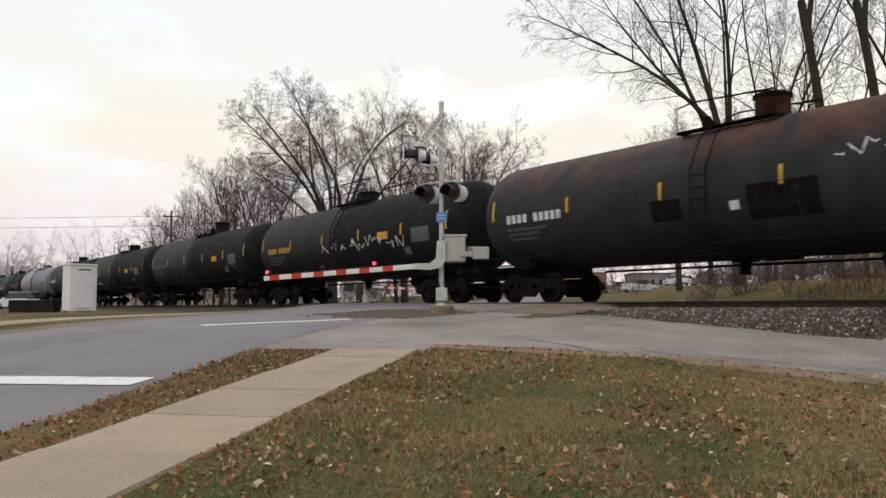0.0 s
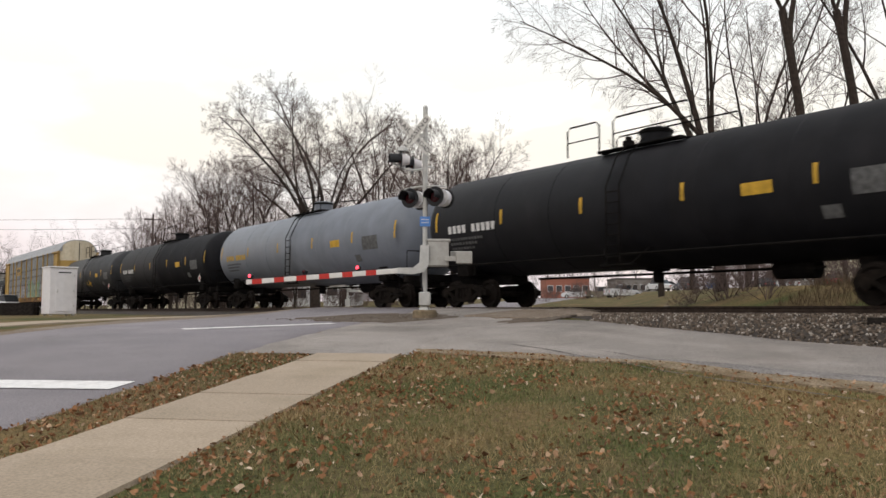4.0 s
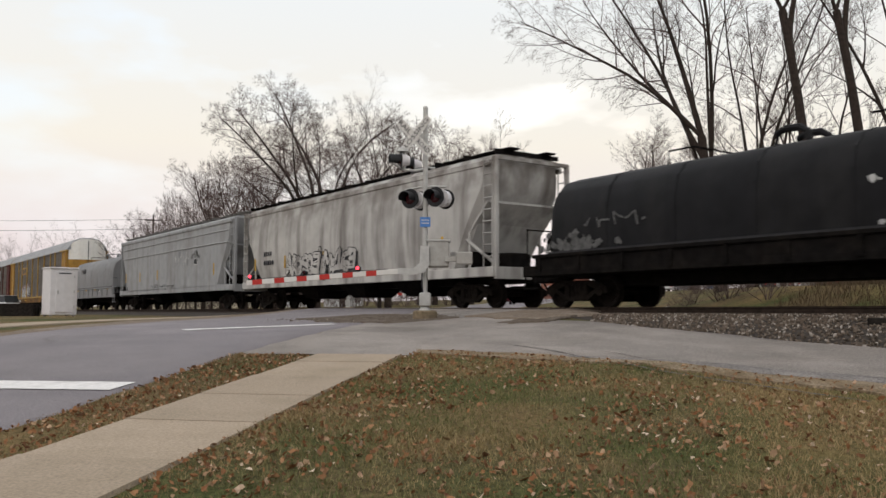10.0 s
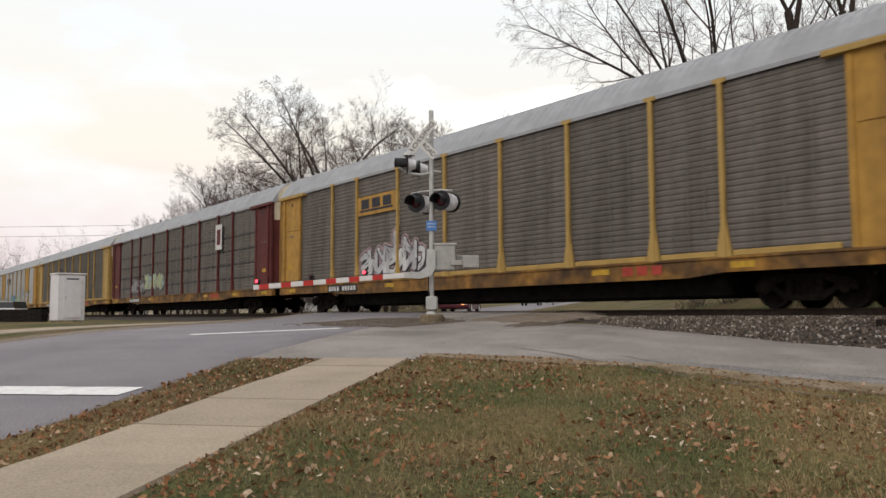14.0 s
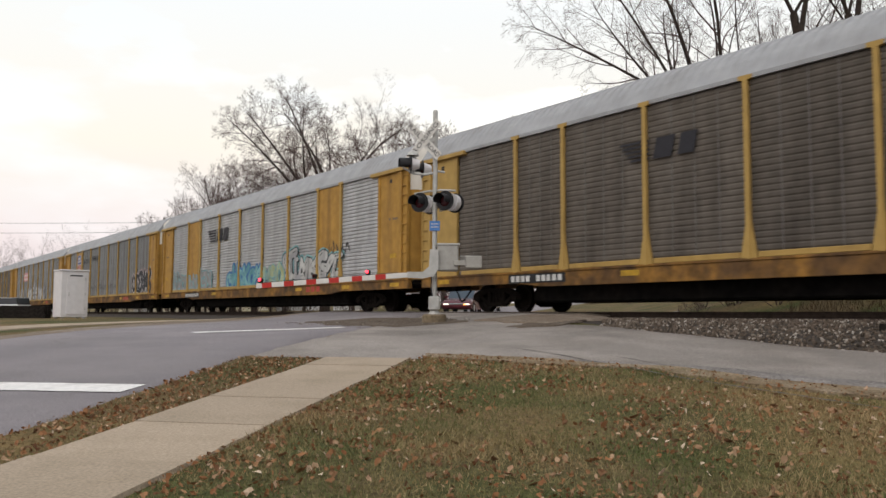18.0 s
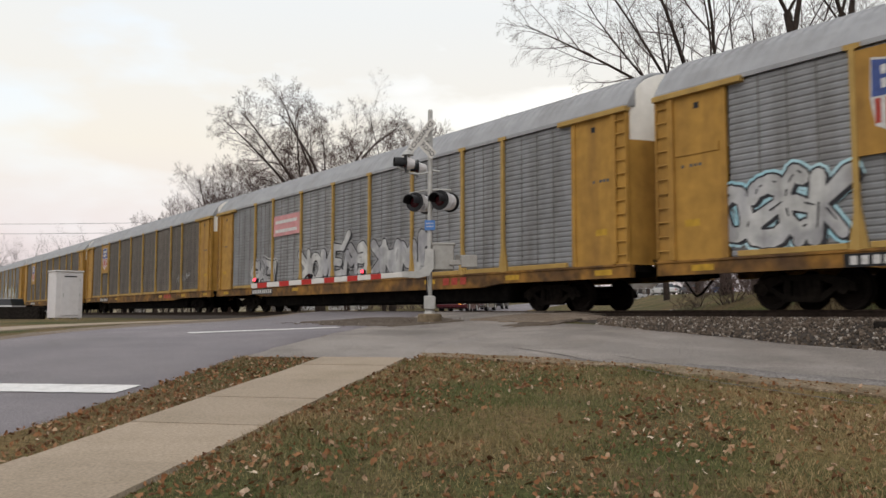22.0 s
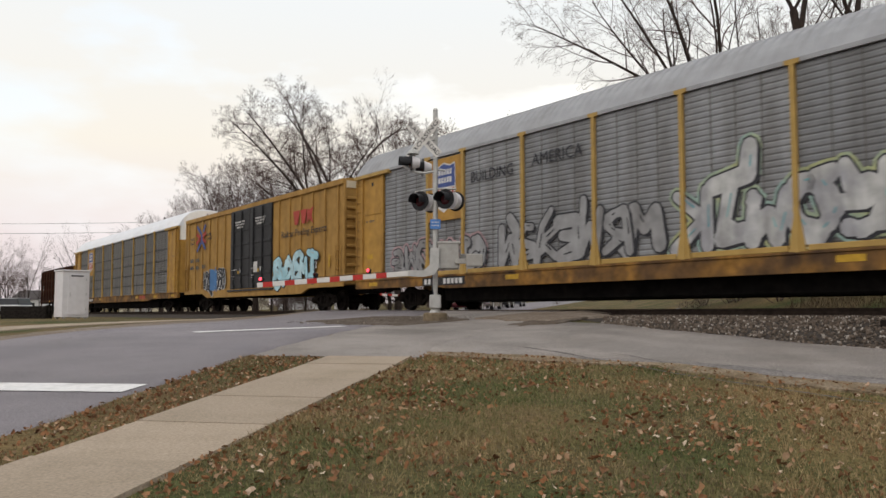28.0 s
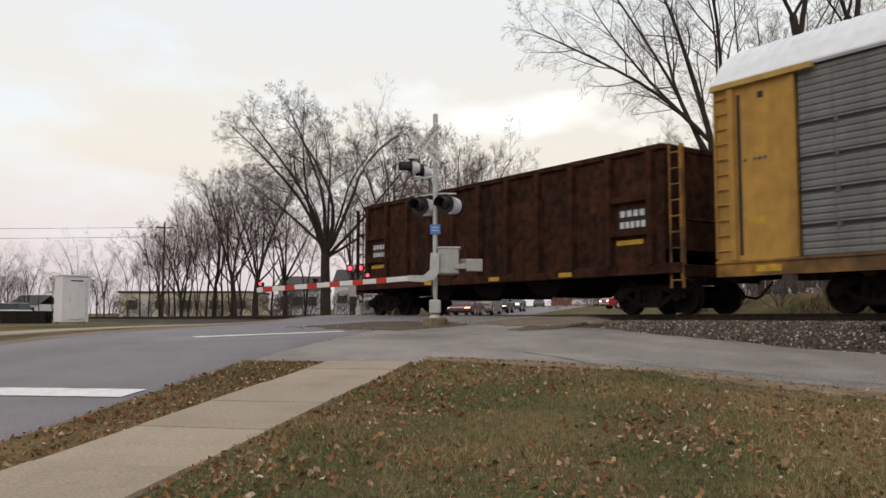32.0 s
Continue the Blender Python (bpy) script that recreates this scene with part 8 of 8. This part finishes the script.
gv, gf = [], []
vv, vf = [], []
for k in range(125000):
    x, y = lawn_point()
    z = ground_z(x, y)
    patch = noise.noise((x * 0.45, y * 0.45, 2.0))
    h = rng.uniform(0.015, 0.055) * (1.0 + 0.8 * patch)
    a = rng.uniform(0, 2 * math.pi)
    w = rng.uniform(0.003, 0.007)
    lx, ly = rng.normal(0, 0.6) * h, rng.normal(0, 0.6) * h
    bv, bf = (vv, vf) if V2.x * x + V2.y * y < -4.5 and rng.uniform() < 0.8 else (gv, gf)
    i = len(bv)
    bv += [(x - w * math.cos(a), y - w * math.sin(a), z - 0.01), (x + w * math.cos(a), y + w * math.sin(a), z - 0.01), (x + lx, y + ly, z + h)]
    bf.append((i, i + 1, i + 2))
me = bpy.data.meshes.new("verge_grass")
me.from_pydata(vv, [], vf)
me.materials.append(M["verge"])
tagged(new("verge_grass", me), "dead brown grass on the verge between road and pavement", "grass", kind="stuff")
me = bpy.data.meshes.new("grass")
me.from_pydata(gv, [], gf)
me.materials.append(M["blades"])
tagged(new("grass", me), "short winter grass, green and straw-brown", "grass", kind="stuff")

lv, lf = [], []
k = 0
while k < 8200:
    x, y = lawn_point()
    u, v, nd, s = U2.x * x + U2.y * y, V2.x * x + V2.y * y, N2.x * x + N2.y * y, D2.x * x + D2.y * y
    edge = min(abs(nd - 9.1 - 0.06 * max(0, 12 - s) + 0.35 * max(0, s - 8)), abs(v + 3.22), abs(v + 4.57))
    if 1.0 * noise.noise((x * 0.7, y * 0.7, 8.0)) + rng.uniform(-0.6, 0.55) + (0.35 if edge < 0.35 else 0.0) + (0.5 if v < -4.5 else 0.0) + (0.25 if -3.2 < v < -2.0 else 0.0) < 0.05:
        continue
    k += 1
    z = ground_z(x, y) + rng.uniform(0.012, 0.04)
    r = rng.uniform(0.010, 0.029) * (1.5 if k % 6 == 0 else 1.0)
    m = Matrix.Translation((x, y, z)) @ Euler((rng.normal(0, 0.7), rng.normal(0, 0.7), rng.uniform(0, 6.3))).to_matrix().to_4x4()
    i = len(lv)
    for j in range(7):
        q = r * (rng.uniform(0.55, 1.25) if j else 1.3)
        lv.append(tuple(m @ Vector((q * math.cos(j * 0.9), 0.75 * q * math.sin(j * 0.9), r * rng.uniform(-0.1, 0.55)))))
    lv.append(tuple(m @ Vector((0, 0, 0))))
    lf += [(i + j, i + (j + 1) % 7, i + 7) for j in range(7)]
me = bpy.data.meshes.new("fallen_leaves")
me.from_pydata(lv, [], lf)
me.materials.append(M["leaves"])
tagged(new("fallen_leaves", me), "curled brown fallen leaves strewn over the grass", "leaves", kind="stuff")

ico = [(0, 0, 1), (0.894, 0, 0.447), (0.276, 0.851, 0.447), (-0.724, 0.526, 0.447), (-0.724, -0.526, 0.447), (0.276, -0.851, 0.447), (0.724, 0.526, -0.447), (-0.276, 0.851, -0.447), (-0.894, 0, -0.447), (-0.276, -0.851, -0.447), (0.724, -0.526, -0.447), (0, 0, -1)]
icof = [(0, 1, 2), (0, 2, 3), (0, 3, 4), (0, 4, 5), (0, 5, 1), (1, 6, 2), (2, 7, 3), (3, 8, 4), (4, 9, 5), (5, 10, 1), (6, 7, 2), (7, 8, 3), (8, 9, 4), (9, 10, 5), (10, 6, 1), (6, 11, 7), (7, 11, 8), (8, 11, 9), (9, 11, 10), (10, 11, 6)]
sv, sf = [], []


def bed_z(s, nd):
    p = onrail(s, nd)
    g0 = ground_z(p.x, p.y) - 0.03
    z = float(np.interp(nd, (13.35, 14.2, 15.3, 15.8, 18.8), (0, 0.45, 0.86, 1.0, 1.0)))
    return p, max(g0 + (RAIL - 0.19 - g0) * z, g0)


def stone(p, z, r):
    m = Euler(rng.uniform(0, 6, 3)).to_matrix()
    sc = Vector(rng.uniform(0.6, 1.25, 3)) * r
    i = len(sv)
    for q in ico:
        w = m @ Vector((q[0] * sc.x, q[1] * sc.y, q[2] * sc.z)) * rng.uniform(0.8, 1.15)
        sv.append((p.x + w.x, p.y + w.y, z + w.z))
    sf.extend(tuple(i + a for a in f) for f in icof)


for k in range(19000):
    s, nd = rng.uniform(-9, 17.0), rng.uniform(12.9, 16.5)
    if nd < 13.45 and rng.uniform() < 0.6:
        continue
    p, z = bed_z(s, nd)
    if V2.x * p.x + V2.y * p.y < -0.4:
        continue
    stone(p, z + 0.012, rng.uniform(0.013, 0.036))
for k in range(260):
    s, nd = rng.uniform(17.4, 22.4), rng.uniform(9.8, 13.6)
    p = onrail(s, nd)
    stone(p, gz(p) + 0.06, rng.uniform(0.010, 0.022))
dv, df = [], []
for k in range(42000):
    s, nd = rng.uniform(-16, 15), rng.uniform(20.6, 30)
    p = onrail(s, nd)
    if V2.x * p.x + V2.y * p.y < 1.0:
        continue
    z = gz(p)
    h = rng.uniform(0.10, 0.52) * (0.5 + abs(noise.noise((p.x * 0.4, p.y * 0.4, 5.0))) * 1.6)
    a, w = rng.uniform(0, 6.3), rng.uniform(0.006, 0.014)
    i = len(dv)
    dv += [(p.x - w * math.cos(a), p.y - w * math.sin(a), z - 0.02), (p.x + w * math.cos(a), p.y + w * math.sin(a), z - 0.02), (p.x + rng.normal(0, 0.35) * h, p.y + rng.normal(0, 0.35) * h, z + h)]
    df.append((i, i + 1, i + 2))
me = bpy.data.meshes.new("tall_dry_grass")
me.from_pydata(dv, [], df)
me.materials.append(M["straw"])
tagged(new("tall_dry_grass", me), "tall dry straw-brown grass on the bank", "grass", kind="stuff")
me = bpy.data.meshes.new("ballast_stones")
me.from_pydata(sv, [], sf)
me.materials.append(M["stones"])
tagged(new("ballast_stones", me), "loose grey and brown crushed track stones", "stones", kind="stuff")


def train_pose(i, t):
    mid = (GAPS[i] + GAPS[i + 1]) / 2 - (SPEED[0] * t + SPEED[1] * t * t + SPEED[2] * t ** 3)
    p = onrail(mid, TRACK)
    return pose(p.x, p.y, RAIL, 0, 0, -90 + math.degrees(TH))


def motions():
    for i, car in enumerate(TRAIN):
        walk(car, [(t, train_pose(i, t)) for t in range(0, 33, 2)])
    for car, rows in queue:
        walk(car, [(t, park(car, u, AXLE, TOUS)) for t, u in rows])
    walk(redcar, [(t, park(redcar, 76.9, v, 195)) for t, v in ((0, 150), (14, 95), (20, 60), (25, 24), (27, 10), (28, 5.9), (29, 3.5), (30, 2.1), (31, 1.35), (32, 1.1))])


motions()
